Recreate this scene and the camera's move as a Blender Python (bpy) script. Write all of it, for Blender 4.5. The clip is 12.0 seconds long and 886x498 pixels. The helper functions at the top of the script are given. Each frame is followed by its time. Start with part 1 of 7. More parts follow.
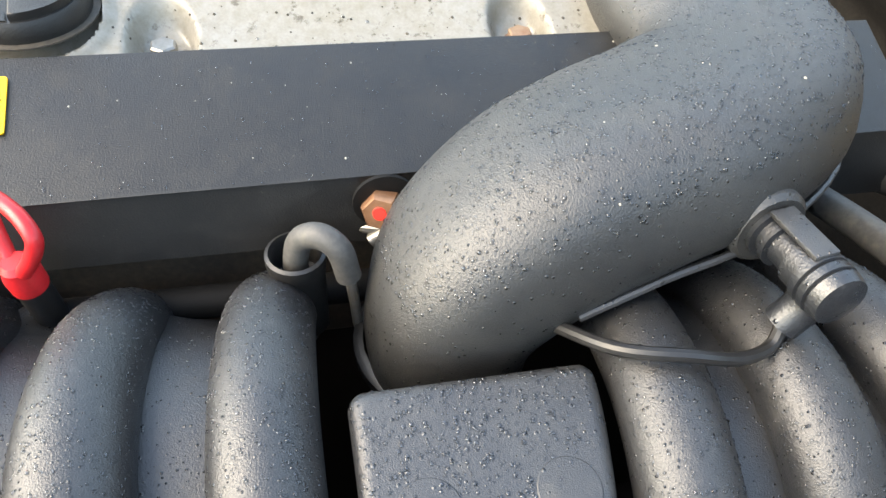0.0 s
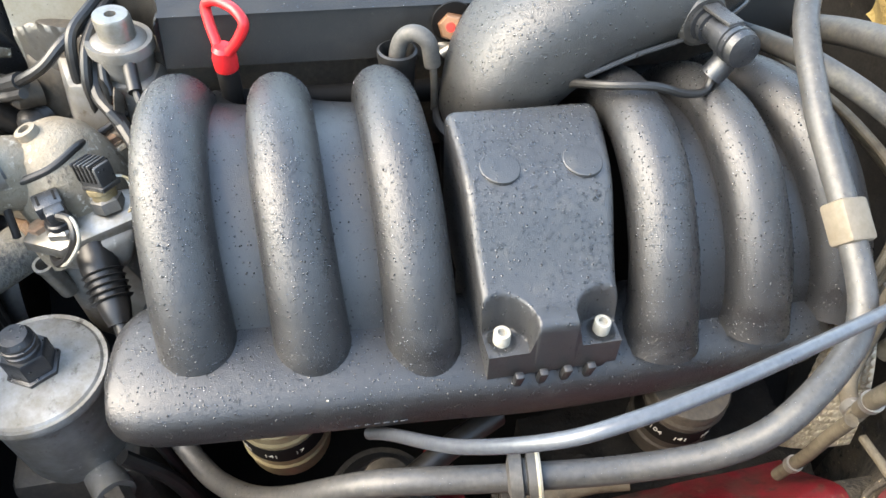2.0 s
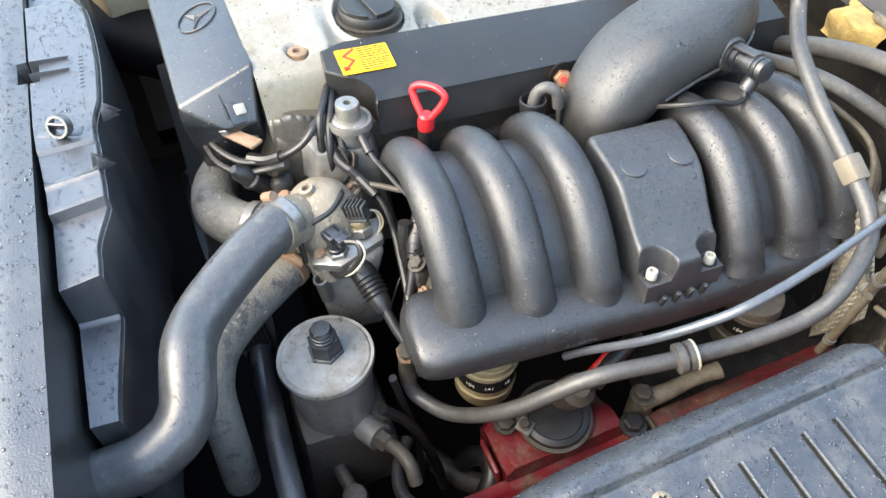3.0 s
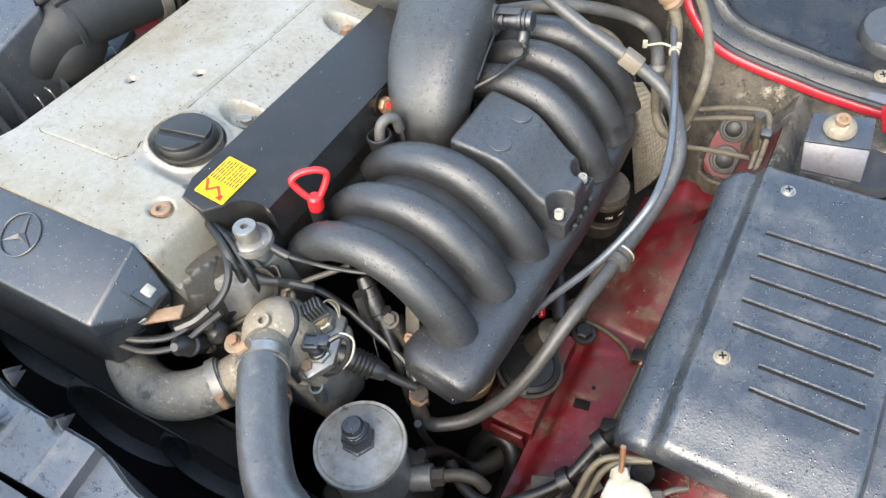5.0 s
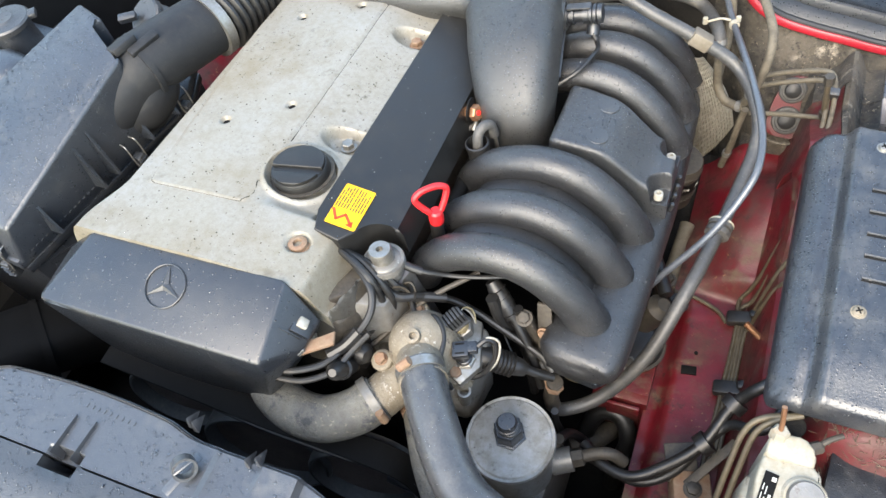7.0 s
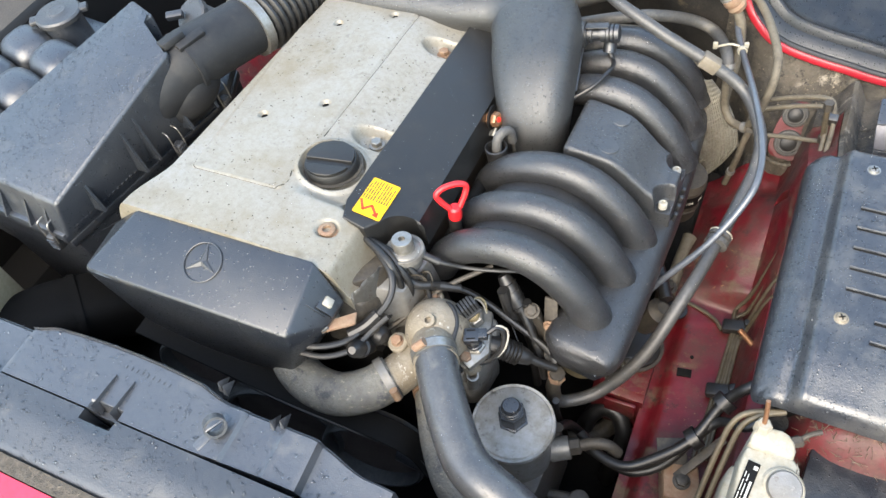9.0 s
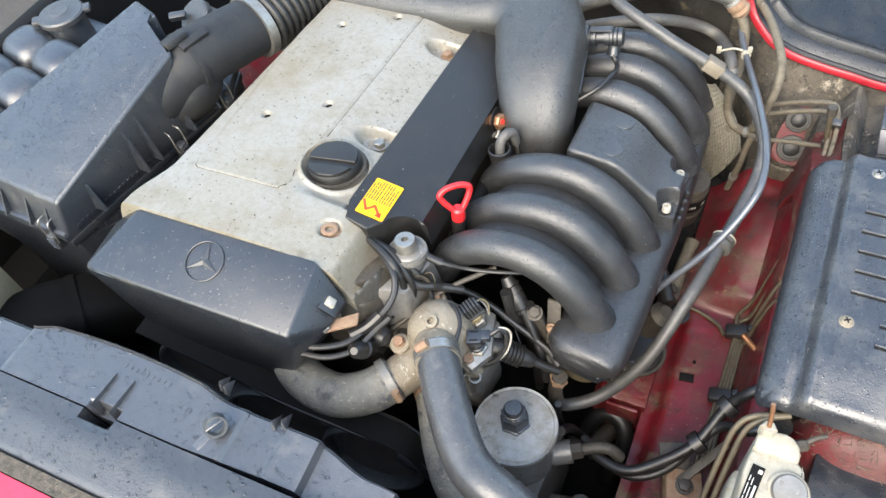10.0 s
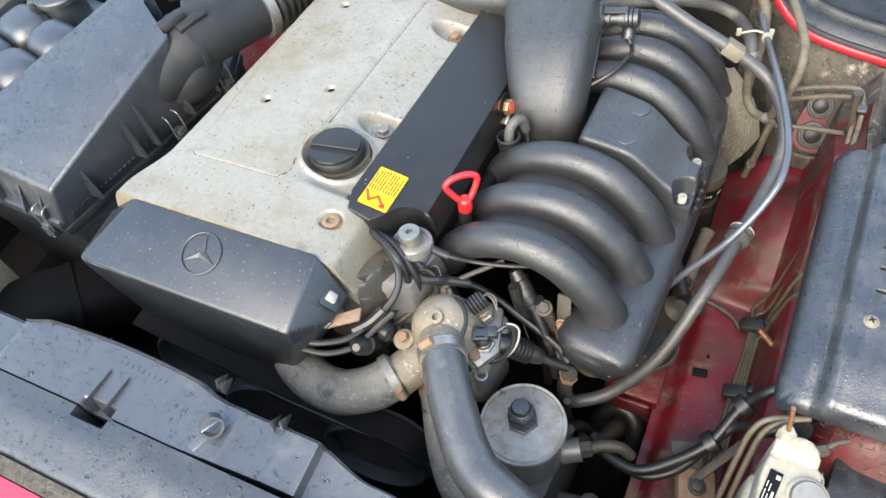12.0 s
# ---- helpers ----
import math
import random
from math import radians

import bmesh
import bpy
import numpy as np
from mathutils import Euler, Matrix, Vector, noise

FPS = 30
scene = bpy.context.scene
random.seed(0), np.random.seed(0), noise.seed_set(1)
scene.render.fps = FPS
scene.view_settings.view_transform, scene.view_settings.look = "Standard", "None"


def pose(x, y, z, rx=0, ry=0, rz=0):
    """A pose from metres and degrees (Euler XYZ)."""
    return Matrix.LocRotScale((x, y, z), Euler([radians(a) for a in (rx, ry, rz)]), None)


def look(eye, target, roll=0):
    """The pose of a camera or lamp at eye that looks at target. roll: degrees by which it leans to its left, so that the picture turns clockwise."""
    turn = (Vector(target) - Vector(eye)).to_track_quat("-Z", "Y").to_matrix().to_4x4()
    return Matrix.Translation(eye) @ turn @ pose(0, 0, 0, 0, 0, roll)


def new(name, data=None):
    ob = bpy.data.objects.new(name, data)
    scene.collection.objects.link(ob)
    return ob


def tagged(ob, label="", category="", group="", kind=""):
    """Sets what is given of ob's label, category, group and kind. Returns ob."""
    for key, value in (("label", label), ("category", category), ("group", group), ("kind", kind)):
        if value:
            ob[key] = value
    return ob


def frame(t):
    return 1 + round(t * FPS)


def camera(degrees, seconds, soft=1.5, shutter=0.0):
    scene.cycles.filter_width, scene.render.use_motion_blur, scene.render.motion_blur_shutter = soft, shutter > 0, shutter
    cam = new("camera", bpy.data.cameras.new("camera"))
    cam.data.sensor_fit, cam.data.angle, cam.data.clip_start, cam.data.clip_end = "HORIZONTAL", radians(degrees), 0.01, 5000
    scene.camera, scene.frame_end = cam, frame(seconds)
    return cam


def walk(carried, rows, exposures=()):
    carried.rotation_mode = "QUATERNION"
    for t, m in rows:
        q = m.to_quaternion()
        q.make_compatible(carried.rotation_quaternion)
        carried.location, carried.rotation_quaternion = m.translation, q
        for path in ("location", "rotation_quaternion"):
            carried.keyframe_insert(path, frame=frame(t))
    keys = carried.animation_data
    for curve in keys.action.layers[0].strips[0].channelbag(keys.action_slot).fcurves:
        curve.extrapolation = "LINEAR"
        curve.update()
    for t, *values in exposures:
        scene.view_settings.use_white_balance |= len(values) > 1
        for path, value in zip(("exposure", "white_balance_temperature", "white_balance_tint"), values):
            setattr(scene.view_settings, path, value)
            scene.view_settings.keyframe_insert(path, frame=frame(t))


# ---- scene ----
cam = camera(60.4, 12.0)
PATH = [
    (0, (-0.003, 0.004, 0.449), (-1.266, 0.257, -1.081), -0.1),
    (0.5, (0.02, 0.054, 0.444), (-1.215, 0.32, -1.107), 0.7),
    (1, (0.061, 0.036, 0.443), (-1.159, 0.298, -1.119), 1.2),
    (1.5, (0.149, 0.018, 0.428), (-1.09, 0.295, -1.117), 1.6),
    (2, (0.246, -0.103, 0.5), (-1.025, 0.192, -1.016), 0.5),
    (2.5, (0.302, -0.273, 0.594), (-0.981, 0.092, -0.896), -0.7),
    (3, (0.379, -0.384, 0.695), (-0.882, 0.076, -0.787), -3.0),
    (3.5, (0.402, -0.408, 0.739), (-0.824, 0.161, -0.734), -6.5),
    (3.7, (0.383, -0.414, 0.765), (-0.818, 0.207, -0.71), -7.9),
    (5.3, (0.197, -0.604, 0.823), (-0.494, 0.416, -0.753), -10.5),
    (5.5, (0.206, -0.611, 0.84), (-0.496, 0.396, -0.74), -11.5),
    (6, (0.206, -0.626, 0.861), (-0.545, 0.349, -0.716), -15.0),
    (6.5, (0.13, -0.636, 0.89), (-0.587, 0.36, -0.689), -16.4),
    (7, (0.05, -0.651, 0.884), (-0.61, 0.332, -0.728), -15.9),
    (7.2, (0.034, -0.658, 0.88), (-0.617, 0.311, -0.744), -15.6),
    (9, (0.069, -0.713, 0.929), (-0.617, 0.291, -0.659), -13.2),
    (9.5, (0.065, -0.719, 0.924), (-0.621, 0.298, -0.655), -12.7),
    (10, (0.064, -0.721, 0.92), (-0.623, 0.303, -0.655), -12.4),
    (10.5, (0.063, -0.714, 0.919), (-0.621, 0.307, -0.658), -12.2),
    (11, (0.06, -0.713, 0.917), (-0.628, 0.298, -0.665), -12.5),
    (11.5, (0.056, -0.701, 0.909), (-0.632, 0.294, -0.683), -12.8),
    (12, (0.049, -0.687, 0.9), (-0.643, 0.285, -0.706), -13.4),
]
EXPOSURE = [(t, 2.6 + e, k, 8.5) for t, e, k in ((0, 0.15, 8100), (0.5, 0.22, 8100), (1, 0.42, 8000), (1.5, 0.5, 7900), (2, 0.46, 7800), (2.5, 0.46, 7600), (3, 0.34, 7600), (3.5, 0.2, 7550), (5.5, -0.04, 7350), (6, -0.06, 7350), (12, -0.08, 7400))]
walk(cam, [(t, look(eye, target, roll)) for t, eye, target, roll in PATH], EXPOSURE)

# ---- light ----
world = bpy.data.worlds.new("sky")
scene.world = world
world.use_nodes = True
wn = world.node_tree.nodes
sky = wn.new("ShaderNodeTexSky")
sky.sky_type, sky.sun_disc = "NISHITA", False
sky.sun_elevation, sky.sun_rotation = radians(44), radians(177)
sky.air_density, sky.dust_density = 1.2, 1.2
world.node_tree.links.new(sky.outputs[0], wn["Background"].inputs[0])
wn["Background"].inputs[1].default_value = 0.15
sun = new("sun", bpy.data.lights.new("sun", "SUN"))
sun.data.energy, sun.data.angle, sun.data.color = 1.0, radians(52), (1.0, 0.955, 0.88)
sun.matrix_world = look((0.05, -1.0, 0.97), (0, 0, 0))

# ---- materials ----


def material(name, color, rough=0.5, metal=0.0, second=None, mix=0.5, scale=18.0, bump=0.15, grain=250.0,
             spots=None, spot_scale=30.0, spot_amount=0.35, coat=0.0, vary=0.0, rough_vary=0.12, bump_dist=0.0006, spec=0.5, dirt=140.0, coat_rough=0.15, layers=(), beads=0.0):
    """A surface with large stains (second colour), sharper spots or rust, fine grain relief and uneven gloss.
    layers: films of dirt or wear over it (colour, noise size, from, to, roughness, size of the areas that carry it or 0). beads: size of fine rain beads."""
    m = bpy.data.materials.new(name)
    m.use_nodes = True
    nt = m.node_tree
    n, link = nt.nodes, nt.links.new
    b = n["Principled BSDF"]
    b.inputs["Metallic"].default_value = metal
    b.inputs["Coat Weight"].default_value = coat
    b.inputs["Specular IOR Level"].default_value = spec
    b.inputs["Coat Roughness"].default_value = coat_rough
    geo = n.new("ShaderNodeNewGeometry")

    def noise_node(s, detail=6.0, r=0.6):
        t = n.new("ShaderNodeTexNoise")
        t.inputs["Scale"].default_value, t.inputs["Detail"].default_value, t.inputs["Roughness"].default_value = s, detail, r
        link(geo.outputs["Position"], t.inputs["Vector"])
        return t

    def ramp(src, lo, hi):
        r = n.new("ShaderNodeMapRange")
        r.inputs["From Min"].default_value, r.inputs["From Max"].default_value = lo, hi
        link(src, r.inputs["Value"])
        return r.outputs[0]

    def blend(fac, a, c, mode="MIX"):
        x = n.new("ShaderNodeMix")
        x.data_type, x.blend_type = "RGBA", mode
        for sock, val in ((x.inputs[0], fac), (x.inputs[6], a), (x.inputs[7], c)):
            if hasattr(val, "is_output"):
                link(val, sock)
            elif isinstance(val, (int, float)):
                sock.default_value = val
            else:
                sock.default_value = (*val, 1)
        return x.outputs[2]

    big = noise_node(scale)
    col = blend(ramp(big.outputs[0], 0.5 - mix * 0.4, 0.72), color, second or tuple(0.7 * v for v in color))
    fine = noise_node(grain, 3.0)
    col = blend(ramp(fine.outputs[0], 0.35, 0.65), blend(1.0, col, (0.72, 0.72, 0.72) if max(color) < 0.12 else (0.9, 0.9, 0.88), "MULTIPLY"), col)
    mid = noise_node(dirt, 4.0, 0.65)
    col = blend(ramp(mid.outputs[0], 0.42, 0.66), col, blend(1.0, col, (1.25, 1.22, 1.15) if max(color) < 0.12 else (0.88, 0.855, 0.8), "MULTIPLY"))
    if spots:
        sp = noise_node(spot_scale, 8.0, 0.7)
        col = blend(ramp(sp.outputs[0], 0.72 - spot_amount * 0.4, 0.8 - spot_amount * 0.4), col, spots)
    if vary:
        info = n.new("ShaderNodeObjectInfo")
        h = n.new("ShaderNodeHueSaturation")
        link(ramp(info.outputs["Random"], -vary, 1 + vary), h.inputs["Value"])
        link(col, h.inputs["Color"])
        col = h.outputs[0]
    rr = n.new("ShaderNodeMapRange")
    rr.inputs["To Min"].default_value, rr.inputs["To Max"].default_value = max(0.03, rough - rough_vary), min(1, rough + rough_vary)
    link(big.outputs[0], rr.inputs["Value"])
    gloss = rr.outputs[0]
    for tint, size, lo, hi, dull, where in layers:
        mask = ramp(noise_node(size, 9.0, 0.68).outputs[0], lo, hi)
        if where:
            both = n.new("ShaderNodeMath")
            both.operation = "MULTIPLY"
            link(mask, both.inputs[0])
            link(ramp(noise_node(where, 3.0).outputs[0], 0.46, 0.6), both.inputs[1])
            mask = both.outputs[0]
        col = blend(mask, col, tint)
        sink = n.new("ShaderNodeMix")
        link(mask, sink.inputs[0])
        link(gloss, sink.inputs[2])
        sink.inputs[3].default_value = dull
        gloss = sink.outputs[0]
    link(col, b.inputs["Base Color"])
    link(gloss, b.inputs["Roughness"])
    bp = n.new("ShaderNodeBump")
    bp.inputs["Strength"].default_value, bp.inputs["Distance"].default_value = bump, bump_dist
    link(fine.outputs[0], bp.inputs["Height"])
    top = bp.outputs[0]
    if beads:
        cell = n.new("ShaderNodeTexVoronoi")
        cell.inputs["Scale"].default_value = beads
        link(geo.outputs["Position"], cell.inputs["Vector"])
        pick = n.new("ShaderNodeSeparateColor")
        link(cell.outputs["Color"], pick.inputs[0])
        size = n.new("ShaderNodeMapRange")
        size.inputs["From Min"].default_value, size.inputs["To Max"].default_value = 0.35, 0.42
        link(pick.outputs[0], size.inputs["Value"])
        dome = n.new("ShaderNodeMapRange")
        dome.interpolation_type = "SMOOTHSTEP"
        dome.inputs["To Min"].default_value, dome.inputs["To Max"].default_value = 1.0, 0.0
        link(size.outputs[0], dome.inputs["From Max"])
        link(cell.outputs["Distance"], dome.inputs["Value"])
        wet = n.new("ShaderNodeBump")
        wet.inputs["Strength"].default_value, wet.inputs["Distance"].default_value = 1.0, 0.00045
        link(dome.outputs[0], wet.inputs["Height"])
        link(top, wet.inputs["Normal"])
        top = wet.outputs[0]
        slick = n.new("ShaderNodeMix")
        link(ramp(dome.outputs[0], 0.05, 0.3), slick.inputs[0])
        link(gloss, slick.inputs[2])
        slick.inputs[3].default_value = 0.1
        link(slick.outputs[0], b.inputs["Roughness"])
    link(top, b.inputs["Normal"])
    link(top, b.inputs["Coat Normal"])
    return m


satin_black = material("satin_black", (0.016, 0.0165, 0.0178), 0.4, second=(0.024, 0.024, 0.0248), bump=0.6, grain=1150, bump_dist=0.0007, rough_vary=0.1, spec=0.75, spots=(0.04, 0.04, 0.04), spot_scale=70, spot_amount=0.22, coat=0.22, coat_rough=0.24, layers=(((0.034, 0.032, 0.029), 34, 0.56, 0.76, 0.55, 0), ((0.006, 0.006, 0.006), 120, 0.6, 0.72, 0.5, 0)), beads=400)
duct_black = material("duct_black", (0.016, 0.0164, 0.0168), 0.46, second=(0.025, 0.0245, 0.0225), bump=0.75, grain=1050, bump_dist=0.0007, spec=0.9, coat=0.14, coat_rough=0.34, layers=(((0.03, 0.028, 0.024), 26, 0.52, 0.8, 0.58, 0), ((0.008, 0.008, 0.008), 60, 0.58, 0.75, 0.5, 11)), beads=330)
grey_black = material("grey_black", (0.024, 0.025, 0.0275), 0.42, second=(0.034, 0.035, 0.036), bump=0.55, grain=1500, spec=0.85, coat=0.12, coat_rough=0.3, layers=(((0.055, 0.052, 0.046), 45, 0.55, 0.78, 0.6, 0),), beads=300)
cover_black = material("cover_black", (0.010, 0.0125, 0.0175), 0.33, second=(0.019, 0.021, 0.024), bump=0.6, grain=700, spec=0.8, coat=0.08, coat_rough=0.25, layers=(((0.04, 0.038, 0.034), 30, 0.58, 0.82, 0.55, 0), ((0.09, 0.08, 0.068), 130, 0.64, 0.74, 0.75, 9)), beads=240)
panel_black = material("panel_black", (0.015, 0.0165, 0.019), 0.36, second=(0.026, 0.026, 0.027), mix=0.6, scale=9, bump=0.6, grain=500, spec=1.0, coat=0.2, coat_rough=0.3, layers=(((0.055, 0.052, 0.047), 22, 0.55, 0.8, 0.62, 0), ((0.12, 0.11, 0.095), 190, 0.64, 0.72, 0.75, 14)))
strip_black = material("strip_black", (0.0085, 0.0083, 0.008), 0.46, second=(0.013, 0.0126, 0.0118), bump=0.5, grain=1000, spec=0.5, spots=(0.07, 0.063, 0.054), spot_scale=160, spot_amount=0.06, layers=(((0.022, 0.0208, 0.0185), 26, 0.52, 0.8, 0.66, 0), ((0.12, 0.107, 0.086), 300, 0.64, 0.71, 0.8, 16)))
lid_black = material("lid_black", (0.017, 0.02, 0.026), 0.32, second=(0.026, 0.028, 0.032), bump=0.7, grain=450, spec=0.9, coat=0.15, coat_rough=0.3, layers=(((0.078, 0.075, 0.068), 18, 0.49, 0.8, 0.55, 0), ((0.12, 0.11, 0.09), 160, 0.63, 0.74, 0.7, 12)), beads=260)
air_black = material("air_black", (0.016, 0.02, 0.027), 0.38, second=(0.024, 0.028, 0.034), bump=0.6, grain=800, spec=1.0, coat=0.22, coat_rough=0.3, layers=(((0.055, 0.054, 0.05), 28, 0.56, 0.8, 0.6, 0),), beads=260)
elbow_black = material("elbow_black", (0.013, 0.0138, 0.0155), 0.55, second=(0.02, 0.0205, 0.0215), bump=0.6, grain=700, spec=0.35, layers=(((0.045, 0.042, 0.037), 40, 0.56, 0.78, 0.7, 0),))
shroud_black = material("shroud_black", (0.03, 0.033, 0.039), 0.35, second=(0.045, 0.047, 0.051), mix=0.6, scale=9, bump=0.5, grain=600, spec=1.0, coat=0.36, coat_rough=0.28, layers=(((0.08, 0.076, 0.068), 20, 0.55, 0.8, 0.55, 0), ((0.13, 0.12, 0.1), 190, 0.64, 0.72, 0.75, 14)))
# near-black: for black parts, and for shade painted into gaps and recesses
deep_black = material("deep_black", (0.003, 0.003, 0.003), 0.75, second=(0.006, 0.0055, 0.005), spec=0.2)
felt_black = material("felt_black", (0.008, 0.0078, 0.0074), 0.9, second=(0.014, 0.013, 0.012), bump=0.8, grain=260, bump_dist=0.002, spec=0.25)
rubber = material("rubber", (0.009, 0.009, 0.0095), 0.42, second=(0.017, 0.0165, 0.016), bump=0.2, spec=0.55, layers=(((0.035, 0.032, 0.027), 60, 0.56, 0.78, 0.7, 0),))
grey_rubber = material("grey_rubber", (0.05, 0.049, 0.048), 0.55, second=(0.085, 0.081, 0.074), bump=0.3, grain=300, layers=(((0.13, 0.12, 0.095), 45, 0.55, 0.75, 0.8, 0),))
fabric_hose = material("fabric_hose", (0.175, 0.168, 0.145), 0.7, second=(0.09, 0.089, 0.085), mix=0.8, scale=24, bump=1.0, grain=300, bump_dist=0.002, spots=(0.055, 0.058, 0.062), spot_scale=28, spot_amount=0.4, dirt=90, layers=(((0.32, 0.29, 0.22), 120, 0.57, 0.66, 0.8, 18), ((0.035, 0.037, 0.04), 46, 0.56, 0.64, 0.6, 0)))
silver_paint = material("silver_paint", (0.262, 0.25, 0.222), 0.42, 0.15, second=(0.24, 0.217, 0.17), mix=0.45, scale=8, bump=0.14, grain=500, layers=(((0.165, 0.13, 0.077), 9, 0.48, 0.8, 0.55, 0), ((0.11, 0.09, 0.06), 28, 0.57, 0.78, 0.6, 7), ((0.075, 0.065, 0.047), 110, 0.575, 0.67, 0.7, 6), ((0.035, 0.03, 0.024), 300, 0.63, 0.69, 0.7, 9)))
dirty_alloy = material("dirty_alloy", (0.27, 0.268, 0.262), 0.43, 0.4, second=(0.15, 0.14, 0.125), mix=0.7, scale=32, bump=0.5, grain=240, spots=(0.12, 0.095, 0.07), spot_scale=55, spot_amount=0.28, dirt=120, layers=(((0.055, 0.05, 0.042), 38, 0.6, 0.72, 0.7, 0), ((0.45, 0.43, 0.39), 150, 0.6, 0.7, 0.6, 25)))
pale_alloy = material("pale_alloy", (0.33, 0.33, 0.322), 0.48, 0.25, second=(0.22, 0.213, 0.2), mix=0.7, scale=26, bump=0.3, grain=260, dirt=100, layers=(((0.15, 0.128, 0.095), 22, 0.46, 0.7, 0.65, 0), ((0.07, 0.063, 0.053), 60, 0.57, 0.7, 0.7, 0), ((0.045, 0.04, 0.034), 180, 0.6, 0.69, 0.7, 14)))
dark_metal = material("dark_metal", (0.04, 0.037, 0.034), 0.6, 0.3, second=(0.075, 0.064, 0.05), mix=0.8, scale=25, bump=0.5, grain=200)
tan_alloy = material("tan_alloy", (0.27, 0.24, 0.19), 0.6, 0.15, second=(0.17, 0.138, 0.098), mix=0.7, scale=30, bump=0.8, grain=240, bump_dist=0.0014, dirt=110, layers=(((0.12, 0.095, 0.068), 40, 0.54, 0.7, 0.75, 0), ((0.6, 0.58, 0.51), 120, 0.57, 0.65, 0.7, 22), ((0.06, 0.05, 0.04), 90, 0.61, 0.7, 0.8, 0)))
zinc = material("zinc", (0.36, 0.355, 0.34), 0.4, 0.8, second=(0.26, 0.245, 0.22), mix=0.6, scale=60, bump=0.3)
rust = material("rust", (0.2, 0.095, 0.055), 0.75, 0.2, second=(0.26, 0.19, 0.13), mix=0.8, scale=90, bump=0.7, grain=400)
copper = material("copper", (0.4, 0.2, 0.11), 0.42, 0.75, second=(0.4, 0.22, 0.13), scale=120, bump=0.3)
red_plastic = material("red_plastic", (0.62, 0.02, 0.025), 0.35, second=(0.5, 0.015, 0.02), scale=80, bump=0.15)
red_dot = material("red_dot", (0.8, 0.03, 0.02), 0.5, second=(0.7, 0.03, 0.02))
red_paint = material("red_paint", (0.15, 0.007, 0.014), 0.4, second=(0.085, 0.013, 0.015), mix=0.5, scale=9, bump=0.4, grain=200, bump_dist=0.001, coat=0.12, coat_rough=0.25, spec=0.4, dirt=60, layers=(((0.07, 0.034, 0.027), 12, 0.45, 0.63, 0.75, 0), ((0.12, 0.08, 0.052), 26, 0.53, 0.64, 0.85, 8), ((0.024, 0.019, 0.015), 34, 0.57, 0.69, 0.85, 0), ((0.3, 0.18, 0.09), 130, 0.61, 0.68, 0.8, 18)))
clean_red = material("clean_red", (0.36, 0.012, 0.025), 0.38, second=(0.28, 0.012, 0.02), scale=10, bump=0.1, coat=0.3, layers=(((0.12, 0.085, 0.06), 40, 0.6, 0.72, 0.8, 0), ((0.6, 0.5, 0.4), 150, 0.66, 0.72, 0.8, 22)))
body_red = material("body_red", (0.62, 0.03, 0.07), 0.3, second=(0.55, 0.03, 0.06), scale=8, bump=0.05, coat=0.5)
grime = material("grime", (0.125, 0.105, 0.08), 0.9, second=(0.05, 0.043, 0.033), mix=0.8, scale=13, bump=1.0, grain=190, bump_dist=0.003, dirt=80, layers=(((0.022, 0.02, 0.017), 16, 0.46, 0.62, 0.9, 0), ((0.3, 0.26, 0.2), 36, 0.56, 0.68, 0.95, 11), ((0.01, 0.009, 0.008), 75, 0.57, 0.66, 0.9, 0), ((0.4, 0.33, 0.23), 210, 0.61, 0.68, 0.9, 15)))
brake_pipe = material("brake_pipe", (0.12, 0.1, 0.065), 0.5, 0.2, second=(0.075, 0.06, 0.042), scale=60, bump=0.2)
tan_pipe = material("tan_pipe", (0.15, 0.13, 0.095), 0.7, second=(0.08, 0.066, 0.047), mix=0.7, scale=40, bump=0.5, layers=(((0.05, 0.04, 0.03), 40, 0.52, 0.7, 0.8, 0), ((0.28, 0.24, 0.17), 120, 0.6, 0.7, 0.8, 20)))
cream = material("cream", (0.29, 0.28, 0.24), 0.5, second=(0.38, 0.335, 0.25), mix=0.6, scale=30, bump=0.25, layers=(((0.27, 0.2, 0.12), 45, 0.56, 0.75, 0.7, 0), ((0.1, 0.075, 0.05), 120, 0.62, 0.7, 0.8, 22)))
beige_clip = material("beige_clip", (0.13, 0.11, 0.085), 0.6, second=(0.17, 0.145, 0.11), scale=60)
yellow = material("yellow", (0.8, 0.46, 0.006), 0.45, second=(0.74, 0.42, 0.006), scale=80, bump=0.05, layers=(((0.3, 0.2, 0.05), 120, 0.62, 0.74, 0.6, 0),))
orange_red = material("orange_red", (0.7, 0.055, 0.01), 0.45, second=(0.62, 0.05, 0.01))
ink = material("ink", (0.05, 0.045, 0.02), 0.5, second=(0.06, 0.05, 0.02))
dull_white = material("dull_white", (0.38, 0.37, 0.33), 0.6, second=(0.28, 0.26, 0.22), scale=90)
white_ink = material("white_ink", (0.6, 0.59, 0.55), 0.5, second=(0.6, 0.58, 0.52))
foil = material("foil", (0.6, 0.58, 0.52), 0.42, 0.2, second=(0.48, 0.45, 0.38), mix=0.6, scale=30, bump=0.4, grain=300, layers=(((0.16, 0.13, 0.09), 40, 0.6, 0.78, 0.7, 0),))
mustard = material("mustard", (0.38, 0.27, 0.09), 0.95, second=(0.22, 0.15, 0.05), scale=50, bump=1.0, grain=200, bump_dist=0.003)
foam = material("foam", (0.05, 0.043, 0.033), 0.95, second=(0.12, 0.1, 0.08), scale=120, bump=1.0, grain=500, bump_dist=0.002)
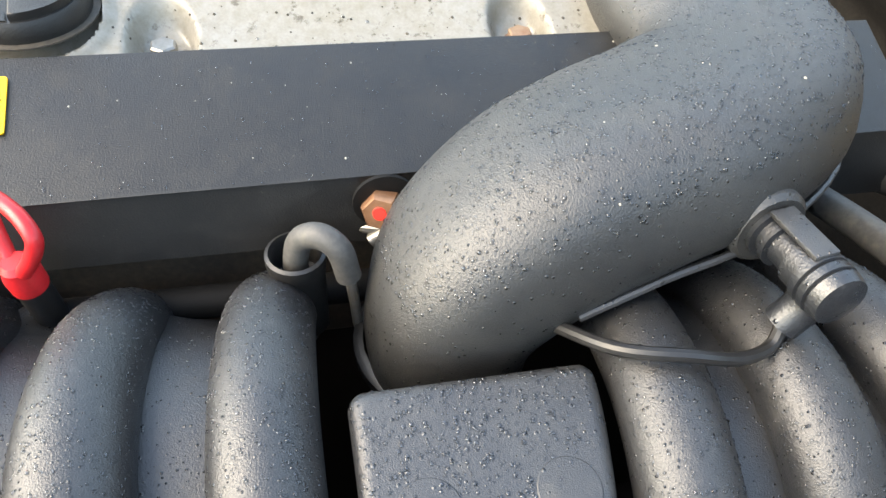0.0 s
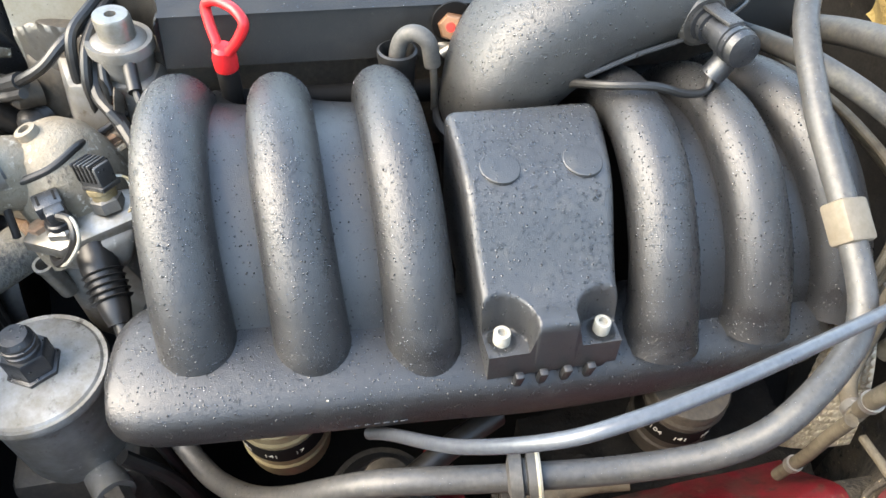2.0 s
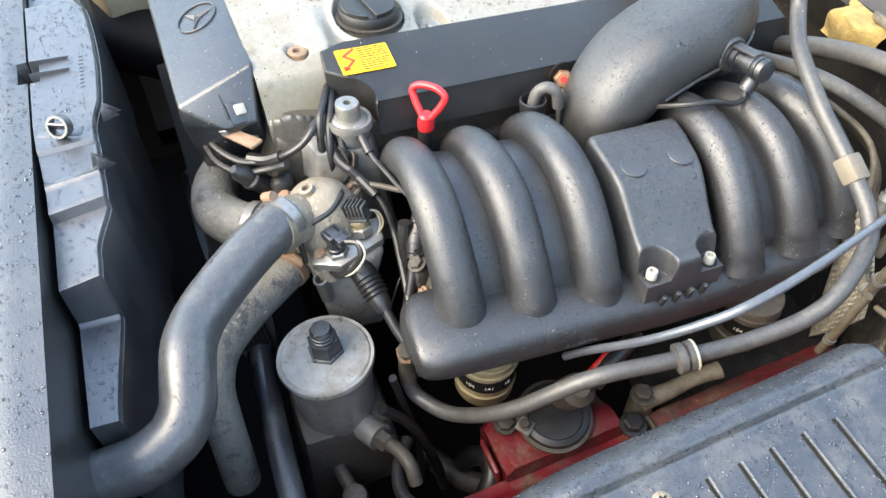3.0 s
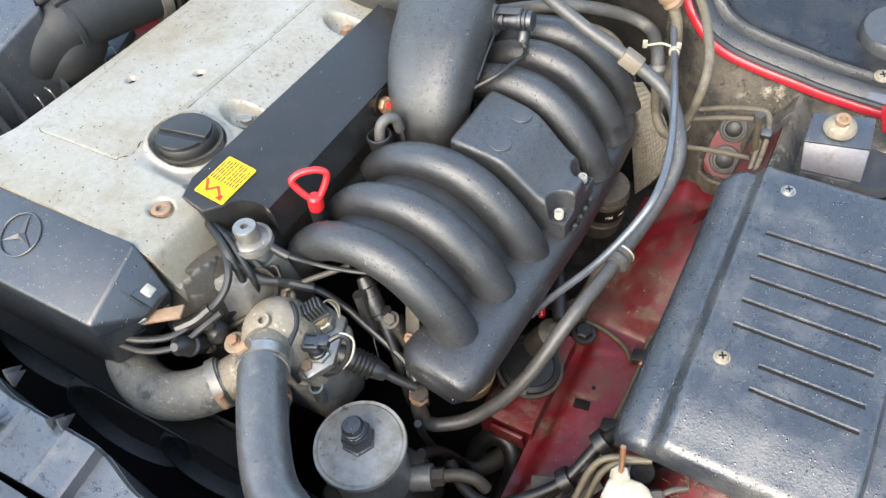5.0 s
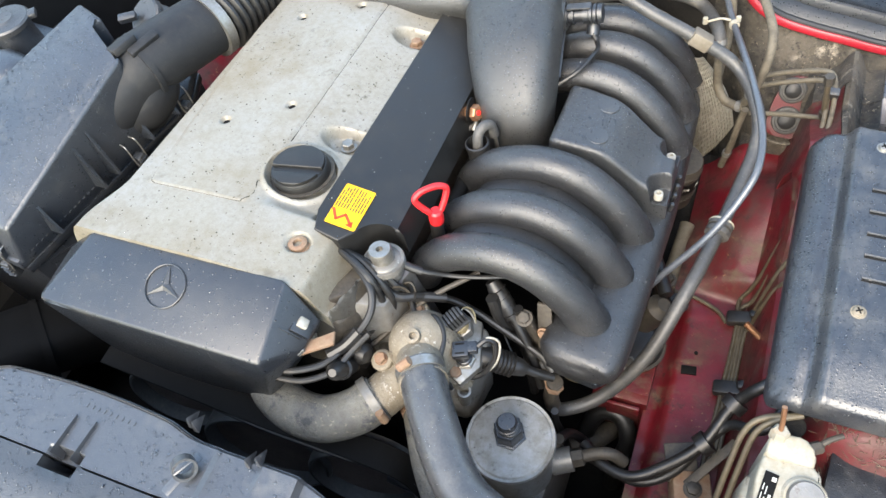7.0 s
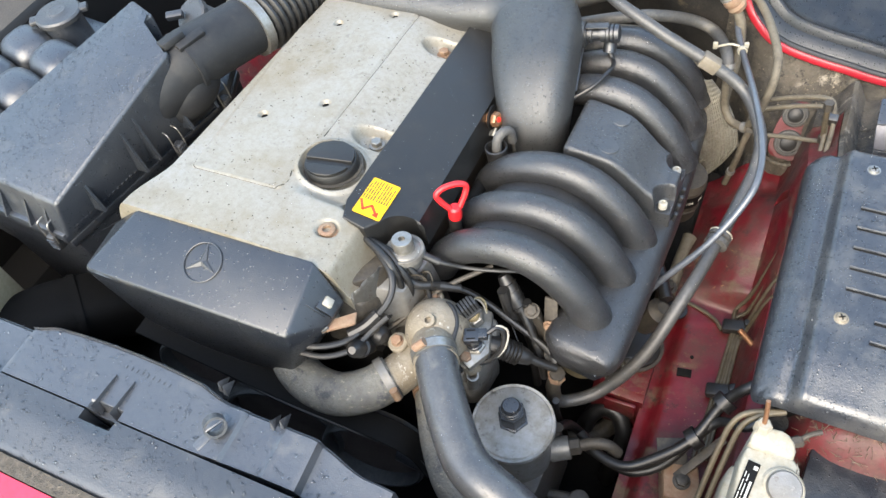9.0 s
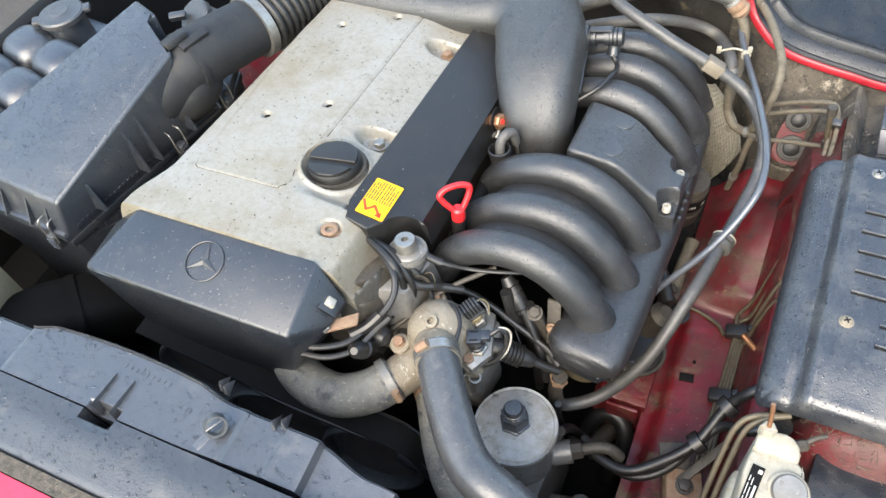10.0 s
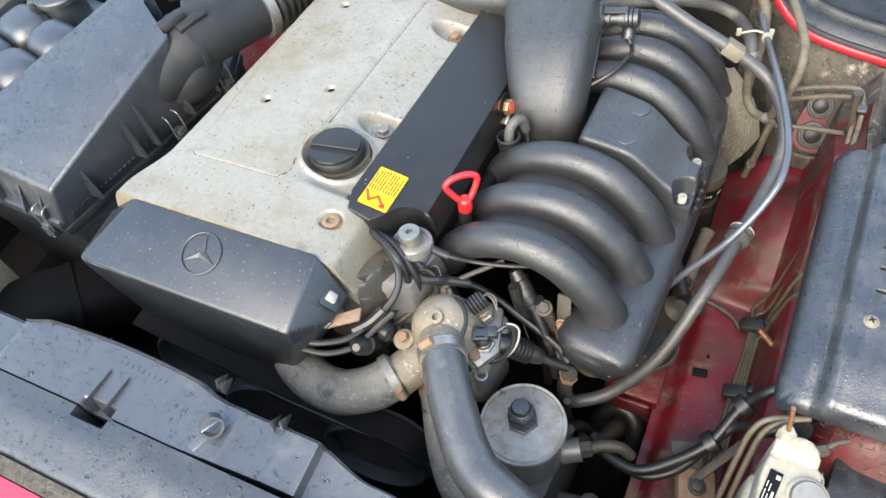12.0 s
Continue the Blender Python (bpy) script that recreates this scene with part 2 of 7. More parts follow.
asphalt = material("asphalt", (0.05, 0.05, 0.05), 0.9, second=(0.07, 0.068, 0.065), scale=20, bump=0.8, grain=150, bump_dist=0.003)
unseen_wall = material("unseen_wall", (0.12, 0.11, 0.1), 0.9, second=(0.09, 0.085, 0.08), scale=3, bump=0.5, grain=40)
hose_grey = material("hose_grey", (0.04, 0.042, 0.046), 0.38, second=(0.06, 0.061, 0.062), mix=0.6, scale=25, bump=0.25, grain=420, spots=(0.012, 0.012, 0.012), spot_scale=170, spot_amount=0.2, spec=0.75, coat=0.15, coat_rough=0.3, layers=(((0.12, 0.115, 0.1), 40, 0.56, 0.78, 0.6, 0), ((0.008, 0.008, 0.008), 55, 0.6, 0.72, 0.5, 20)))
dark_brown = material("dark_brown", (0.15, 0.115, 0.1), 0.6, second=(0.09, 0.07, 0.06), scale=15, bump=0.3)
pipe_grey = material("pipe_grey", (0.04, 0.041, 0.043), 0.46, second=(0.06, 0.058, 0.055), mix=0.6, scale=30, bump=0.2, spec=0.6, layers=(((0.1, 0.094, 0.08), 50, 0.56, 0.76, 0.65, 0),))
slate_sheath = material("slate_sheath", (0.055, 0.063, 0.076), 0.32, second=(0.07, 0.076, 0.086), scale=30, bump=0.1, spec=0.7, coat=0.3, coat_rough=0.25)
gold = material("gold", (0.36, 0.31, 0.19), 0.5, 0.3, second=(0.25, 0.2, 0.12), scale=40, bump=0.2)
straw = material("straw", (0.16, 0.125, 0.09), 0.85, second=(0.1, 0.075, 0.055), scale=60)
lavender = material("lavender", (0.13, 0.13, 0.145), 0.45, 0.3, second=(0.16, 0.155, 0.17), scale=40, layers=(((0.06, 0.055, 0.05), 40, 0.57, 0.74, 0.6, 0), ((0.28, 0.22, 0.15), 140, 0.62, 0.7, 0.8, 20)))
felt = material("felt", (0.035, 0.032, 0.028), 0.95, second=(0.02, 0.018, 0.016), mix=0.7, scale=20, bump=0.8, grain=300, spots=(0.11, 0.085, 0.055), spot_scale=14, spot_amount=0.32, spec=0.2)
pale_plastic = material("pale_plastic", (0.5, 0.44, 0.3), 0.5, second=(0.42, 0.36, 0.23), scale=12)
water = bpy.data.materials.new("water")
water.use_nodes = True
wn, wl = water.node_tree.nodes, water.node_tree.links.new
clear, shine, edge_gloss, film = wn.new("ShaderNodeBsdfTransparent"), wn.new("ShaderNodeBsdfGlossy"), wn.new("ShaderNodeFresnel"), wn.new("ShaderNodeMixShader")
clear.inputs["Color"].default_value = (0.93, 0.95, 0.97, 1)
shine.inputs["Roughness"].default_value, edge_gloss.inputs["IOR"].default_value = 0.15, 1.55
wl(edge_gloss.outputs[0], film.inputs[0])
wl(clear.outputs[0], film.inputs[1])
wl(shine.outputs[0], film.inputs[2])
wl(film.outputs[0], wn["Material Output"].inputs["Surface"])

# ---- building helpers ----
SLOPE = 0.085  # the engine drops towards the rear
WORLD_OF = {}


def thing(name, at, label, category, group="", kind=""):
    ob = new(name)
    ob.empty_display_size = 0.02
    ob.location = at
    WORLD_OF[ob] = Matrix.Translation(at)
    return tagged(ob, label, category, group, kind)


def part(name, bm, mat, parent=None, label="", eng=False, smooth=35):
    """One mesh from bm (world coordinates; eng: in the engine's own level), as a part of parent."""
    if eng:
        for v in bm.verts:
            v.co.z -= SLOPE * v.co.y
    bmesh.ops.recalc_face_normals(bm, faces=bm.faces)
    lo = Vector([min(v.co[i] for v in bm.verts) for i in range(3)])
    hi = Vector([max(v.co[i] for v in bm.verts) for i in range(3)])
    mid = (lo + hi) / 2
    bmesh.ops.translate(bm, verts=bm.verts, vec=-mid)
    limit = radians(smooth)
    for f in bm.faces:
        f.smooth = True
    for e in bm.edges:
        e.smooth = not (len(e.link_faces) == 2 and e.calc_face_angle(0) > limit)
    me = bpy.data.meshes.new(name)
    bm.to_mesh(me)
    bm.free()
    me.materials.append(mat)
    ob = new(name, me)
    ob.location = mid
    WORLD_OF[ob] = Matrix.Translation(mid)
    if parent is not None:
        ob.parent = parent
        ob.matrix_parent_inverse = WORLD_OF[parent].inverted()
    return tagged(ob, label)


def spline(pts, n=8):
    """Catmull-Rom through pts, which may carry further values (radii)."""
    p = [np.array(q, float) for q in pts]
    p = [2 * p[0] - p[1]] + p + [2 * p[-1] - p[-2]]
    out = []
    for i in range(1, len(p) - 2):
        for k in range(n):
            t = k / n
            a, b, c, d = p[i - 1], p[i], p[i + 1], p[i + 2]
            out.append(0.5 * (2 * b + (c - a) * t + (2 * a - 5 * b + 4 * c - d) * t * t + (3 * b - a - 3 * c + d) * t ** 3))
    out.append(p[-2])
    return out


def rings(bm, loops, cap=True):
    vs = [[bm.verts.new(c) for c in loop] for loop in loops]
    for a, b in zip(vs, vs[1:]):
        m = len(a)
        for i in range(m):
            bm.faces.new((a[i], a[(i + 1) % m], b[(i + 1) % m], b[i]))
    if cap:
        bm.faces.new(vs[0])
        bm.faces.new(vs[-1])
    return vs


def tube(pts, r=0.01, seg=14, per=7, ry=None, up=None, bm=None, ends=True, power=2.0, first=None):
    """A swept pipe. A point may carry its own radius or two radii (across, along up)."""
    bm = bm or bmesh.new()
    rows = [tuple(p) + ((r,) if len(p) == 3 else ()) for p in pts]
    rows = [q if len(q) == 5 else q + ((ry or q[3]) if ry else q[3],) for q in rows]
    path = spline(rows, per)
    pos = [Vector(q[:3]) for q in path]
    loops, side = [], None
    for i, q in enumerate(path):
        tan = (pos[min(i + 1, len(pos) - 1)] - pos[max(i - 1, 0)]).normalized()
        if up is not None:
            side = tan.cross(Vector(up)).normalized()
        elif side is None:
            side = Vector(first) if first else tan.orthogonal()
            side = (side - tan * side.dot(tan)).normalized()
        else:
            side = (side - tan * side.dot(tan)).normalized()
        top = side.cross(tan).normalized()
        loop = []
        for k in range(seg):
            a = 2 * math.pi * k / seg
            ca, sa = math.cos(a), math.sin(a)
            ca = math.copysign(abs(ca) ** (2 / power), ca)
            sa = math.copysign(abs(sa) ** (2 / power), sa)
            loop.append(pos[i] + side * (ca * q[3]) + top * (sa * q[4]))
        loops.append(loop)
    rings(bm, loops, ends)
    return bm


def axis_matrix(at, axis=(0, 0, 1), spin=0.0):
    q = Vector((0, 0, 1)).rotation_difference(Vector(axis).normalized())
    return Matrix.Translation(at) @ q.to_matrix().to_4x4() @ Matrix.Rotation(radians(spin), 4, "Z")


def lathe(profile, at=(0, 0, 0), axis=(0, 0, 1), seg=24, bm=None, spin=0.0):
    """Turned shape: profile of (radius, height) from one end to the other."""
    bm = bm or bmesh.new()
    m = axis_matrix(at, axis, spin)
    loops = [[m @ Vector((r * math.cos(2 * math.pi * k / seg), r * math.sin(2 * math.pi * k / seg), h)) for k in range(seg)]
             for r, h in profile]
    rings(bm, loops)
    return bm


def block(size, at, turn=(0, 0, 0), bevel=0.002, bm=None, taper=1.0, segs=2):
    """A bevelled block about its middle; taper scales its top."""
    own = bmesh.new()
    bmesh.ops.create_cube(own, size=1)
    for v in own.verts:
        k = taper if v.co.z > 0 else 1
        v.co = Vector((v.co.x * size[0] * k, v.co.y * size[1] * k, v.co.z * size[2]))
    if bevel:
        bmesh.ops.bevel(own, geom=own.edges[:], offset=bevel, segments=segs, profile=0.5, affect="EDGES")
    bmesh.ops.transform(own, matrix=pose(*at, *turn), verts=own.verts)
    return join(bm, own)


def join(bm, own):
    if bm is None:
        return own
    me = bpy.data.meshes.new("join")
    own.to_mesh(me)
    own.free()
    bm.from_mesh(me)
    bpy.data.meshes.remove(me)
    return bm


def hull(points, bevel=0.003, segs=2, bm=None):
    own = bmesh.new()
    for p in points:
        own.verts.new(p)
    bmesh.ops.convex_hull(own, input=own.verts)
    bmesh.ops.dissolve_limit(own, angle_limit=radians(4), verts=own.verts, edges=own.edges)
    if bevel:
        bmesh.ops.bevel(own, geom=own.edges[:], offset=bevel, segments=segs, profile=0.5, affect="EDGES")
    return join(bm, own)


def prism(outline, z0, z1, bevel=0.002, segs=2, bm=None, ztop=None):
    """A flat outline (x, y) from z0 up to z1, or up to ztop(x, y)."""
    own = bmesh.new()
    bot = [own.verts.new((x, y, z0)) for x, y in outline]
    top = [own.verts.new((x, y, ztop(x, y) if ztop else z1)) for x, y in outline]
    m = len(bot)
    f_top = own.faces.new(top)
    own.faces.new(bot[::-1])
    for i in range(m):
        own.faces.new((bot[i], bot[(i + 1) % m], top[(i + 1) % m], top[i]))
    if bevel:
        bmesh.ops.bevel(own, geom=list(f_top.edges), offset=bevel, segments=segs, profile=0.5, affect="EDGES")
    bmesh.ops.triangulate(own, faces=[f for f in own.faces if len(f.verts) > 4])
    return join(bm, own)


def arc(cx, cy, r, a0, a1, n=10):
    return [(cx + r * math.cos(radians(a0 + (a1 - a0) * k / n)), cy + r * math.sin(radians(a0 + (a1 - a0) * k / n))) for k in range(n + 1)]


def rounded(outline, r, n=5):
    """Rounds the corners of an outline."""
    out, m = [], len(outline)
    for i in range(m):
        p, a, b = Vector(outline[i]), Vector(outline[i - 1]), Vector(outline[(i + 1) % m])
        rr = min(r, 0.45 * (a - p).length, 0.45 * (b - p).length)
        s, e = p + (a - p).normalized() * rr, p + (b - p).normalized() * rr
        for k in range(n + 1):
            t = k / n
            out.append(tuple((1 - t) ** 2 * s + 2 * t * (1 - t) * p + t * t * e))
    return out


def relief(x0, x1, y0, y1, step, height, skirt=None, bm=None, warp=None):
    """A moulded top: a grid with height(x, y), closed by a skirt down to skirt(x, y) or a level."""
    own = bmesh.new()
    nx, ny = max(2, round((x1 - x0) / step)), max(2, round((y1 - y0) / step))
    g = []
    for j in range(ny + 1):
        row = []
        for i in range(nx + 1):
            x, y = x0 + (x1 - x0) * i / nx, y0 + (y1 - y0) * j / ny
            z = height(x, y)
            if warp:
                x, y = warp(x, y)
            row.append(own.verts.new((x, y, z)))
        g.append(row)
    for j in range(ny):
        for i in range(nx):
            own.faces.new((g[j][i], g[j][i + 1], g[j + 1][i + 1], g[j + 1][i]))
    if skirt is not None:
        rim = g[0][:] + [g[j][nx] for j in range(1, ny + 1)] + g[ny][-2::-1] + [g[j][0] for j in range(ny - 1, 0, -1)]
        low = [own.verts.new((v.co.x, v.co.y, min(v.co.z - 0.001, skirt))) for v in rim]
        m = len(rim)
        for i in range(m):
            own.faces.new((rim[i], low[i], low[(i + 1) % m], rim[(i + 1) % m]))
    return join(bm, own)


def smooth_step(a, b, x):
    t = min(1.0, max(0.0, (x - a) / (b - a)))
    return t * t * (3 - 2 * t)


def round_plan(x, y, x0, x1, y0, y1, r):
    """Moves a point of a rectangle so that its corners become round."""
    dx = (r - (x - x0)) if x < x0 + r else (r - (x1 - x)) if x > x1 - r else 0.0
    dy = (r - (y - y0)) if y < y0 + r else (r - (y1 - y)) if y > y1 - r else 0.0
    if dx <= 0 or dy <= 0:
        return x, y
    k = 1 - max(dx, dy) / math.hypot(dx, dy)
    return x + (dx * k if x < x0 + r else -dx * k), y + (dy * k if y < y0 + r else -dy * k)


def hex_bolt(parent, at, axis=(0, 0, 1), r=0.008, h=0.007, mat=None, flange=1.35, name="bolt", label="", eng=False, socket=False):
    bm = lathe([(r * flange, 0), (r * flange, h * 0.25), (r * 1.05, h * 0.3)], at, axis, 18)
    lathe([(r, h * 0.2), (r, h * 0.9), (r * 0.85, h)] + ([(r * 0.5, h), (r * 0.45, h * 0.4)] if socket else []), at, axis, 6 if not socket else 16, bm)
    return part(name, bm, mat or zinc, parent, label, eng)


def screw_head(parent, at, axis=(0, 0, 1), r=0.009, mat=None, label=""):
    bm = lathe([(r * 1.25, 0), (r * 1.25, 0.0015), (r, 0.002), (r * 0.8, 0.0045), (r * 0.3, 0.0055)], at, axis, 20)
    s = part("screw", bm, mat or zinc, parent, label)
    m = axis_matrix(at, axis, 25)
    for k in (0, 90):
        own = block((r * 1.1, r * 0.22, 0.001), (0, 0, 0.0056), (0, 0, k), 0)
        bmesh.ops.transform(own, matrix=m, verts=own.verts)
        part("screw_slot", own, deep_black, s)
    return s


def hose_clamp(parent, at, axis, r, w=0.012, screw_dir=(1, 0, 0), mat=None, label="worn metal worm-drive hose clamp"):
    bm = lathe([(r, -w / 2), (r + 0.002, -w / 2), (r + 0.002, w / 2), (r, w / 2)], at, axis, 28)
    c = part("hose_clamp", bm, mat or zinc, parent, label)
    d = Vector(screw_dir)
    ax = Vector(axis).normalized()
    d = (d - ax * d.dot(ax)).normalized()
    t = ax.cross(d)
    pos = Vector(at) + d * (r + 0.004)
    bm = lathe([(0.0045, -0.011), (0.0055, -0.011), (0.0055, 0.006), (0.004, 0.007)], pos, t, 10)
    part("clamp_screw", bm, rust, c)
    return c


def droplets(source, count, seed, small=0.0005, large=0.0016, up=0.45, mat=None, name="water_droplets", label="small clear rain drops lying on the surface", category="droplets", where=None):
    """Small water drops that lie on the upward faces of the given meshes."""
    rnd = random.Random(seed)
    faces = []
    for ob in source:
        w = WORLD_OF[ob]
        vs = [w @ v.co for v in ob.data.vertices]
        for f in ob.data.polygons:
            if f.normal.z > up and f.area > 1e-7:
                c = [vs[i] for i in f.vertices]
                for k in range(1, len(c) - 1):
                    faces.append(((c[k] - c[0]).cross(c[k + 1] - c[0]).length, c[0], c[k], c[k + 1], f.normal.copy()))
    cum = np.cumsum([f[0] for f in faces])
    verts, polys = [], []
    for _ in range(count):
        _, a, b, c, nrm = faces[int(np.searchsorted(cum, rnd.random() * cum[-1]))]
        u, v = rnd.random(), rnd.random()
        if u + v > 1:
            u, v = 1 - u, 1 - v
        p = a + (b - a) * u + (c - a) * v
        if where and not where(p):
            continue
        if noise.noise(p * 16) < rnd.uniform(-0.9, 0.15):
            continue
        r = small + (large - small) * rnd.random() ** 1.8
        m = axis_matrix(p - nrm * r * 0.12, nrm, rnd.uniform(0, 60))
        wide = rnd.uniform(1.0, 1.25)
        base = len(verts)
        for rad, h in ((1.0, 0.0), (0.78, 0.55)):
            for k in range(6):
                ang = math.pi * k / 3
                verts.append(m @ Vector((r * rad * math.cos(ang) * wide, r * rad * math.sin(ang), r * h)))
        verts.append(m @ Vector((0, 0, r * 0.8)))
        for k in range(6):
            i0, i1 = base + k, base + (k + 1) % 6
            polys += [(i0, i1, i1 + 6, i0 + 6), (i0 + 6, i1 + 6, base + 12)]
    me = bpy.data.meshes.new(name)
    me.from_pydata(verts, [], polys)
    for f in me.polygons:
        f.use_smooth = True
    me.materials.append(mat or water)
    return tagged(new(name, me), label, category, "", "stuff")

# ---- the setting: ground, bay floor, inner wings, bulkhead ----
ground = part("ground", relief(-30, 30, -30, 30, 10, lambda x, y: -0.78), asphalt, None)
tagged(ground, "grey asphalt under the car", "ground", "", "structure")
# unseen walls added to block low sky and shape the reflections
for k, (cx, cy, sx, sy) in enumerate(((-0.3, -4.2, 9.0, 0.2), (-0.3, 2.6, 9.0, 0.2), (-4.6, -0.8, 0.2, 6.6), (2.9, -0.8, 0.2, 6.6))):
    w = part("wall_yard_%d" % (k + 1), block((sx, sy, (1.0, 1.6, 1.6, 1.6)[k]), (cx, cy, -0.78 + (1.0, 1.6, 1.6, 1.6)[k] / 2), bevel=0.01), unseen_wall)
    tagged(w, "unseen plain wall added to dim the low sky", "wall", "", "structure")
# floor coloured near-black so that the gaps above it read as shaded
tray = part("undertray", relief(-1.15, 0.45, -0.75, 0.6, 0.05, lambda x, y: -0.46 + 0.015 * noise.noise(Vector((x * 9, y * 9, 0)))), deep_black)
tagged(tray, "near-black floor under the engine bay, shade put into its colour", "undertray", "", "structure")


def wing_height(x, y):
    z = -0.197
    z += 0.12 * smooth_step(0.114, 0.142, x) + 0.06 * smooth_step(0.13, 0.25, x)
    tower = smooth_step(0.025, 0.05, y) * 0.35 + smooth_step(0.04, 0.16, y) * 0.65
    z += 0.115 * tower * smooth_step(-0.01, 0.12, x) ** 0.8
    z -= 0.045 * smooth_step(0.15, 0.26, y) * smooth_step(0.05, 0.1, x) * (1 - smooth_step(0.16, 0.2, x))
    z += 0.055 * smooth_step(0.16, 0.21, x) * smooth_step(-0.30, -0.238, y) * (1 - smooth_step(-0.2, -0.1, y))
    z -= 0.02 * (1 - smooth_step(0.012, 0.034, x)) * (1 - smooth_step(-0.02, 0.04, y))
    z += 0.010 * smooth_step(0.06, 0.16, y) * noise.noise(Vector((x * 22, y * 16, 9))) * smooth_step(0.0, 0.04, x)
    z += 0.0022 * (smooth_step(0.0, 0.004, y + 0.002 - 0.35 * (x - 0.09)) - 0.5) * (1 - smooth_step(0.085, 0.1, x))
    z += 0.003 * noise.noise(Vector((x * 14, y * 14, 3))) + 0.0015 * noise.noise(Vector((x * 45, y * 45, 7)))
    return z


wing_sheet = relief(0.0, 0.62, -0.62, 0.13, 0.005, wing_height, -0.24)
wing = part("inner_wing", relief(0.0, 0.175, 0.13, 0.292, 0.005, wing_height, -0.24, wing_sheet), red_paint)
ledge_height = lambda x, y: wing_height(x, y) - 0.085 * smooth_step(0.176, 0.21, x) + 0.004 * noise.noise(Vector((x * 30, y * 30, 5)))
ledge_sheet = relief(0.05, 0.62, 0.293, 0.36, 0.006, ledge_height, -0.24)
ledge = part("wall_ledge", relief(0.176, 0.62, 0.131, 0.292, 0.006, ledge_height, -0.24, ledge_sheet), grime)
tagged(ledge, "dirt-covered ledge between inner wing and bulkhead", "ledge", "", "structure")
tagged(wing, "dirty dark red painted inner wing with rust marks", "inner wing", "", "structure")
hole = part("square_hole", block((0.022, 0.014, 0.004), (0.05, -0.107, wing_height(0.05, -0.107) + 0.0006), (0, 0, 8), 0.001), deep_black, wing, "small square hole through the rail")
part("round_hole", lathe([(0.003, 0), (0.003, 0.003)], (0.055, -0.075, wing_height(0.055, -0.075) - 0.001), seg=10), deep_black, wing)


LIP = [(-0.245, 0.465, 0.139), (-0.19, 0.448, 0.148), (-0.128, 0.425, 0.160), (-0.07, 0.41, 0.170), (-0.019, 0.402, 0.164), (-0.009, 0.402, 0.134), (0.005, 0.396, 0.109), (0.021, 0.386, 0.095), (0.043, 0.38, 0.077), (0.074, 0.38, 0.06), (0.12, 0.38, 0.047), (0.164, 0.38, 0.038), (0.224, 0.38, 0.026), (0.34, 0.38, 0.015), (0.5, 0.38, 0.01)]


def bulkhead(x0, x1, n):
    bm = bmesh.new()
    def sheet(u, v):
        x = x0 + (x1 - x0) * u
        top = float(np.interp(x, [p[0] for p in LIP], [p[2] for p in LIP])) - 0.010
        y = float(np.interp(x, [p[0] for p in LIP], [p[1] for p in LIP])) + 0.002
        y += 0.06 * (1 - smooth_step(-0.22, -0.06, x)) * min(1.0, (1 - v) * 6)
        z = -0.45 + (top + 0.45) * v
        y -= 0.33 * min(0.3, max(0.0, 1 - v)) * smooth_step(0.0, 0.1, x)
        y += 0.007 * noise.noise(Vector((x * 12, z * 12, 1))) * min(1, (1 - v) * 12)
        return Vector((x, y, z))
    m = 34
    g = [[bm.verts.new(sheet(i / n, j / m)) for i in range(n + 1)] for j in range(m + 1)]
    b = [[bm.verts.new(sheet(i / n, j / m) + Vector((0, 0.02, 0))) for i in range(n + 1)] for j in range(m + 1)]
    for k in (g, b):
        for j in range(m):
            for i in range(n):
                bm.faces.new((k[j][i], k[j][i + 1], k[j + 1][i + 1], k[j + 1][i]))
    for i in range(n):
        bm.faces.new((g[m][i], g[m][i + 1], b[m][i + 1], b[m][i]))
    return bm


wall_felt = part("wall_insulation", bulkhead(-1.1, -0.03, 60), felt)
tagged(wall_felt, "dark felt insulation on the bulkhead with torn dusty edge", "insulation", "", "structure")
wall = part("wall_bulkhead", bulkhead(-0.03, 0.65, 50), grime)
tagged(wall, "bulkhead covered in brown dirt and old insulation", "bulkhead", "", "structure")

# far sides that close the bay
# the right wing is near-black: shade stands in for its red paint
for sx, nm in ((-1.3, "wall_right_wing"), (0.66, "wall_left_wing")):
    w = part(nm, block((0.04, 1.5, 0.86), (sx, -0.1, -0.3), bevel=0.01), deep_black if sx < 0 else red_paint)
    tagged(w, "outer wing panel, red on the left, shade-black on the right", "wing", "", "structure")
w = part("wall_front", block((2.0, 0.05, 0.62), (-0.35, -0.77, -0.18), bevel=0.01), body_red)
tagged(w, "red painted front panel of the car", "front panel", "", "structure")

far_wing = part("inner_wing_far", relief(-1.28, -0.80, 0.08, 0.5, 0.03, lambda x, y: -0.33 + 0.12 * smooth_step(-1.0, -1.2, x) + 0.008 * noise.noise(Vector((x * 9, y * 9, 2))), -0.37), red_paint)
tagged(far_wing, "dirty dark red inner wing below the air filter", "inner wing", "", "structure")
# added sheet that closes a gap, coloured near-black as deep shade
shade_sheet = part("bay_side_panel", relief(-1.28, -1.06, -0.5, 0.075, 0.03, lambda x, y: -0.33 + 0.12 * smooth_step(-1.1, -1.2, x), -0.37), deep_black)
tagged(shade_sheet, "near-black sheet added as shade below the air filter box", "panel", "", "structure")

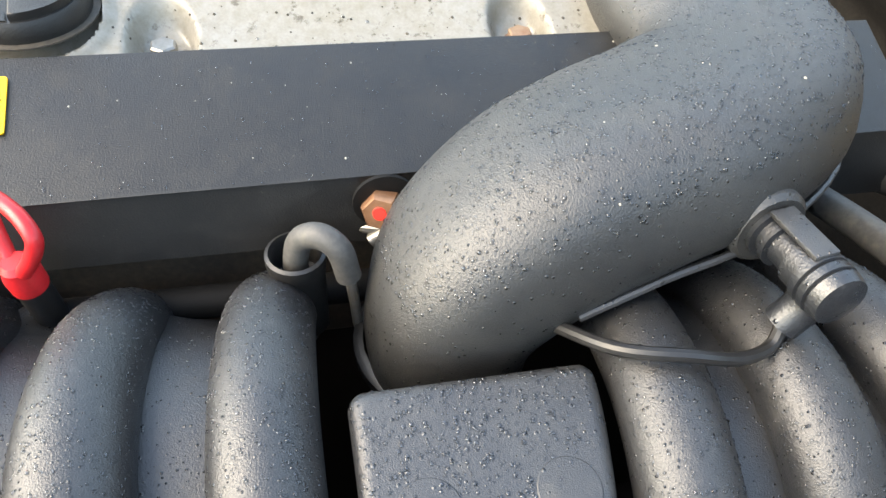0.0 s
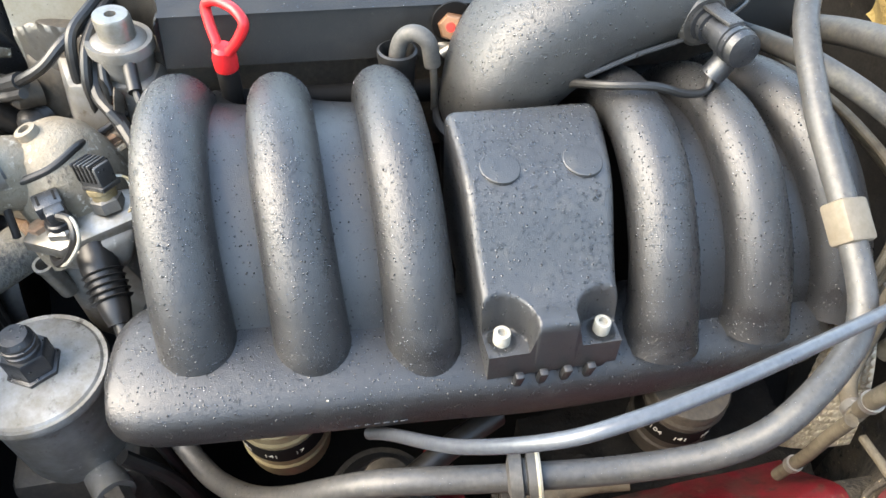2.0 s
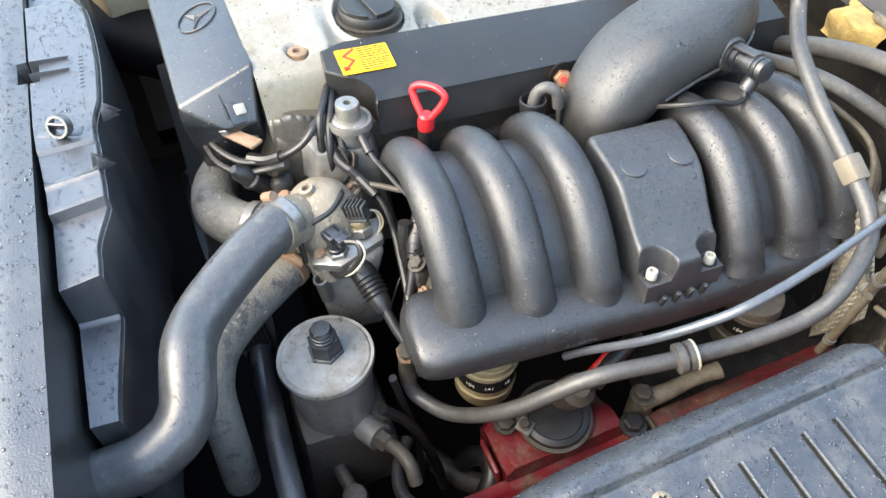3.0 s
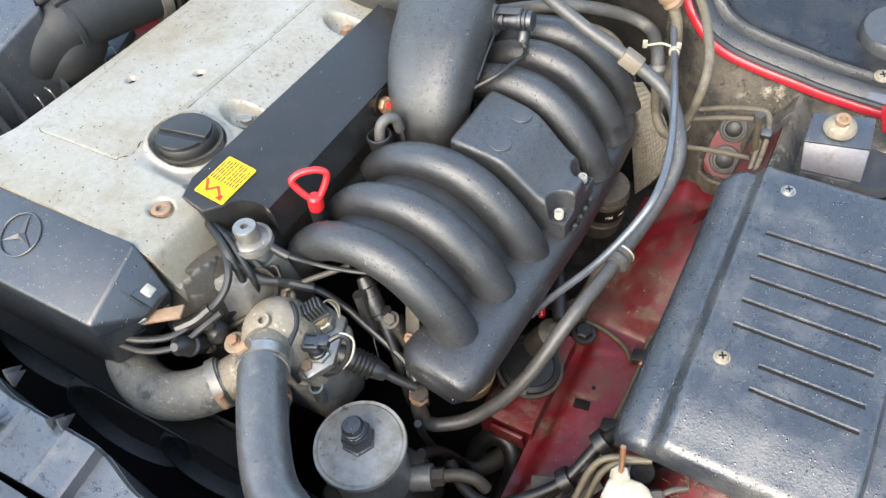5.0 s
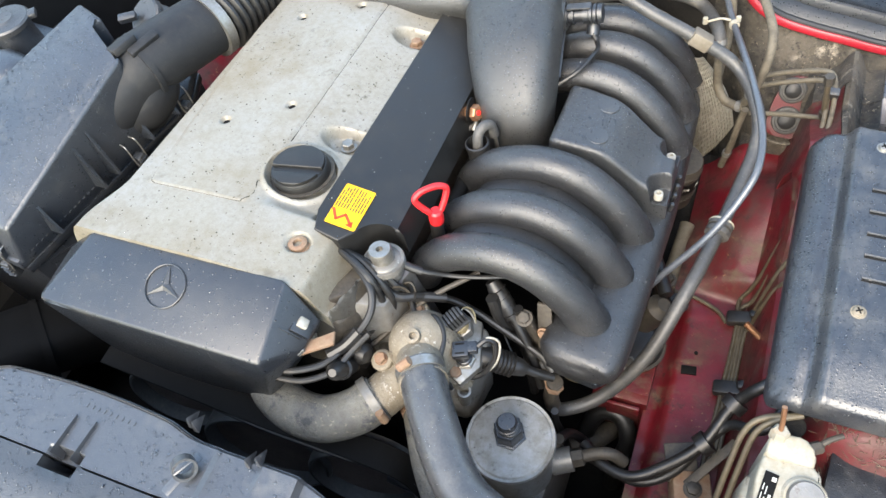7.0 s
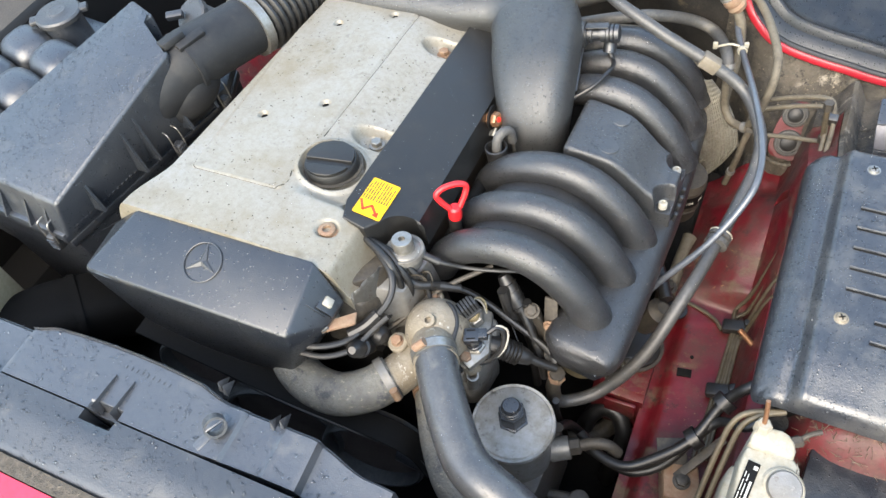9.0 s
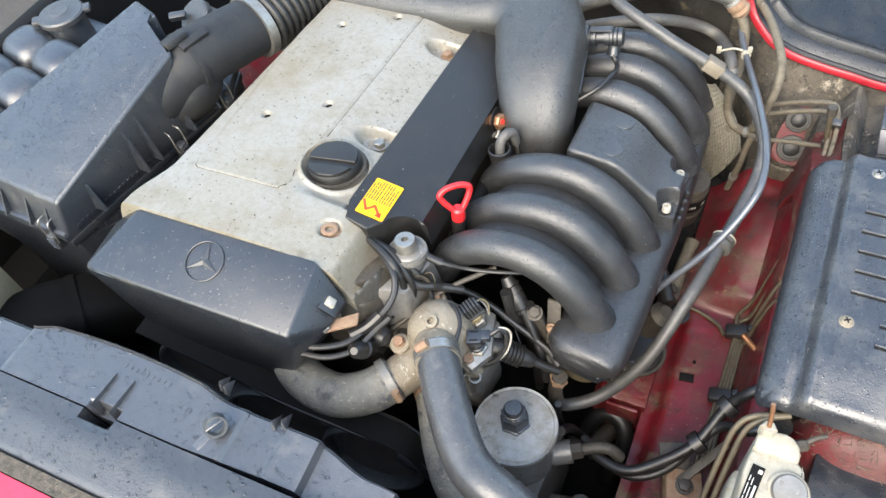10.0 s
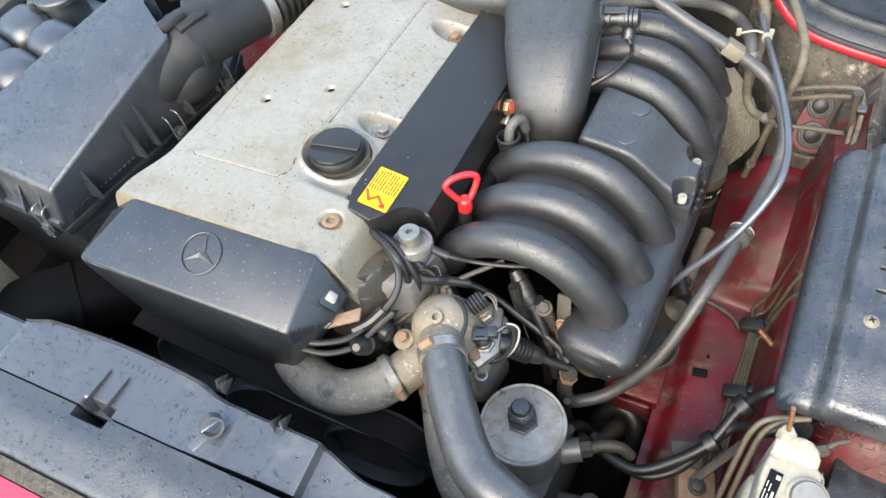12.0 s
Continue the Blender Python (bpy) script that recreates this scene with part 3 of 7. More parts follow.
# ---- engine ----
engine = thing("engine_block", (-0.45, 0.0, -0.4), "near-black engine block with alloy cylinder head", "engine")
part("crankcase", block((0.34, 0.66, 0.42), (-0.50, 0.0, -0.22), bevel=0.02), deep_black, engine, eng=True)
part("cylinder_head", block((0.30, 0.58, 0.13), (-0.47, 0.02, 0.05), bevel=0.012), dark_metal, engine, eng=True)
bm = hull([(-0.36, -0.30, 0.11), (-0.30, -0.285, 0.10), (-0.29, -0.22, 0.10), (-0.36, -0.20, 0.11),
           (-0.38, -0.33, -0.05), (-0.29, -0.30, -0.05), (-0.28, -0.2, -0.05), (-0.38, -0.2, -0.05)], 0.006)
part("head_front", bm, dirty_alloy, engine, "stained alloy front of the cylinder head", eng=True)
for (x, y, z, r) in ((-0.335, -0.318, 0.07, 0.011), (-0.35, -0.325, 0.02, 0.013), (-0.31, -0.30, 0.02, 0.01)):
    part("stud", lathe([(r, 0), (r, 0.02), (r * 0.6, 0.024)], (x, y, z), (0.5, -1, 0.2), 14), dark_metal, engine, eng=True)
brk = part("lifting_eye", hull([(-0.376, -0.372, 0.112), (-0.368, -0.380, 0.108), (-0.334, -0.351, 0.104), (-0.338, -0.336, 0.109), (-0.376, -0.372, 0.107), (-0.368, -0.380, 0.103), (-0.334, -0.351, 0.099), (-0.338, -0.336, 0.104)], 0.0015), rust, engine, "stained rusty bracket with a slotted hole", eng=True)
part("bolt_hole", block((0.011, 0.0055, 0.004), (-0.345, -0.3495, 0.1045), (0, 0, 40), 0.0015), deep_black, brk, eng=True)
part("bracket_bolt", lathe([(0.0085, 0), (0.0085, 0.008), (0.0065, 0.0095)], (-0.368, -0.371, 0.108), (0.2, -0.3, 1), 6), dirty_alloy, brk, eng=True)
part("ribbed_boot", lathe([(0.009, 0), (0.013, 0.003), (0.0105, 0.006), (0.013, 0.009), (0.0105, 0.012), (0.013, 0.015), (0.0105, 0.018), (0.012, 0.022), (0.009, 0.026), (0.0045, 0.0275)], (-0.352, -0.352, 0.055), (0.9, -0.35, 0.25), 18), rubber, engine, eng=True)
part("ribbed_boot", lathe([(0.010, 0), (0.0145, 0.003), (0.0115, 0.006), (0.0145, 0.009), (0.0115, 0.012), (0.0145, 0.015), (0.012, 0.02), (0.009, 0.024), (0.0045, 0.0255)], (-0.335, -0.325, 0.045), (0.9, -0.3, 0.2), 18), rubber, engine, eng=True)


def torn_plate(line, drop, thick):
    """A thin crumpled sheet hanging from a line of points."""
    own = bmesh.new()
    rows_ = []
    for k, p in enumerate(spline(line, 6)):
        a = Vector(p)
        wob = 0.006 * noise.noise(a * 60)
        rows_.append([own.verts.new(a + Vector((wob * (1 - j / 6), 0.3 * wob, -drop * j / 6 * (1 + 0.4 * noise.noise(a * 45))))) for j in range(7)])
    for r0, r1 in zip(rows_, rows_[1:]):
        for j in range(6):
            own.faces.new((r0[j], r0[j + 1], r1[j + 1], r1[j]))
    bmesh.ops.solidify(own, geom=own.faces[:], thickness=thick)
    return own


part("heat_plate", torn_plate([(-0.352, -0.322, 0.150), (-0.342, -0.312, 0.155), (-0.336, -0.300, 0.160), (-0.333, -0.285, 0.158), (-0.332, -0.268, 0.150)], 0.055, 0.0015), dirty_alloy, engine, "thin crumpled alloy sheet beside the cylinder head", smooth=60)
part("alloy_web", hull([(-0.40, -0.33, 0.11), (-0.345, -0.32, 0.10), (-0.33, -0.29, 0.09), (-0.40, -0.345, 0.02), (-0.335, -0.335, 0.01), (-0.32, -0.29, 0.0), (-0.38, -0.29, 0.09)], 0.005), dark_metal, engine, eng=True)
part("lug", lathe([(0.009, -0.012), (0.009, 0.006), (0.007, 0.009)], (-0.372, -0.352, 0.092), (0.4, -1, 0.3), 16), tan_alloy, engine, eng=True)
part("sensor_boot", lathe([(0.004, -0.001), (0.01, 0), (0.013, 0.004), (0.013, 0.022), (0.0145, 0.024), (0.0145, 0.028), (0.012, 0.03), (0.011, 0.046), (0.005, 0.054)], (-0.335, -0.345, 0.04), (0.1, -0.55, 0.7), 16), rubber, engine, eng=True)
part("cam_flange", hull([(-0.37, -0.315, 0.125), (-0.335, -0.29, 0.125), (-0.325, -0.255, 0.12), (-0.345, -0.235, 0.125),
                         (-0.36, -0.31, 0.06), (-0.325, -0.29, 0.06), (-0.315, -0.25, 0.05), (-0.345, -0.235, 0.06)], 0.004), dark_metal, engine, eng=True)

# ---- valve cover ----
CAP = (-0.453, -0.163)
DIMPLES = ((-0.602, -0.105), (-0.525, -0.056), (-0.612, 0.137), (-0.530, 0.183))
SCOOPS = ((-0.429, -0.087), (-0.426, 0.142))


def cover_height(x, y):
    back = smooth_step(-0.31, -0.23, y)
    side = smooth_step(-0.752 + 0.035 * back, -0.685 + 0.018 * back, x)
    z = 0.075 + 0.11 * side ** 0.8
    edge = 1 - smooth_step(-0.232, -0.212, y)  # the front end reaches further out
    slope_rear = 0.020 * smooth_step(-0.495, -0.412, x) + 0.06 * smooth_step(-0.407, -0.396, x)
    slope_front = 0.009 * smooth_step(-0.48, -0.40, x) + 0.012 * smooth_step(-0.402, -0.372, x) + 0.05 * smooth_step(-0.374, -0.352, x)
    z -= slope_rear * (1 - edge) + slope_front * edge
    inside = smooth_step(0.0, 0.004, x + 0.641 + 0.1 * (y + 0.22)) * (1 - smooth_step(-0.4945, -0.4920, x)) * smooth_step(-0.234, -0.2315, y)
    corner = math.hypot(max(0, x + 0.505), max(0, -0.220 - y))
    inside *= 1 - smooth_step(0.012, 0.016, corner)
    d = math.hypot(x - CAP[0], y - CAP[1])
    inside *= smooth_step(0.049, 0.053, d)
    z += 0.0018 * inside
    groove = max(0.0, 1 - abs(x + 0.4905) / 0.0028) * smooth_step(-0.125, -0.115, y)
    z -= 0.0015 * groove
    z += 0.004 * (1 - smooth_step(0.046, 0.052, d)) * (1 - edge * 0) - 0.013 * (1 - smooth_step(0.041, 0.044, d))
    for hx, hy in DIMPLES:
        q = math.hypot(x - hx, y - hy)
        z -= 0.007 * (1 - smooth_step(0.0045, 0.0085, q))
    for hx, hy in SCOOPS:
        q = math.hypot(min(0.0, x - hx) * 0.62, y - hy)
        z = z + (min(z, cover_floor) - z) * (1 - smooth_step(0.0155, 0.0225, q)) * smooth_step(-0.048, -0.012, x - hx)
    q = math.hypot(x + 0.403, y + 0.267)
    z -= 0.006 * (1 - smooth_step(0.012, 0.016, q))
    rim = 0.0015 * noise.noise(Vector((x * 10, y * 10, 0)))
    return z + rim


cover_floor = 0.152
vc = thing("valve_cover", (-0.54, 0.0, 0.08), "silver painted alloy valve cover stained with brown dirt", "valve cover")
silver_top = part("cover_body", relief(-0.752, -0.352, -0.324, 0.33, 0.0022, cover_height, 0.06), silver_paint, vc, eng=True, smooth=50)
hex_bolt(vc, (-0.429, -0.087, 0.153), (0, 0, 1), 0.0085, 0.011, zinc, eng=True)
hex_bolt(vc, (-0.426, 0.142, 0.153), (0, 0, 1), 0.0085, 0.011, rust, eng=True, label="rusty bolt")
hex_bolt(vc, (-0.403, -0.267, 0.166), (0, 0, 1), 0.0115, 0.009, rust, flange=1.15, eng=True, label="rusty bolt", socket=True)
# black discs paint the shadow inside each dimple
for hx, hy in DIMPLES:
    part("dimple_plug", lathe([(0.005, 0), (0.005, 0.001), (0.0035, 0.0012)], (hx, hy, cover_height(hx, hy) + 0.0008), seg=12), deep_black, vc, eng=True)
edge_line = [(-0.642, -0.218), (-0.634, -0.2325), (-0.6, -0.2335), (-0.51, -0.2335), (-0.498, -0.230), (-0.491, -0.216), (-0.4955, -0.196)]
part("panel_edge", tube([(x, y, cover_height(x, y) - 0.0005, 0.0007) for x, y in [tuple(q) for q in spline(edge_line, 6)]], seg=6, per=2), deep_black, vc, "thin dark line along the raised panel", eng=True)
part("panel_groove", tube([(-0.4905, -0.12 + 0.02 * k, cover_height(-0.4905, -0.12 + 0.02 * k) - 0.0006, 0.0009) for k in range(21)], seg=8, per=2), deep_black, vc, "dirty groove beside the raised panel", eng=True)
part("cap_well", lathe([(0.0425, 0), (0.0425, 0.001), (0.03, 0.0012)], (CAP[0], CAP[1], 0.1755), seg=32), dark_metal, vc, "dirty rim of the oil filler", eng=True)

cap = thing("oil_filler_cap", (CAP[0], CAP[1], 0.19), "black plastic oil filler cap with moulded grip bar", "oil cap")
part("cap_disc", lathe([(0.037, 0), (0.038, 0.004), (0.0375, 0.013), (0.0355, 0.0165), (0.02, 0.018)], (CAP[0], CAP[1], 0.1725), seg=40), strip_black, cap, eng=True)
for y0, y1, h in ((-0.004, 0.0340, 0.0058), (-0.0340, -0.0135, 0.0048), (-0.0125, -0.005, 0.0016)):
    half = lambda q: math.sqrt(max(1e-6, 0.0350 ** 2 - q * q))
    n = 10
    ys = [y0 + (y1 - y0) * k / n for k in range(n + 1)]
    ol = [(half(q) - 0.0012, q) for q in ys] + [(-half(q) + 0.0012, q) for q in ys[::-1]]
    own = prism(ol, 0, h, 0.0018, 3)
    bmesh.ops.transform(own, matrix=pose(CAP[0], CAP[1], 0.1885, 0, 0, 8), verts=own.verts)
    part("grip", own, strip_black, cap, eng=True)

# ---- black front cover with ring emblem ----
fc = thing("timing_cover", (-0.53, -0.37, 0.0), "black plastic front engine cover with moulded ring emblem", "engine cover")
pts = [(-0.666, -0.3225, 0.179), (-0.388, -0.3225, 0.179), (-0.386, -0.415, 0.140), (-0.706, -0.415, 0.140), (-0.722, -0.372, 0.125), (-0.70, -0.325, 0.155),
       (-0.738, -0.327, 0.124), (-0.352, -0.335, 0.124), (-0.357, -0.372, 0.116), (-0.384, -0.417, 0.117), (-0.405, -0.412, 0.07), (-0.43, -0.405, -0.005), (-0.64, -0.41, -0.03), (-0.705, -0.40, 0.03),
       (-0.71, -0.34, 0.03), (-0.40, -0.3225, 0.03), (-0.64, -0.3225, -0.02), (-0.722, -0.33, 0.09)]
fbody = part("cover_shell", hull(pts, 0.0035, 3), cover_black, fc, eng=True, smooth=22)
en = Vector((0, -0.42, 1)).normalized()
ex = Vector((1, 0, 0))
ey = en.cross(ex)
ec = Vector((-0.535, -0.362, 0.1624))
em = Matrix((ex, ey, en)).transposed().to_4x4()
em.translation = ec + en * 0.0012
bm = bmesh.new()
loops = []
for k in range(48):
    a = 2 * math.pi * k / 48
    loops.append([em @ Vector(((0.0272 + 0.0012 * math.cos(b)) * math.cos(a), (0.0272 + 0.0012 * math.cos(b)) * math.sin(a), 0.0012 * math.sin(b) - 0.0002)) for b in [2 * math.pi * j / 8 for j in range(8)]])
loops.append(loops[0])
rings(bm, loops, False)
bmesh.ops.remove_doubles(bm, verts=bm.verts, dist=1e-6)
part("emblem_ring", bm, cover_black, fc, eng=True)
bm = bmesh.new()
for k in range(3):
    a = radians(97 + 120 * k)
    d, s = Vector((math.cos(a), math.sin(a), 0)), Vector((-math.sin(a), math.cos(a), 0))
    v = [bm.verts.new(em @ p) for p in (Vector((0, 0, 0.0035)), d * 0.0262, s * 0.0048 + d * 0.003, -s * 0.0048 + d * 0.003)]
    w0 = bm.verts.new(em @ Vector((0, 0, -0.001)))
    bm.faces.new((v[0], v[2], v[1])), bm.faces.new((v[0], v[1], v[3])), bm.faces.new((w0, v[1], v[2])), bm.faces.new((w0, v[3], v[1]))
part("emblem_spokes", bm, grey_black, fc, eng=True, smooth=10)
part("clip_frame", block((0.026, 0.028, 0.006), (-0.3655, -0.350, 0.1325), (0, 48, 8), 0.0015), cover_black, fc, eng=True)
part("clip_head", block((0.0125, 0.0125, 0.007), (-0.3635, -0.350, 0.1372), (0, 48, 8), 0.0018), dull_white, fc, "pale plastic clip head", eng=True)
for dy in (-0.017, 0.012):
    part("rib", block((0.03, 0.0025, 0.006), (-0.372, -0.350 + dy, 0.138), (0, 48, 8), 0.0008), cover_black, fc, eng=True)

# ---- black ignition cover strip with warning label ----
strip_z = lambda x, y: 0.1545 + (-0.31 - x) * 0.25
ic = thing("ignition_cover", (-0.36, 0.05, 0.11), "long matt black plastic ignition lead cover, dusty and wet", "engine cover")
notch = arc(-0.315, -0.238, 0.036, 165, 62, 12)
own = bmesh.new()
outline_top = [(-0.403, -0.214), (-0.394, -0.243), (-0.362, -0.247)] + notch + [(-0.309, -0.206), (-0.309, 0.382), (-0.403, 0.388)]
bot_o = [(-0.403, -0.214), (-0.394, -0.243), (-0.362, -0.247)] + notch + [(-0.298, -0.206), (-0.298, 0.382), (-0.403, 0.388)]
vb = [own.verts.new((x, y, 0.112)) for x, y in bot_o]
vt = [own.verts.new((x, y, strip_z(x, y))) for x, y in outline_top]
ft = own.faces.new(vt)
for i in range(len(vb)):
    own.faces.new((vb[i], vb[(i + 1) % len(vb)], vt[(i + 1) % len(vb)], vt[i]))
bmesh.ops.bevel(own, geom=list(ft.edges), offset=0.003, segments=3, profile=0.5, affect="EDGES")
bmesh.ops.triangulate(own, faces=[f for f in own.faces if len(f.verts) > 4])
strip_body = part("cover_shell", own, strip_black, ic, eng=True)

# no real cutout: a flush black disc gives the recess its shade
part("bolt_recess", lathe([(0.018, -0.002), (0.018, 0.0004), (0.016, 0.0006)], (-0.2978, 0.03, 0.141), (1, 0, 0.08), 28), deep_black, ic, "thin black disc painted as the shaded bolt cutout")

tilt = math.degrees(math.atan(0.25))
lab_m = Matrix.Translation((-0.3685, -0.196, strip_z(-0.3685, 0) + 0.0011)) @ Euler((0, radians(tilt), 0)).to_matrix().to_4x4()


def on_label(own):
    bmesh.ops.transform(own, matrix=lab_m, verts=own.verts)
    return own


lab = part("warning_label", on_label(prism(rounded([(-0.0195, -0.032), (0.0195, -0.032), (0.0195, 0.032), (-0.0195, 0.032)], 0.002, 3), -0.0004, 0.0005, 0)), yellow, ic, "yellow warning sticker with red lightning flash", eng=True)
bolt_line = [Vector((-0.0175, -0.0095)), Vector((-0.0085, -0.0235)), Vector((0.000, -0.0135)), Vector((0.0118, -0.0258))]
own = bmesh.new()
for a, b in zip(bolt_line, bolt_line[1:]):
    d = b - a
    block((d.length + 0.002, 0.0036, 0.0006), ((a.x + b.x) / 2, (a.y + b.y) / 2, 0.0006), (0, 0, math.degrees(math.atan2(d.y, d.x))), 0, own)
prism([(0.0148, -0.0292), (0.0055, -0.0278), (0.0125, -0.0195)], 0.0003, 0.0009, 0, bm=own)
part("lightning_flash", on_label(own), orange_red, lab, eng=True)
rnd = random.Random(5)
for row in range(10):
    y = -0.006
    x = -0.0172 + row * 0.00355 + (0.0012 if row > 4 else 0)
    while y < 0.028:
        w = rnd.uniform(0.004, 0.010)
        if y + w > 0.0298:
            break
        part("text_bar", on_label(block((0.0015, w, 0.0004), (x, y + w / 2, 0.0008), bevel=0)), ink, lab, eng=True)
        y += w + 0.0012

# ---- fuel pressure regulator ----
fpr = thing("fuel_pressure_regulator", (-0.315, -0.237, 0.09), "round zinc fuel pressure regulator with rubber vacuum hose", "regulator")
part("regulator_body", lathe([(0.016, 0.07), (0.017, 0.098), (0.021, 0.106), (0.0225, 0.122), (0.0262, 0.124), (0.0262, 0.130), (0.0255, 0.1325), (0.0215, 0.132), (0.020, 0.1335), (0.0150, 0.135)], (-0.315, -0.237, 0), seg=32), dirty_alloy, fpr, eng=True)
part("regulator_cap", lathe([(0.0142, 0.124), (0.0142, 0.151), (0.013, 0.1535), (0.0045, 0.1535), (0.004, 0.147)], (-0.315, -0.237, 0), seg=24), zinc, fpr, eng=True)
part("vacuum_hose", tube([(-0.306, -0.232, 0.151), (-0.288, -0.231, 0.138), (-0.272, -0.229, 0.130)], 0.0055, 12), rubber, fpr)
part("vacuum_pipe", tube([(-0.276, -0.2295, 0.132), (-0.263, -0.226, 0.126), (-0.245, -0.218, 0.116), (-0.225, -0.213, 0.113), (-0.195, -0.205, 0.112), (-0.165, -0.19, 0.105)], 0.003, 10), rubber, fpr)

# ---- dipstick ----
dip = thing("oil_dipstick", (-0.281, -0.158, 0.08), "red plastic oil dipstick handle on a dark tube", "dipstick")
dn = Vector((0.62, -0.72, 0.3)).normalized()
dx = Vector((0, 0, 1)).cross(dn).normalized()
dy = dn.cross(dx)
dm = Matrix((dx, dy, dn)).transposed().to_4x4()
dm.translation = Vector((-0.277, -0.156, 0.157))
loop_pts = [(-0.006, -0.002), (-0.0165, 0.014), (-0.0205, 0.026), (-0.012, 0.0325), (0, 0.034), (0.012, 0.0325), (0.0205, 0.026), (0.0165, 0.014), (0.006, -0.002)]
part("handle_ring", tube([dm @ Vector((x, y, 0)) for x, y in loop_pts], 0.0042, 12, 6), red_plastic, dip)
part("handle_collar", lathe([(0.0075, -0.016), (0.0095, -0.014), (0.0098, -0.004), (0.0085, 0.001), (0.0085, 0.004), (0.006, 0.007)], (-0.2775, -0.157, 0.152), (0.08, 0.02, 1), 20), red_plastic, dip)
part("dipstick_tube", lathe([(0.0085, -0.12), (0.0088, 0)], (-0.279, -0.1575, 0.14), (0.08, 0.02, 1), 16), rubber, dip)

# ---- intake manifold ----
man = thing("intake_manifold", (-0.1, 0.0, -0.06), "satin black intake manifold with six curved runners, wet with rain", "intake manifold")
RUNNER = [(-0.285, 0.055, 0.023), (-0.267, 0.091, 0.0235), (-0.229, 0.1235, 0.024), (-0.178, 0.138, 0.0245), (-0.132, 0.126, 0.025), (-0.094, 0.090, 0.0255), (-0.072, 0.052, 0.0268), (-0.066, 0.034, 0.028), (-0.062, 0.018, 0.031)]


def runner_path(dx, dz, sx, sz):
    """The common runner bend, stretched for one cylinder."""
    return [(-0.06 + (x + 0.06) * sx + dx, z * sz + dz, r) for x, z, r in RUNNER]


# bend, station along the engine and skew of each runner
RUNNERS = [(runner_path(-0.004, -0.016, 1.03, 1.10), -0.204, -0.04), (runner_path(0.004, -0.009, 1.04, 1.05), -0.125, -0.02), (runner_path(0.008, 0.001, 1.05, 0.99), -0.048, -0.03),
           (runner_path(0.022, 0.005, 1.04, 0.97), 0.132, -0.06), (runner_path(0.018, 0.007, 1.0, 0.94), 0.216, 0.02), (runner_path(0.010, 0.005, 1.0, 0.98), 0.304, 0.2)]
runner_obs = []
for prof, y0, sk in RUNNERS:
    p = [(x, y0 + sk * x, z, r) for x, z, r in prof]
    runner_obs.append(part("runner", tube(p, seg=28, per=8), satin_black, man, eng=True, smooth=60))
for a, b in ((0, 1), (1, 2), (3, 4), (4, 5)):
    prof, ya, sa = RUNNERS[a]
    _, yb, sb = RUNNERS[b]
    p = [(x - 0.010 * smooth_step(0, 4, i), (ya + yb) / 2 + (sa + sb) / 2 * x, z - 0.016 + 0.008 * smooth_step(3, 6, i)) for i, (x, z, r) in enumerate(prof)][1:]
    part("web", tube([(x, y, z, 0.030, 0.009) for x, y, z in p], seg=20, per=6, up=(1, 0, 1.2), power=5), satin_black, man, eng=True, smooth=60)
plen = [(-0.080, -0.266, 0.012, 0.018, 0.010), (-0.079, -0.258, 0.012, 0.040, 0.022), (-0.076, -0.240, 0.013, 0.052, 0.029), (-0.070, -0.19, 0.014, 0.052, 0.031),
        (-0.063, -0.05, 0.008, 0.050, 0.032), (-0.059, 0.05, 0.0, 0.048, 0.033), (-0.061, 0.2, -0.002, 0.046, 0.034), (-0.063, 0.268, -0.002, 0.043, 0.034), (-0.064, 0.296, -0.002, 0.028, 0.02)]
plenum = part("plenum", tube(plen, seg=36, per=8, up=(0, 0, 1), power=2.6), satin_black, man, eng=True, smooth=60)
low = [(x - 0.004, y, z - 0.024, a * 0.84, 0.011) for x, y, z, a, b in plen[1:-1]]
part("plenum_flange", tube(low, seg=28, per=6, up=(0, 0, 1), power=4), cover_black, man, eng=True, smooth=40)
rnd = random.Random(8)
for row in range(2):
    y = -0.155
    while y < -0.065:
        w = rnd.uniform(0.003, 0.006)
        part("cast_mark", block((0.0012, w, 0.0045), (-0.0165 + (y + 0.11) * 0.05 - 0.0045 * row, y, 0.003 - 0.008 * row), (0, 30, 0), 0.0004), satin_black, man, eng=True)
        y += w + 0.0022

# ---- throttle cover box ----
def box_warp(x, y):
    x, y = round_plan(x, y, -0.180, 0.1, -0.006, 0.112, 0.009)
    t = smooth_step(-0.18, -0.02, x)
    mid = 0.053 - 0.012 * t
    return x, mid + (y - 0.053) * (1 - 0.17 * t)


BOXSCREW = ((-0.0345, 0.0045), (-0.0325, 0.078))


def box_height(x, y):
    z = 0.1475 - 0.007 * smooth_step(-0.175, -0.11, x) - 0.055 * smooth_step(-0.125, -0.036, x) ** 1.15
    wx, wy = box_warp(x, y)
    e = min(x + 0.180, y + 0.006, 0.112 - y)
    if e < 0.008:
        z -= 0.008 * (1 - math.sqrt(max(0, 1 - (1 - e / 0.008) ** 2)))
    ex = -0.0215 - x
    if ex < 0.008:
        z -= 0.008 * (1 - math.sqrt(max(0, 1 - (1 - max(0, ex) / 0.008) ** 2)))
    for sx, sy in BOXSCREW:
        q = math.hypot(wx - sx - 0.006, (wy - sy) * 0.95)
        k = 1 - smooth_step(0.017, 0.0222, q)
        z = z * (1 - k) + min(z, 0.057) * k
    return z


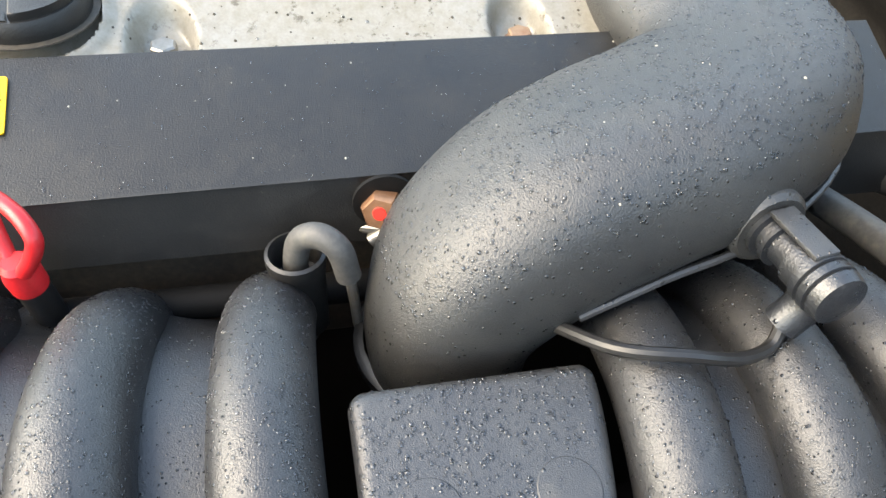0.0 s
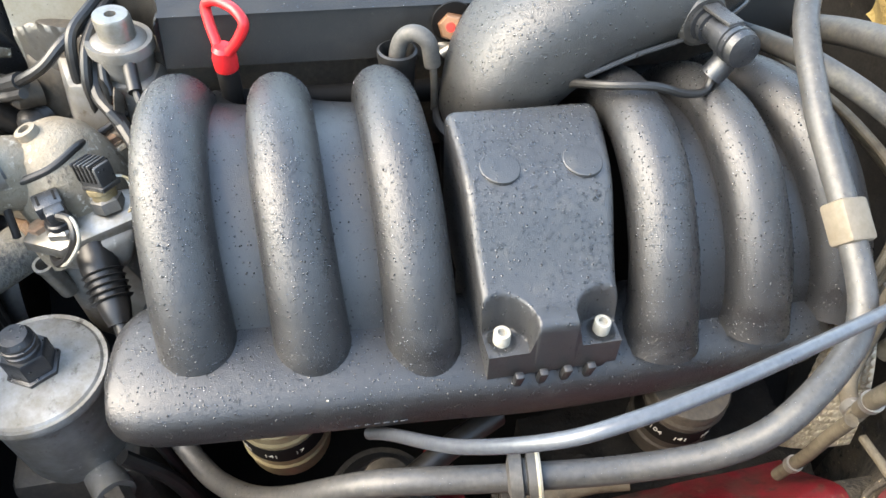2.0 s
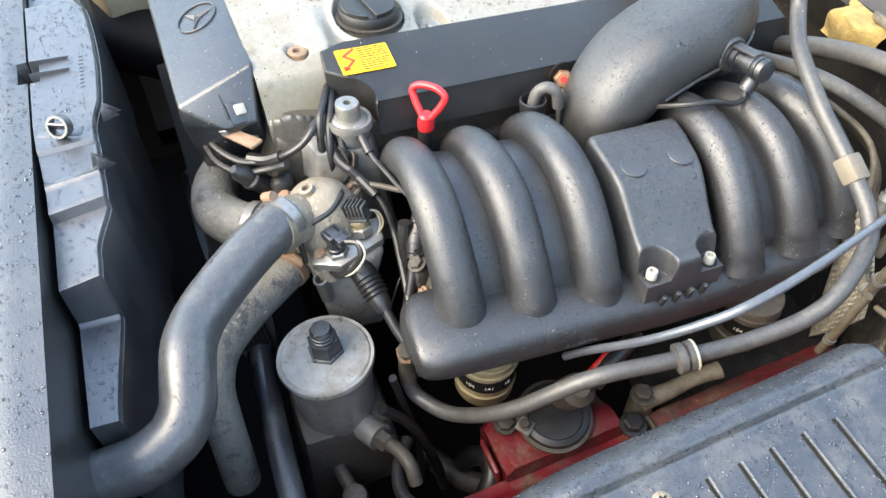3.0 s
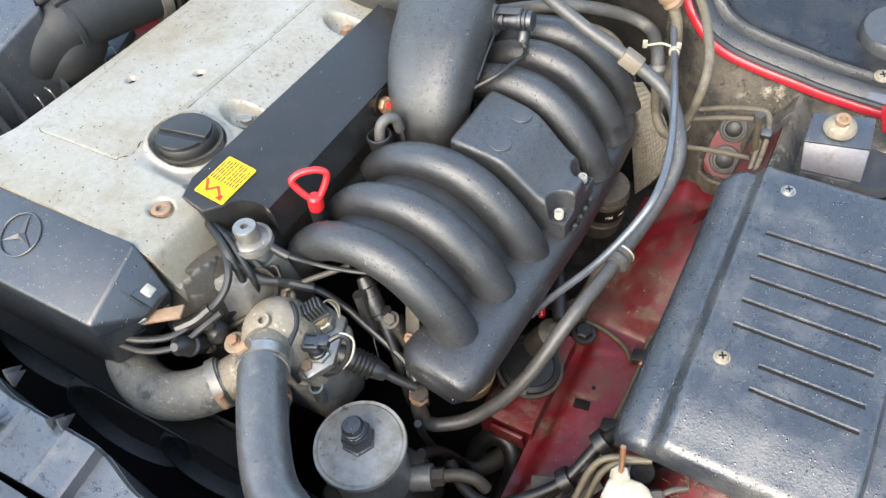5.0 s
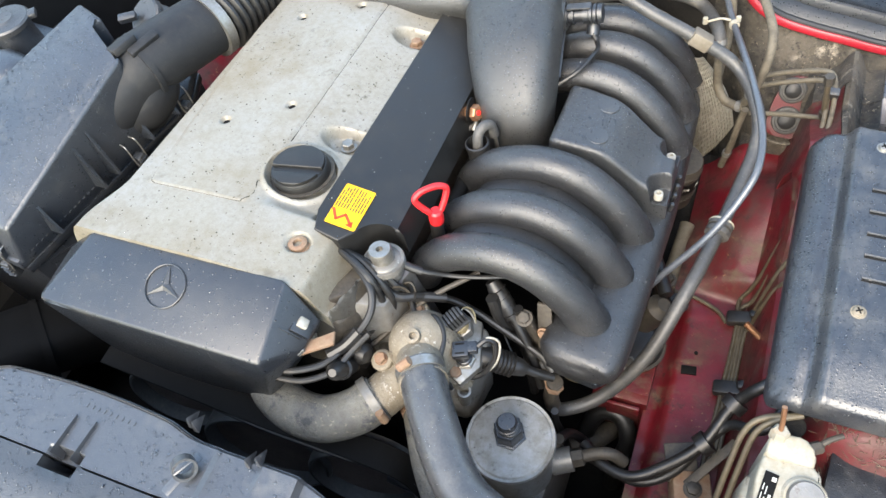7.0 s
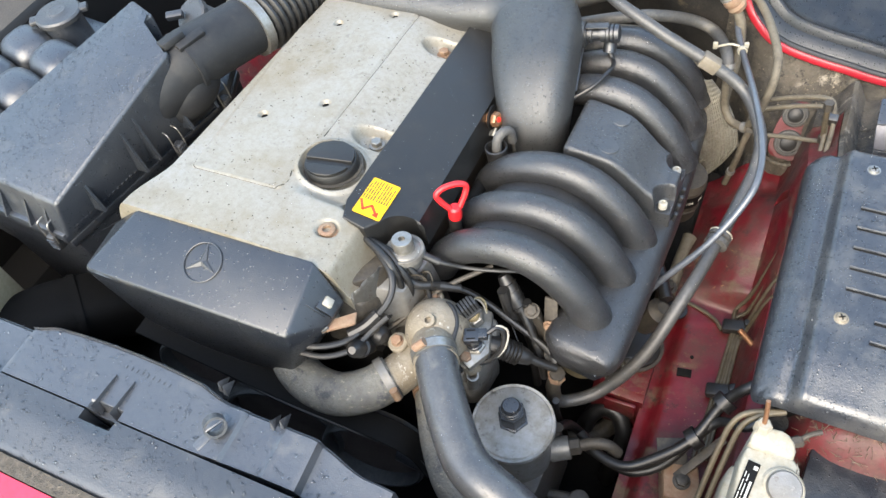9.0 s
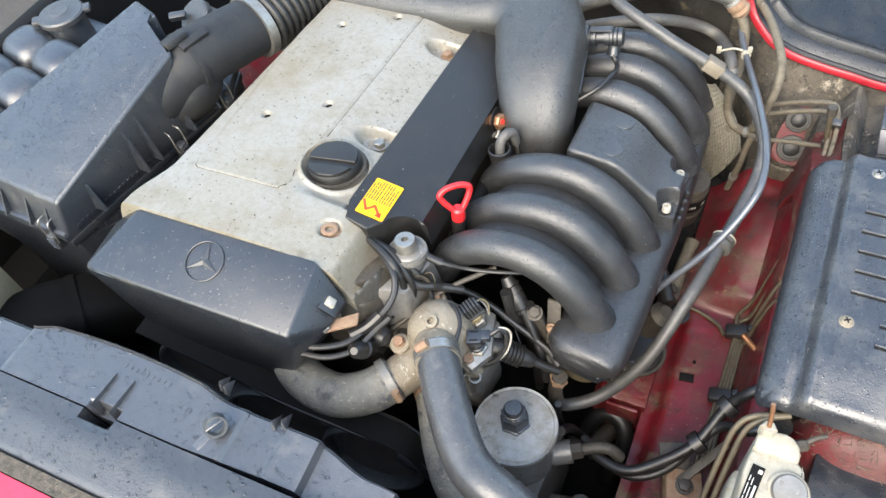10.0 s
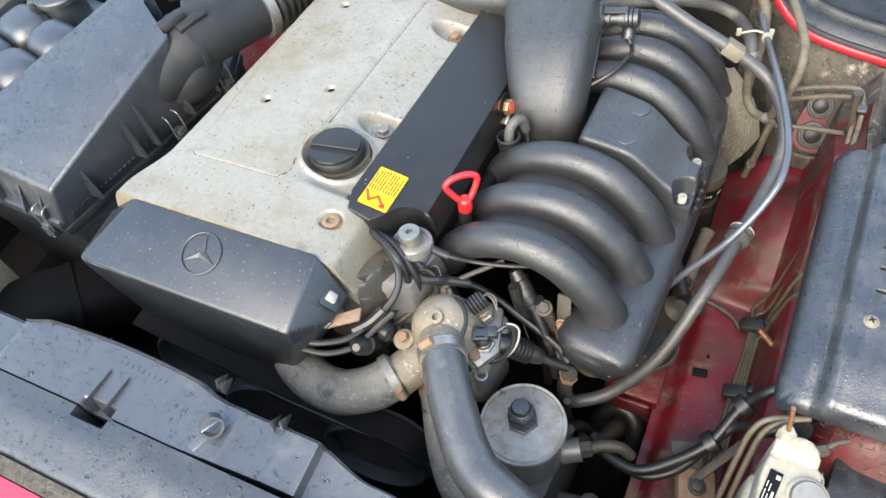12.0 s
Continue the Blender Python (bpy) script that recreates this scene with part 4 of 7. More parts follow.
bx = thing("throttle_cover", (-0.1, 0.05, 0.02), "grey-black plastic throttle cover box with two round pads", "engine cover")
box_top = part("cover_shell", relief(-0.180, -0.0215, -0.006, 0.112, 0.0014, box_height, 0.03, warp=box_warp), grey_black, bx, eng=True, smooth=50)
part("flange", block((0.036, 0.088, 0.016), (-0.043, 0.041, 0.040), (0, 16, 0), 0.006), satin_black, bx, eng=True)
part("base", block((0.12, 0.094, 0.07), (-0.09, 0.046, 0.005), bevel=0.004), cover_black, bx, eng=True)
for k in range(4):
    part("rib", block((0.006, 0.007, 0.024), (-0.0185, 0.014 + 0.018 * k, 0.028), (0, 14, 0), 0.002), satin_black, bx, eng=True)
for y in (0.022, 0.083):
    part("pad", lathe([(0.0145, -0.002), (0.0145, 0.0010), (0.0140, 0.0015), (0.0120, 0.0016), (0.004, 0.0016)], (-0.121, y, 0.1399), (0.12, 0, 1), 30), grey_black, bx, "round moulded pad", eng=True)
for (sx, sy) in BOXSCREW:
    part("screw_tower", lathe([(0.0105, 0.02), (0.0105, 0.057)], (sx, sy, 0), seg=20), satin_black, bx, eng=True)
    part("screw", lathe([(0.0062, 0.056), (0.0062, 0.0668), (0.0056, 0.0678), (0.0033, 0.0678), (0.003, 0.064)], (sx, sy, 0), seg=20), dull_white, bx, "pale socket-head screw", eng=True)

# ---- air duct over the cover ----
duct = thing("intake_duct", (-0.24, 0.05, 0.08), "large black plastic intake elbow, wet, crossing to the far side", "air duct")
dp = [(-0.240, 0.050, 0.07, 0.046, 0.043), (-0.240, 0.052, 0.100, 0.047, 0.043), (-0.246, 0.067, 0.136, 0.054, 0.046), (-0.258, 0.104, 0.161, 0.061, 0.047),
      (-0.272, 0.148, 0.169, 0.067, 0.047), (-0.287, 0.195, 0.172, 0.070, 0.046), (-0.314, 0.236, 0.171, 0.067, 0.045), (-0.36, 0.251, 0.169, 0.056, 0.043),
      (-0.43, 0.243, 0.165, 0.050, 0.041), (-0.56, 0.246, 0.160, 0.049, 0.041), (-0.74, 0.25, 0.15, 0.048, 0.041)]
duct_body = part("duct_body", tube(dp, seg=40, per=8, first=(1, 0, 0), power=2.75), duct_black, duct, smooth=60)
part("duct_seam", tube([(x + i * a, y + j * a, z - 0.016, 0.0026, 0.0022) for (x, y, z, a, b), (i, j) in zip(dp[3:8], ((0.985, 0.1), (0.985, 0.1), (0.93, 0.33), (0.66, 0.73), (0.1, 0.96)))], seg=8, per=6), grey_black, duct)
part("duct_seam", tube([(x - 0.985 * a, y - 0.12 * a, z - 0.014, 0.002, 0.002) for x, y, z, a, b in dp[1:6]], seg=8, per=6), duct_black, duct)
part("duct_rim", lathe([(0.046, 0.0), (0.0495, 0.002), (0.0495, 0.010), (0.046, 0.012)], (-0.240, 0.050, 0.078), seg=40), rubber, duct, "rubber sealing ring")
part("throttle_neck", lathe([(0.042, 0.0), (0.044, 0.09)], (-0.240, 0.050, 0.0), seg=30), deep_black, duct)

# ---- air temperature sensor on the duct ----
sen = thing("air_temperature_sensor", (-0.205, 0.21, 0.17), "black air temperature sensor with plugged elbow connector", "sensor")
sd = Vector((0.054, 0.006, 0.007)).normalized()
s0 = Vector((-0.226, 0.2085, 0.168))
part("boss", lathe([(0.0215, 0), (0.021, 0.01), (0.0185, 0.013)], s0, sd, 28), duct_black, sen)
part("sensor_body", lathe([(0.014, 0.012), (0.0145, 0.016), (0.011, 0.0165), (0.011, 0.02), (0.013, 0.0205), (0.013, 0.024), (0.010, 0.0245), (0.010, 0.036), (0.0125, 0.0365), (0.0125, 0.046)], s0, sd, 20), cover_black, sen)
part("locking_clip", block((0.034, 0.013, 0.003), s0 + sd * 0.03 + Vector((0, 0.0, 0.0145)), (0, -7, 6), 0.0008), grey_black, sen)
part("connector_elbow", lathe([(0.011, 0.044), (0.0145, 0.046), (0.0145, 0.05), (0.0128, 0.0505), (0.0145, 0.052), (0.0145, 0.056), (0.0128, 0.0565), (0.0143, 0.058), (0.013, 0.064), (0.006, 0.066)], s0, sd, 20), cover_black, sen)
e0 = s0 + sd * 0.052
part("cable_boot", tube([e0, e0 + Vector((0.0, -0.004, -0.014)), e0 + Vector((0.001, -0.012, -0.026))], 0.0095, 14), cover_black, sen)
part("cable", tube([e0 + Vector((0.001, -0.011, -0.024)), (-0.166, 0.195, 0.142), (-0.160, 0.175, 0.147), (-0.160, 0.148, 0.158), (-0.172, 0.118, 0.155), (-0.2, 0.098, 0.14)], 0.0034, 10), rubber, sen)

# ---- breather elbow and fuel rail bolt beside the duct ----
br = thing("breather_hose", (-0.267, -0.012, 0.08), "small grey rubber breather elbow in a black holder", "hose")
part("holder", lathe([(0.014, -0.05), (0.0148, -0.01), (0.0158, 0.0), (0.0165, 0.002), (0.0165, 0.008), (0.0145, 0.009), (0.0135, 0.006), (0.013, -0.012), (0.004, -0.013)], (-0.2725, -0.0225, 0.130), (-0.05, 0.05, 1), 26), rubber, br)
part("elbow", tube([(-0.272, -0.024, 0.10), (-0.272, -0.023, 0.130), (-0.271, -0.018, 0.149), (-0.266, -0.008, 0.156), (-0.260, 0.001, 0.150), (-0.258, 0.004, 0.130)], 0.007, 14), grey_rubber, br)
part("pipe", tube([(-0.258, 0.004, 0.134), (-0.257, 0.005, 0.11), (-0.258, 0.005, 0.085)], 0.003, 10), zinc, br)

rail = thing("fuel_rail", (-0.30, 0.03, 0.1), "zinc fuel rail pipe with copper hexagon bolt", "fuel pipe")
cb_axis = Vector((0.85, -0.3, 0.35)).normalized()
cb = part("rail_bolt", lathe([(0.0115, -0.012), (0.0115, 0.012), (0.0095, 0.0145)], (-0.299, 0.03, 0.138), cb_axis, 6), copper, rail, "copper hexagon bolt with red paint dot")
part("paint_dot", lathe([(0.0042, 0.0142), (0.0038, 0.0152)], (-0.299, 0.03, 0.1385), cb_axis, 10), red_dot, cb)
part("rail_bracket", tube([(-0.305, 0.01, 0.117), (-0.295, 0.035, 0.118), (-0.285, 0.06, 0.117)], 0.0035, 10), zinc, rail)
part("silver_pipe", tube([(-0.296, 0.02, 0.112), (-0.296, 0.055, 0.132), (-0.298, 0.10, 0.14), (-0.3, 0.16, 0.135)], 0.0045, 12), zinc, rail)
part("rail_pipe", tube([(-0.286, -0.17, 0.1), (-0.288, -0.03, 0.085), (-0.288, 0.28, 0.06)], 0.01, 12), deep_black, rail)

# ---- thermostat housing ----
th = thing("thermostat_housing", (-0.255, -0.30, 0.02), "corroded tan alloy thermostat housing with rusty bolts", "thermostat")
part("dome", lathe([(0.047, -0.055), (0.046, -0.03), (0.043, 0.0), (0.037, 0.018), (0.027, 0.030), (0.014, 0.036), (0.004, 0.0375)], (-0.252, -0.300, 0.083), (-0.05, -0.25, 1), 32), tan_alloy, th)
part("nub", lathe([(0.0095, 0), (0.0085, 0.007), (0.0045, 0.0078), (0.004, 0.002)], (-0.252, -0.309, 0.117), (-0.05, -0.3, 1), 16), tan_alloy, th)
part("hose_neck", tube([(-0.248, -0.315, 0.085), (-0.236, -0.338, 0.098), (-0.222, -0.358, 0.106)], 0.029, 24), tan_alloy, th)
part("bypass_neck", tube([(-0.262, -0.31, 0.045), (-0.278, -0.345, 0.046), (-0.292, -0.37, 0.045)], 0.027, 24), tan_alloy, th)
for (x, y, z) in ((-0.295, -0.331, 0.077), (-0.274, -0.258, 0.082), (-0.205, -0.316, 0.06)):
    part("ear", lathe([(0.0135, -0.03), (0.0135, 0.0), (0.0115, 0.002)], (x, y, z), (-0.05, -0.2, 1), 18), tan_alloy, th)
    hex_bolt(th, (x, y, z + 0.002), (-0.05, -0.2, 1), 0.0075, 0.008, rust, 1.1, label="rusty bolt")
part("pump_body", hull([(-0.30, -0.33, 0.03), (-0.21, -0.33, 0.03), (-0.19, -0.26, 0.03), (-0.30, -0.24, 0.03), (-0.29, -0.32, -0.08), (-0.2, -0.32, -0.08), (-0.19, -0.25, -0.08), (-0.3, -0.24, -0.08)], 0.012), dirty_alloy, th)
part("sensor_seat", hull([(-0.235, -0.315, 0.062), (-0.192, -0.318, 0.058), (-0.178, -0.285, 0.058), (-0.19, -0.245, 0.06), (-0.23, -0.25, 0.065), (-0.225, -0.31, 0.03), (-0.19, -0.31, 0.03), (-0.18, -0.26, 0.03), (-0.22, -0.25, 0.03)], 0.005), dirty_alloy, th)
part("bleed_pipe", lathe([(0.0125, -0.03), (0.0125, 0.0), (0.0085, 0.0), (0.008, -0.02)], (-0.216, -0.3, -0.033), (0.25, -0.25, 1), 20), tan_alloy, th)

# sensors with plugs on the thermostat housing
part("sensor_plate", hull([(-0.232, -0.312, 0.070), (-0.196, -0.330, 0.064), (-0.180, -0.300, 0.064), (-0.196, -0.244, 0.070), (-0.228, -0.240, 0.074), (-0.232, -0.312, 0.058), (-0.196, -0.330, 0.052), (-0.180, -0.300, 0.052), (-0.196, -0.244, 0.058), (-0.228, -0.240, 0.062)], 0.003), zinc, th, "pale alloy flange carrying the sensors")


def placed(own, m):
    bmesh.ops.transform(own, matrix=m, verts=own.verts)
    return own


t = thing("temperature_sensor", (-0.213, -0.262, 0.07), "grey serrated plug on a greenish brass temperature sensor", "sensor")
m = axis_matrix((-0.212, -0.263, 0.07), (-0.28, -0.1, 1)) @ pose(0, 0, 0, 0, 0, 52)
part("sensor_hex", placed(lathe([(0.0125, 0), (0.0125, 0.009), (0.0095, 0.011)], seg=6), m), dirty_alloy, t)
part("sensor_stem", placed(lathe([(0.0095, 0.009), (0.0095, 0.015), (0.011, 0.016), (0.011, 0.02)], seg=18), m), gold, t)
plug = part("plug", placed(block((0.026, 0.016, 0.020), (0, 0, 0.03), bevel=0.0018), m), grey_black, t)
part("plug_lip", placed(block((0.028, 0.018, 0.004), (0, 0, 0.0215), bevel=0.001), m), grey_black, plug)
for k in range(5):
    part("plug_rib", placed(block((0.0018, 0.0172, 0.013), (-0.0092 + 0.0046 * k, 0, 0.034), bevel=0), m), deep_black, plug)
    part("plug_tooth", placed(block((0.0022, 0.017, 0.003), (-0.0115 + 0.0046 * k, 0, 0.0405), bevel=0.0004), m), grey_black, plug)
for k, mt in enumerate((dull_white, brake_pipe, gold)):
    part("thin_wire", tube([m @ Vector((0.009 - 0.004 * k, 0.006, 0.026)), m @ Vector((0.016 + 0.001 * k, 0.012, 0.022)), m @ Vector((0.019 + 0.002 * k, 0.010, 0.008)), m @ Vector((0.016, 0.002, -0.004))], 0.0011, 8), mt, t)
t = thing("temperature_sensor", (-0.2, -0.297, 0.065), "black square plug on a zinc temperature sensor with white wire", "sensor")
m = axis_matrix((-0.2, -0.298, 0.064), (-0.05, -0.05, 1)) @ pose(0, 0, 0, 0, 0, 20)
part("sensor_hex", placed(lathe([(0.0135, 0), (0.0135, 0.006), (0.011, 0.008)], seg=6), m), zinc, t)
part("sensor_stem", placed(lathe([(0.0105, 0.006), (0.0105, 0.012), (0.009, 0.013), (0.009, 0.024)], seg=18), m), cover_black, t)
plug = part("plug", placed(block((0.02, 0.02, 0.011), (0, 0, 0.029), bevel=0.002), m), cover_black, t)
part("plug_slot", placed(block((0.011, 0.0018, 0.0012), (0, 0.006, 0.0346), bevel=0), m), deep_black, plug)
part("plug_slot", placed(block((0.011, 0.0018, 0.0012), (0, -0.006, 0.0346), bevel=0), m), deep_black, plug)
part("plug_tail", placed(block((0.013, 0.014, 0.010), (0.014, 0.002, 0.029), (0, 0, 0), 0.0018), m), cover_black, plug)
a = m @ Vector((0.02, 0.003, 0.03))
part("white_wire", tube([a, a + Vector((0.010, 0.012, 0.004)), a + Vector((0.022, 0.014, -0.006)), a + Vector((0.022, 0.0, -0.026)), a + Vector((0.008, -0.014, -0.042)), a + Vector((-0.008, -0.018, -0.044))], 0.0014, 8), dull_white, t)
part("black_wire", tube([a, a + Vector((0.009, 0.010, 0.002)), a + Vector((0.018, 0.010, -0.008)), a + Vector((0.017, -0.002, -0.028)), a + Vector((0.004, -0.016, -0.044)), a + Vector((-0.016, -0.022, -0.046)), a + Vector((-0.034, -0.016, -0.034)), a + Vector((-0.036, 0.004, -0.012))], 0.0034, 8), rubber, t)

pg = thing("wiring_plug", (-0.165, -0.275, 0.03), "thick ribbed black rubber plug with cable", "plug")
part("boot", tube([(-0.192, -0.281, 0.05, 0.0135), (-0.178, -0.278, 0.043, 0.0145), (-0.165, -0.274, 0.034, 0.014), (-0.148, -0.27, 0.024, 0.012), (-0.138, -0.268, 0.017, 0.009)], seg=16), rubber, pg)
for k in range(5):
    c = Vector((-0.172, -0.276, 0.0395)).lerp(Vector((-0.154, -0.2715, 0.028)), k / 4)
    part("boot_rib", lathe([(0.0145, -0.001), (0.0162, 0), (0.0145, 0.001)], c, (0.8, 0.2, -0.5), 18), rubber, pg)
part("cable", tube([(-0.14, -0.268, 0.019), (-0.122, -0.264, 0.006), (-0.106, -0.259, -0.005)], 0.006, 12), rubber, pg)

# ---- coolant hoses ----
rh = thing("radiator_hose", (-0.15, -0.45, 0.05), "thick smooth black rubber radiator hose with metal clamps", "hose")
radh = part("hose", tube([(-0.236, -0.338, 0.107), (-0.222, -0.358, 0.108), (-0.199, -0.391, 0.106), (-0.170, -0.428, 0.100), (-0.143, -0.455, 0.096), (-0.114, -0.470, 0.096), (-0.086, -0.478, 0.088), (-0.062, -0.486, 0.074), (-0.044, -0.503, 0.063), (-0.034, -0.532, 0.056), (-0.034, -0.565, 0.052), (-0.036, -0.61, 0.05)], 0.0265, 28), hose_grey, rh)
part("hose_end", lathe([(0.0268, -0.008), (0.0292, -0.007), (0.0292, 0.007), (0.0268, 0.008)], (-0.035, -0.588, 0.051), (0.0, -1, 0.0), 28), dull_white, rh, "pale clamp ring at the radiator end")
part("radiator_stub", lathe([(0.024, 0), (0.024, 0.03), (0.027, 0.032), (0.027, 0.04)], (-0.036, -0.60, 0.05), (0, -1, 0), 24), deep_black, rh)
hose_clamp(rh, (-0.2315, -0.345, 0.1075), (0.014, -0.02, 0.001), 0.0268, 0.012, (-0.6, 0, 0.8))
eh = thing("coolant_hose", (-0.38, -0.4, 0.0), "grey cracked fabric-covered coolant elbow hose with rusty clamp", "hose", "coolant hoses")
part("hose", tube([(-0.47, -0.36, 0.015), (-0.44, -0.388, 0.024), (-0.398, -0.407, 0.031), (-0.352, -0.41, 0.037), (-0.314, -0.392, 0.043), (-0.292, -0.366, 0.046)], 0.029, 26), fabric_hose, eh)
hose_clamp(eh, (-0.297, -0.372, 0.046), (0.02, 0.026, 0.003), 0.0292, 0.011, (0.55, -0.5, 0.2), dirty_alloy)
bh = thing("coolant_hose", (-0.23, -0.42, -0.1), "grey stained fabric-covered bypass hose below the thermostat", "hose", "coolant hoses")
part("hose", tube([(-0.268, -0.325, 0.012), (-0.252, -0.350, 0.006), (-0.236, -0.378, 0.001), (-0.213, -0.415, -0.004), (-0.182, -0.452, -0.012), (-0.150, -0.470, -0.03), (-0.122, -0.474, -0.06), (-0.108, -0.476, -0.10), (-0.10, -0.48, -0.16)], 0.0215, 26), fabric_hose, bh)
hose_clamp(bh, (-0.252, -0.350, 0.006), (0.02, -0.024, 0.002), 0.0217, 0.011, (0.3, 0.3, 0.8), rust)

# ---- power steering reservoir ----
PS = (-0.136, -0.345)
ps = thing("power_steering_reservoir", (PS[0], PS[1], -0.19), "dull grey metal power steering reservoir with black cap nut", "reservoir")
part("can", lathe([(0.044, -0.19), (0.047, -0.13), (0.049, -0.06), (0.049, -0.03)], (PS[0], PS[1], 0), seg=40), dirty_alloy, ps)
part("lid", lathe([(0.049, -0.034), (0.055, -0.031), (0.0565, -0.026), (0.0555, -0.0215), (0.052, -0.0225), (0.05, -0.0205), (0.03, -0.017), (0.016, -0.016)], (PS[0], PS[1], 0), seg=48), pale_alloy, ps, "round pressed metal lid")
nut = part("cap_nut", lathe([(0.021, -0.018), (0.021, -0.013), (0.0185, -0.012), (0.0185, 0.006), (0.017, 0.008)], (PS[0] - 0.001, PS[1] + 0.002, 0), seg=6), cover_black, ps, "black plastic wing nut cap")
part("nut_top", lathe([(0.0135, 0.005), (0.0138, 0.012), (0.0125, 0.013), (0.0138, 0.0145), (0.0135, 0.018), (0.0125, 0.0185), (0.013, 0.022), (0.0105, 0.0265), (0.004, 0.027)], (PS[0] - 0.001, PS[1] + 0.002, 0), seg=24), cover_black, nut)
part("pump_casting", hull([(-0.19, -0.40, -0.12), (-0.09, -0.40, -0.12), (-0.085, -0.29, -0.12), (-0.19, -0.29, -0.12), (-0.2, -0.41, -0.26), (-0.08, -0.41, -0.26), (-0.08, -0.28, -0.26), (-0.2, -0.28, -0.26)], 0.012), dark_metal, ps)
part("outlet", tube([(-0.115, -0.335, -0.135), (-0.09, -0.322, -0.13), (-0.07, -0.312, -0.127)], 0.017, 18), dirty_alloy, ps)
part("outlet_nut", lathe([(0.0125, 0), (0.0125, 0.014), (0.01, 0.016)], (-0.07, -0.312, -0.127), (0.8, 0.4, 0.1), 6), dark_metal, ps)
part("outlet_pipe", tube([(-0.06, -0.307, -0.126), (-0.04, -0.297, -0.122), (-0.02, -0.292, -0.124), (-0.005, -0.292, -0.14)], 0.0085, 12), dark_metal, ps)
part("banjo", tube([(-0.1, -0.37, -0.19), (-0.07, -0.365, -0.19), (-0.045, -0.36, -0.192)], 0.009, 12), dark_metal, ps)
part("banjo_end", lathe([(0.015, -0.006), (0.015, 0.008), (0.011, 0.01)], (-0.042, -0.36, -0.192), (0.3, -0.2, 1), 18), dark_metal, ps)

wpipe = thing("water_pipe", (-0.15, -0.42, -0.2), "bluish painted steel pipe running below the hoses", "pipe")
part("pipe_run", tube([(-0.29, -0.41, -0.105), (-0.2, -0.418, -0.105), (-0.12, -0.424, -0.105), (-0.02, -0.428, -0.105), (0.06, -0.43, -0.12)], 0.015, 16), lid_black, wpipe)

# ---- pipes and cables along the inner wing ----
vp = thing("vacuum_pipe", (0.04, 0.0, -0.1), "thick black vacuum pipe bent round the manifold with rubber grommet", "pipe")
VP = [(-0.112, -0.257, -0.075), (-0.110, -0.259, -0.098), (-0.094, -0.250, -0.116), (-0.053, -0.222, -0.108), (-0.006, -0.175, -0.056), (0.027, -0.100, 0.008), (0.046, -0.016, 0.018), (0.062, 0.069, 0.027), (0.072, 0.131, 0.049), (0.064, 0.174, 0.074), (0.028, 0.226, 0.097), (-0.03, 0.237, 0.130), (-0.092, 0.243, 0.158), (-0.121, 0.249, 0.170), (-0.152, 0.257, 0.182), (-0.183, 0.271, 0.190), (-0.216, 0.294, 0.200), (-0.232, 0.302, 0.216), (-0.240, 0.290, 0.240), (-0.240, 0.272, 0.268), (-0.235, 0.25, 0.31), (-0.23, 0.22, 0.36)]
vacuum_run = part("pipe", tube(VP, 0.0093, 16), pipe_grey, vp)
part("end_fitting", tube([(-0.104, -0.258, -0.02), (-0.109, -0.2575, -0.045), (-0.112, -0.258, -0.068), (-0.110, -0.259, -0.09)], 0.0105, 14), dark_metal, vp, "dark rusty end fitting")
part("end_nut", lathe([(0.012, -0.006), (0.012, 0.006)], (-0.106, -0.258, -0.03), (0.2, 0, -1), 6), rust, vp)
gx = Vector((0.016, 0.085, 0.010)).normalized()
gr = part("grommet", lathe([(0.0095, -0.012), (0.0165, -0.010), (0.0165, -0.002), (0.012, -0.001), (0.012, 0.001), (0.0165, 0.002), (0.0165, 0.008), (0.0095, 0.010)], (0.049, 0.0, 0.0195), gx, 22), grey_rubber, vp)
part("grommet_rim", lathe([(0.0165, 0.0075), (0.0172, 0.009), (0.0165, 0.0105), (0.010, 0.011)], (0.049, 0.0, 0.0195), gx, 22), cream, gr)
vcl = thing("pipe_clip", (-0.03, 0.237, 0.131), "beige-brown plastic clip holding the vacuum pipe", "clip")
own = block((0.030, 0.023, 0.021), (0, 0, 0), bevel=0.003)
bmesh.ops.transform(own, matrix=axis_matrix((-0.029, 0.2365, 0.1305), (-0.066, 0.002, 0.036), 12) @ pose(0, 0, 0, 0, 90, 0), verts=own.verts)
part("clip_body", own, beige_clip, vcl)

ca = thing("bonnet_cable", (0.05, 0.1, 0.1), "thin grey-blue sheathed cable held by cream cable ties", "cable")
part("sheath", tube([(-0.03, -0.095, -0.03), (-0.012, -0.08, -0.004), (0.040, -0.045, 0.065), (0.072, 0.0, 0.115), (0.078, 0.04, 0.133), (0.069, 0.10, 0.134), (0.047, 0.185, 0.123), (0.026, 0.255, 0.110), (0.008, 0.313, 0.100), (-0.012, 0.375, 0.104), (-0.02, 0.45, 0.11)], 0.0048, 12), slate_sheath, ca)
part("cable_tie", lathe([(0.006, -0.003), (0.0075, -0.003), (0.0075, 0.003), (0.006, 0.003)], (0.008, 0.313, 0.100), (-0.3, 1, 0), 14), cream, ca)
part("tie_tail", tube([(0.002, 0.315, 0.106), (-0.012, 0.315, 0.107), (-0.03, 0.31, 0.103)], 0.0018, 8), cream, ca)
part("tie_lock", block((0.007, 0.005, 0.012), (-0.033, 0.308, 0.106), (0, 0, 20), 0.001), cream, ca)
part("tie_lock", block((0.007, 0.005, 0.010), (0.012, 0.318, 0.107), (0, 0, 20), 0.001), cream, ca)

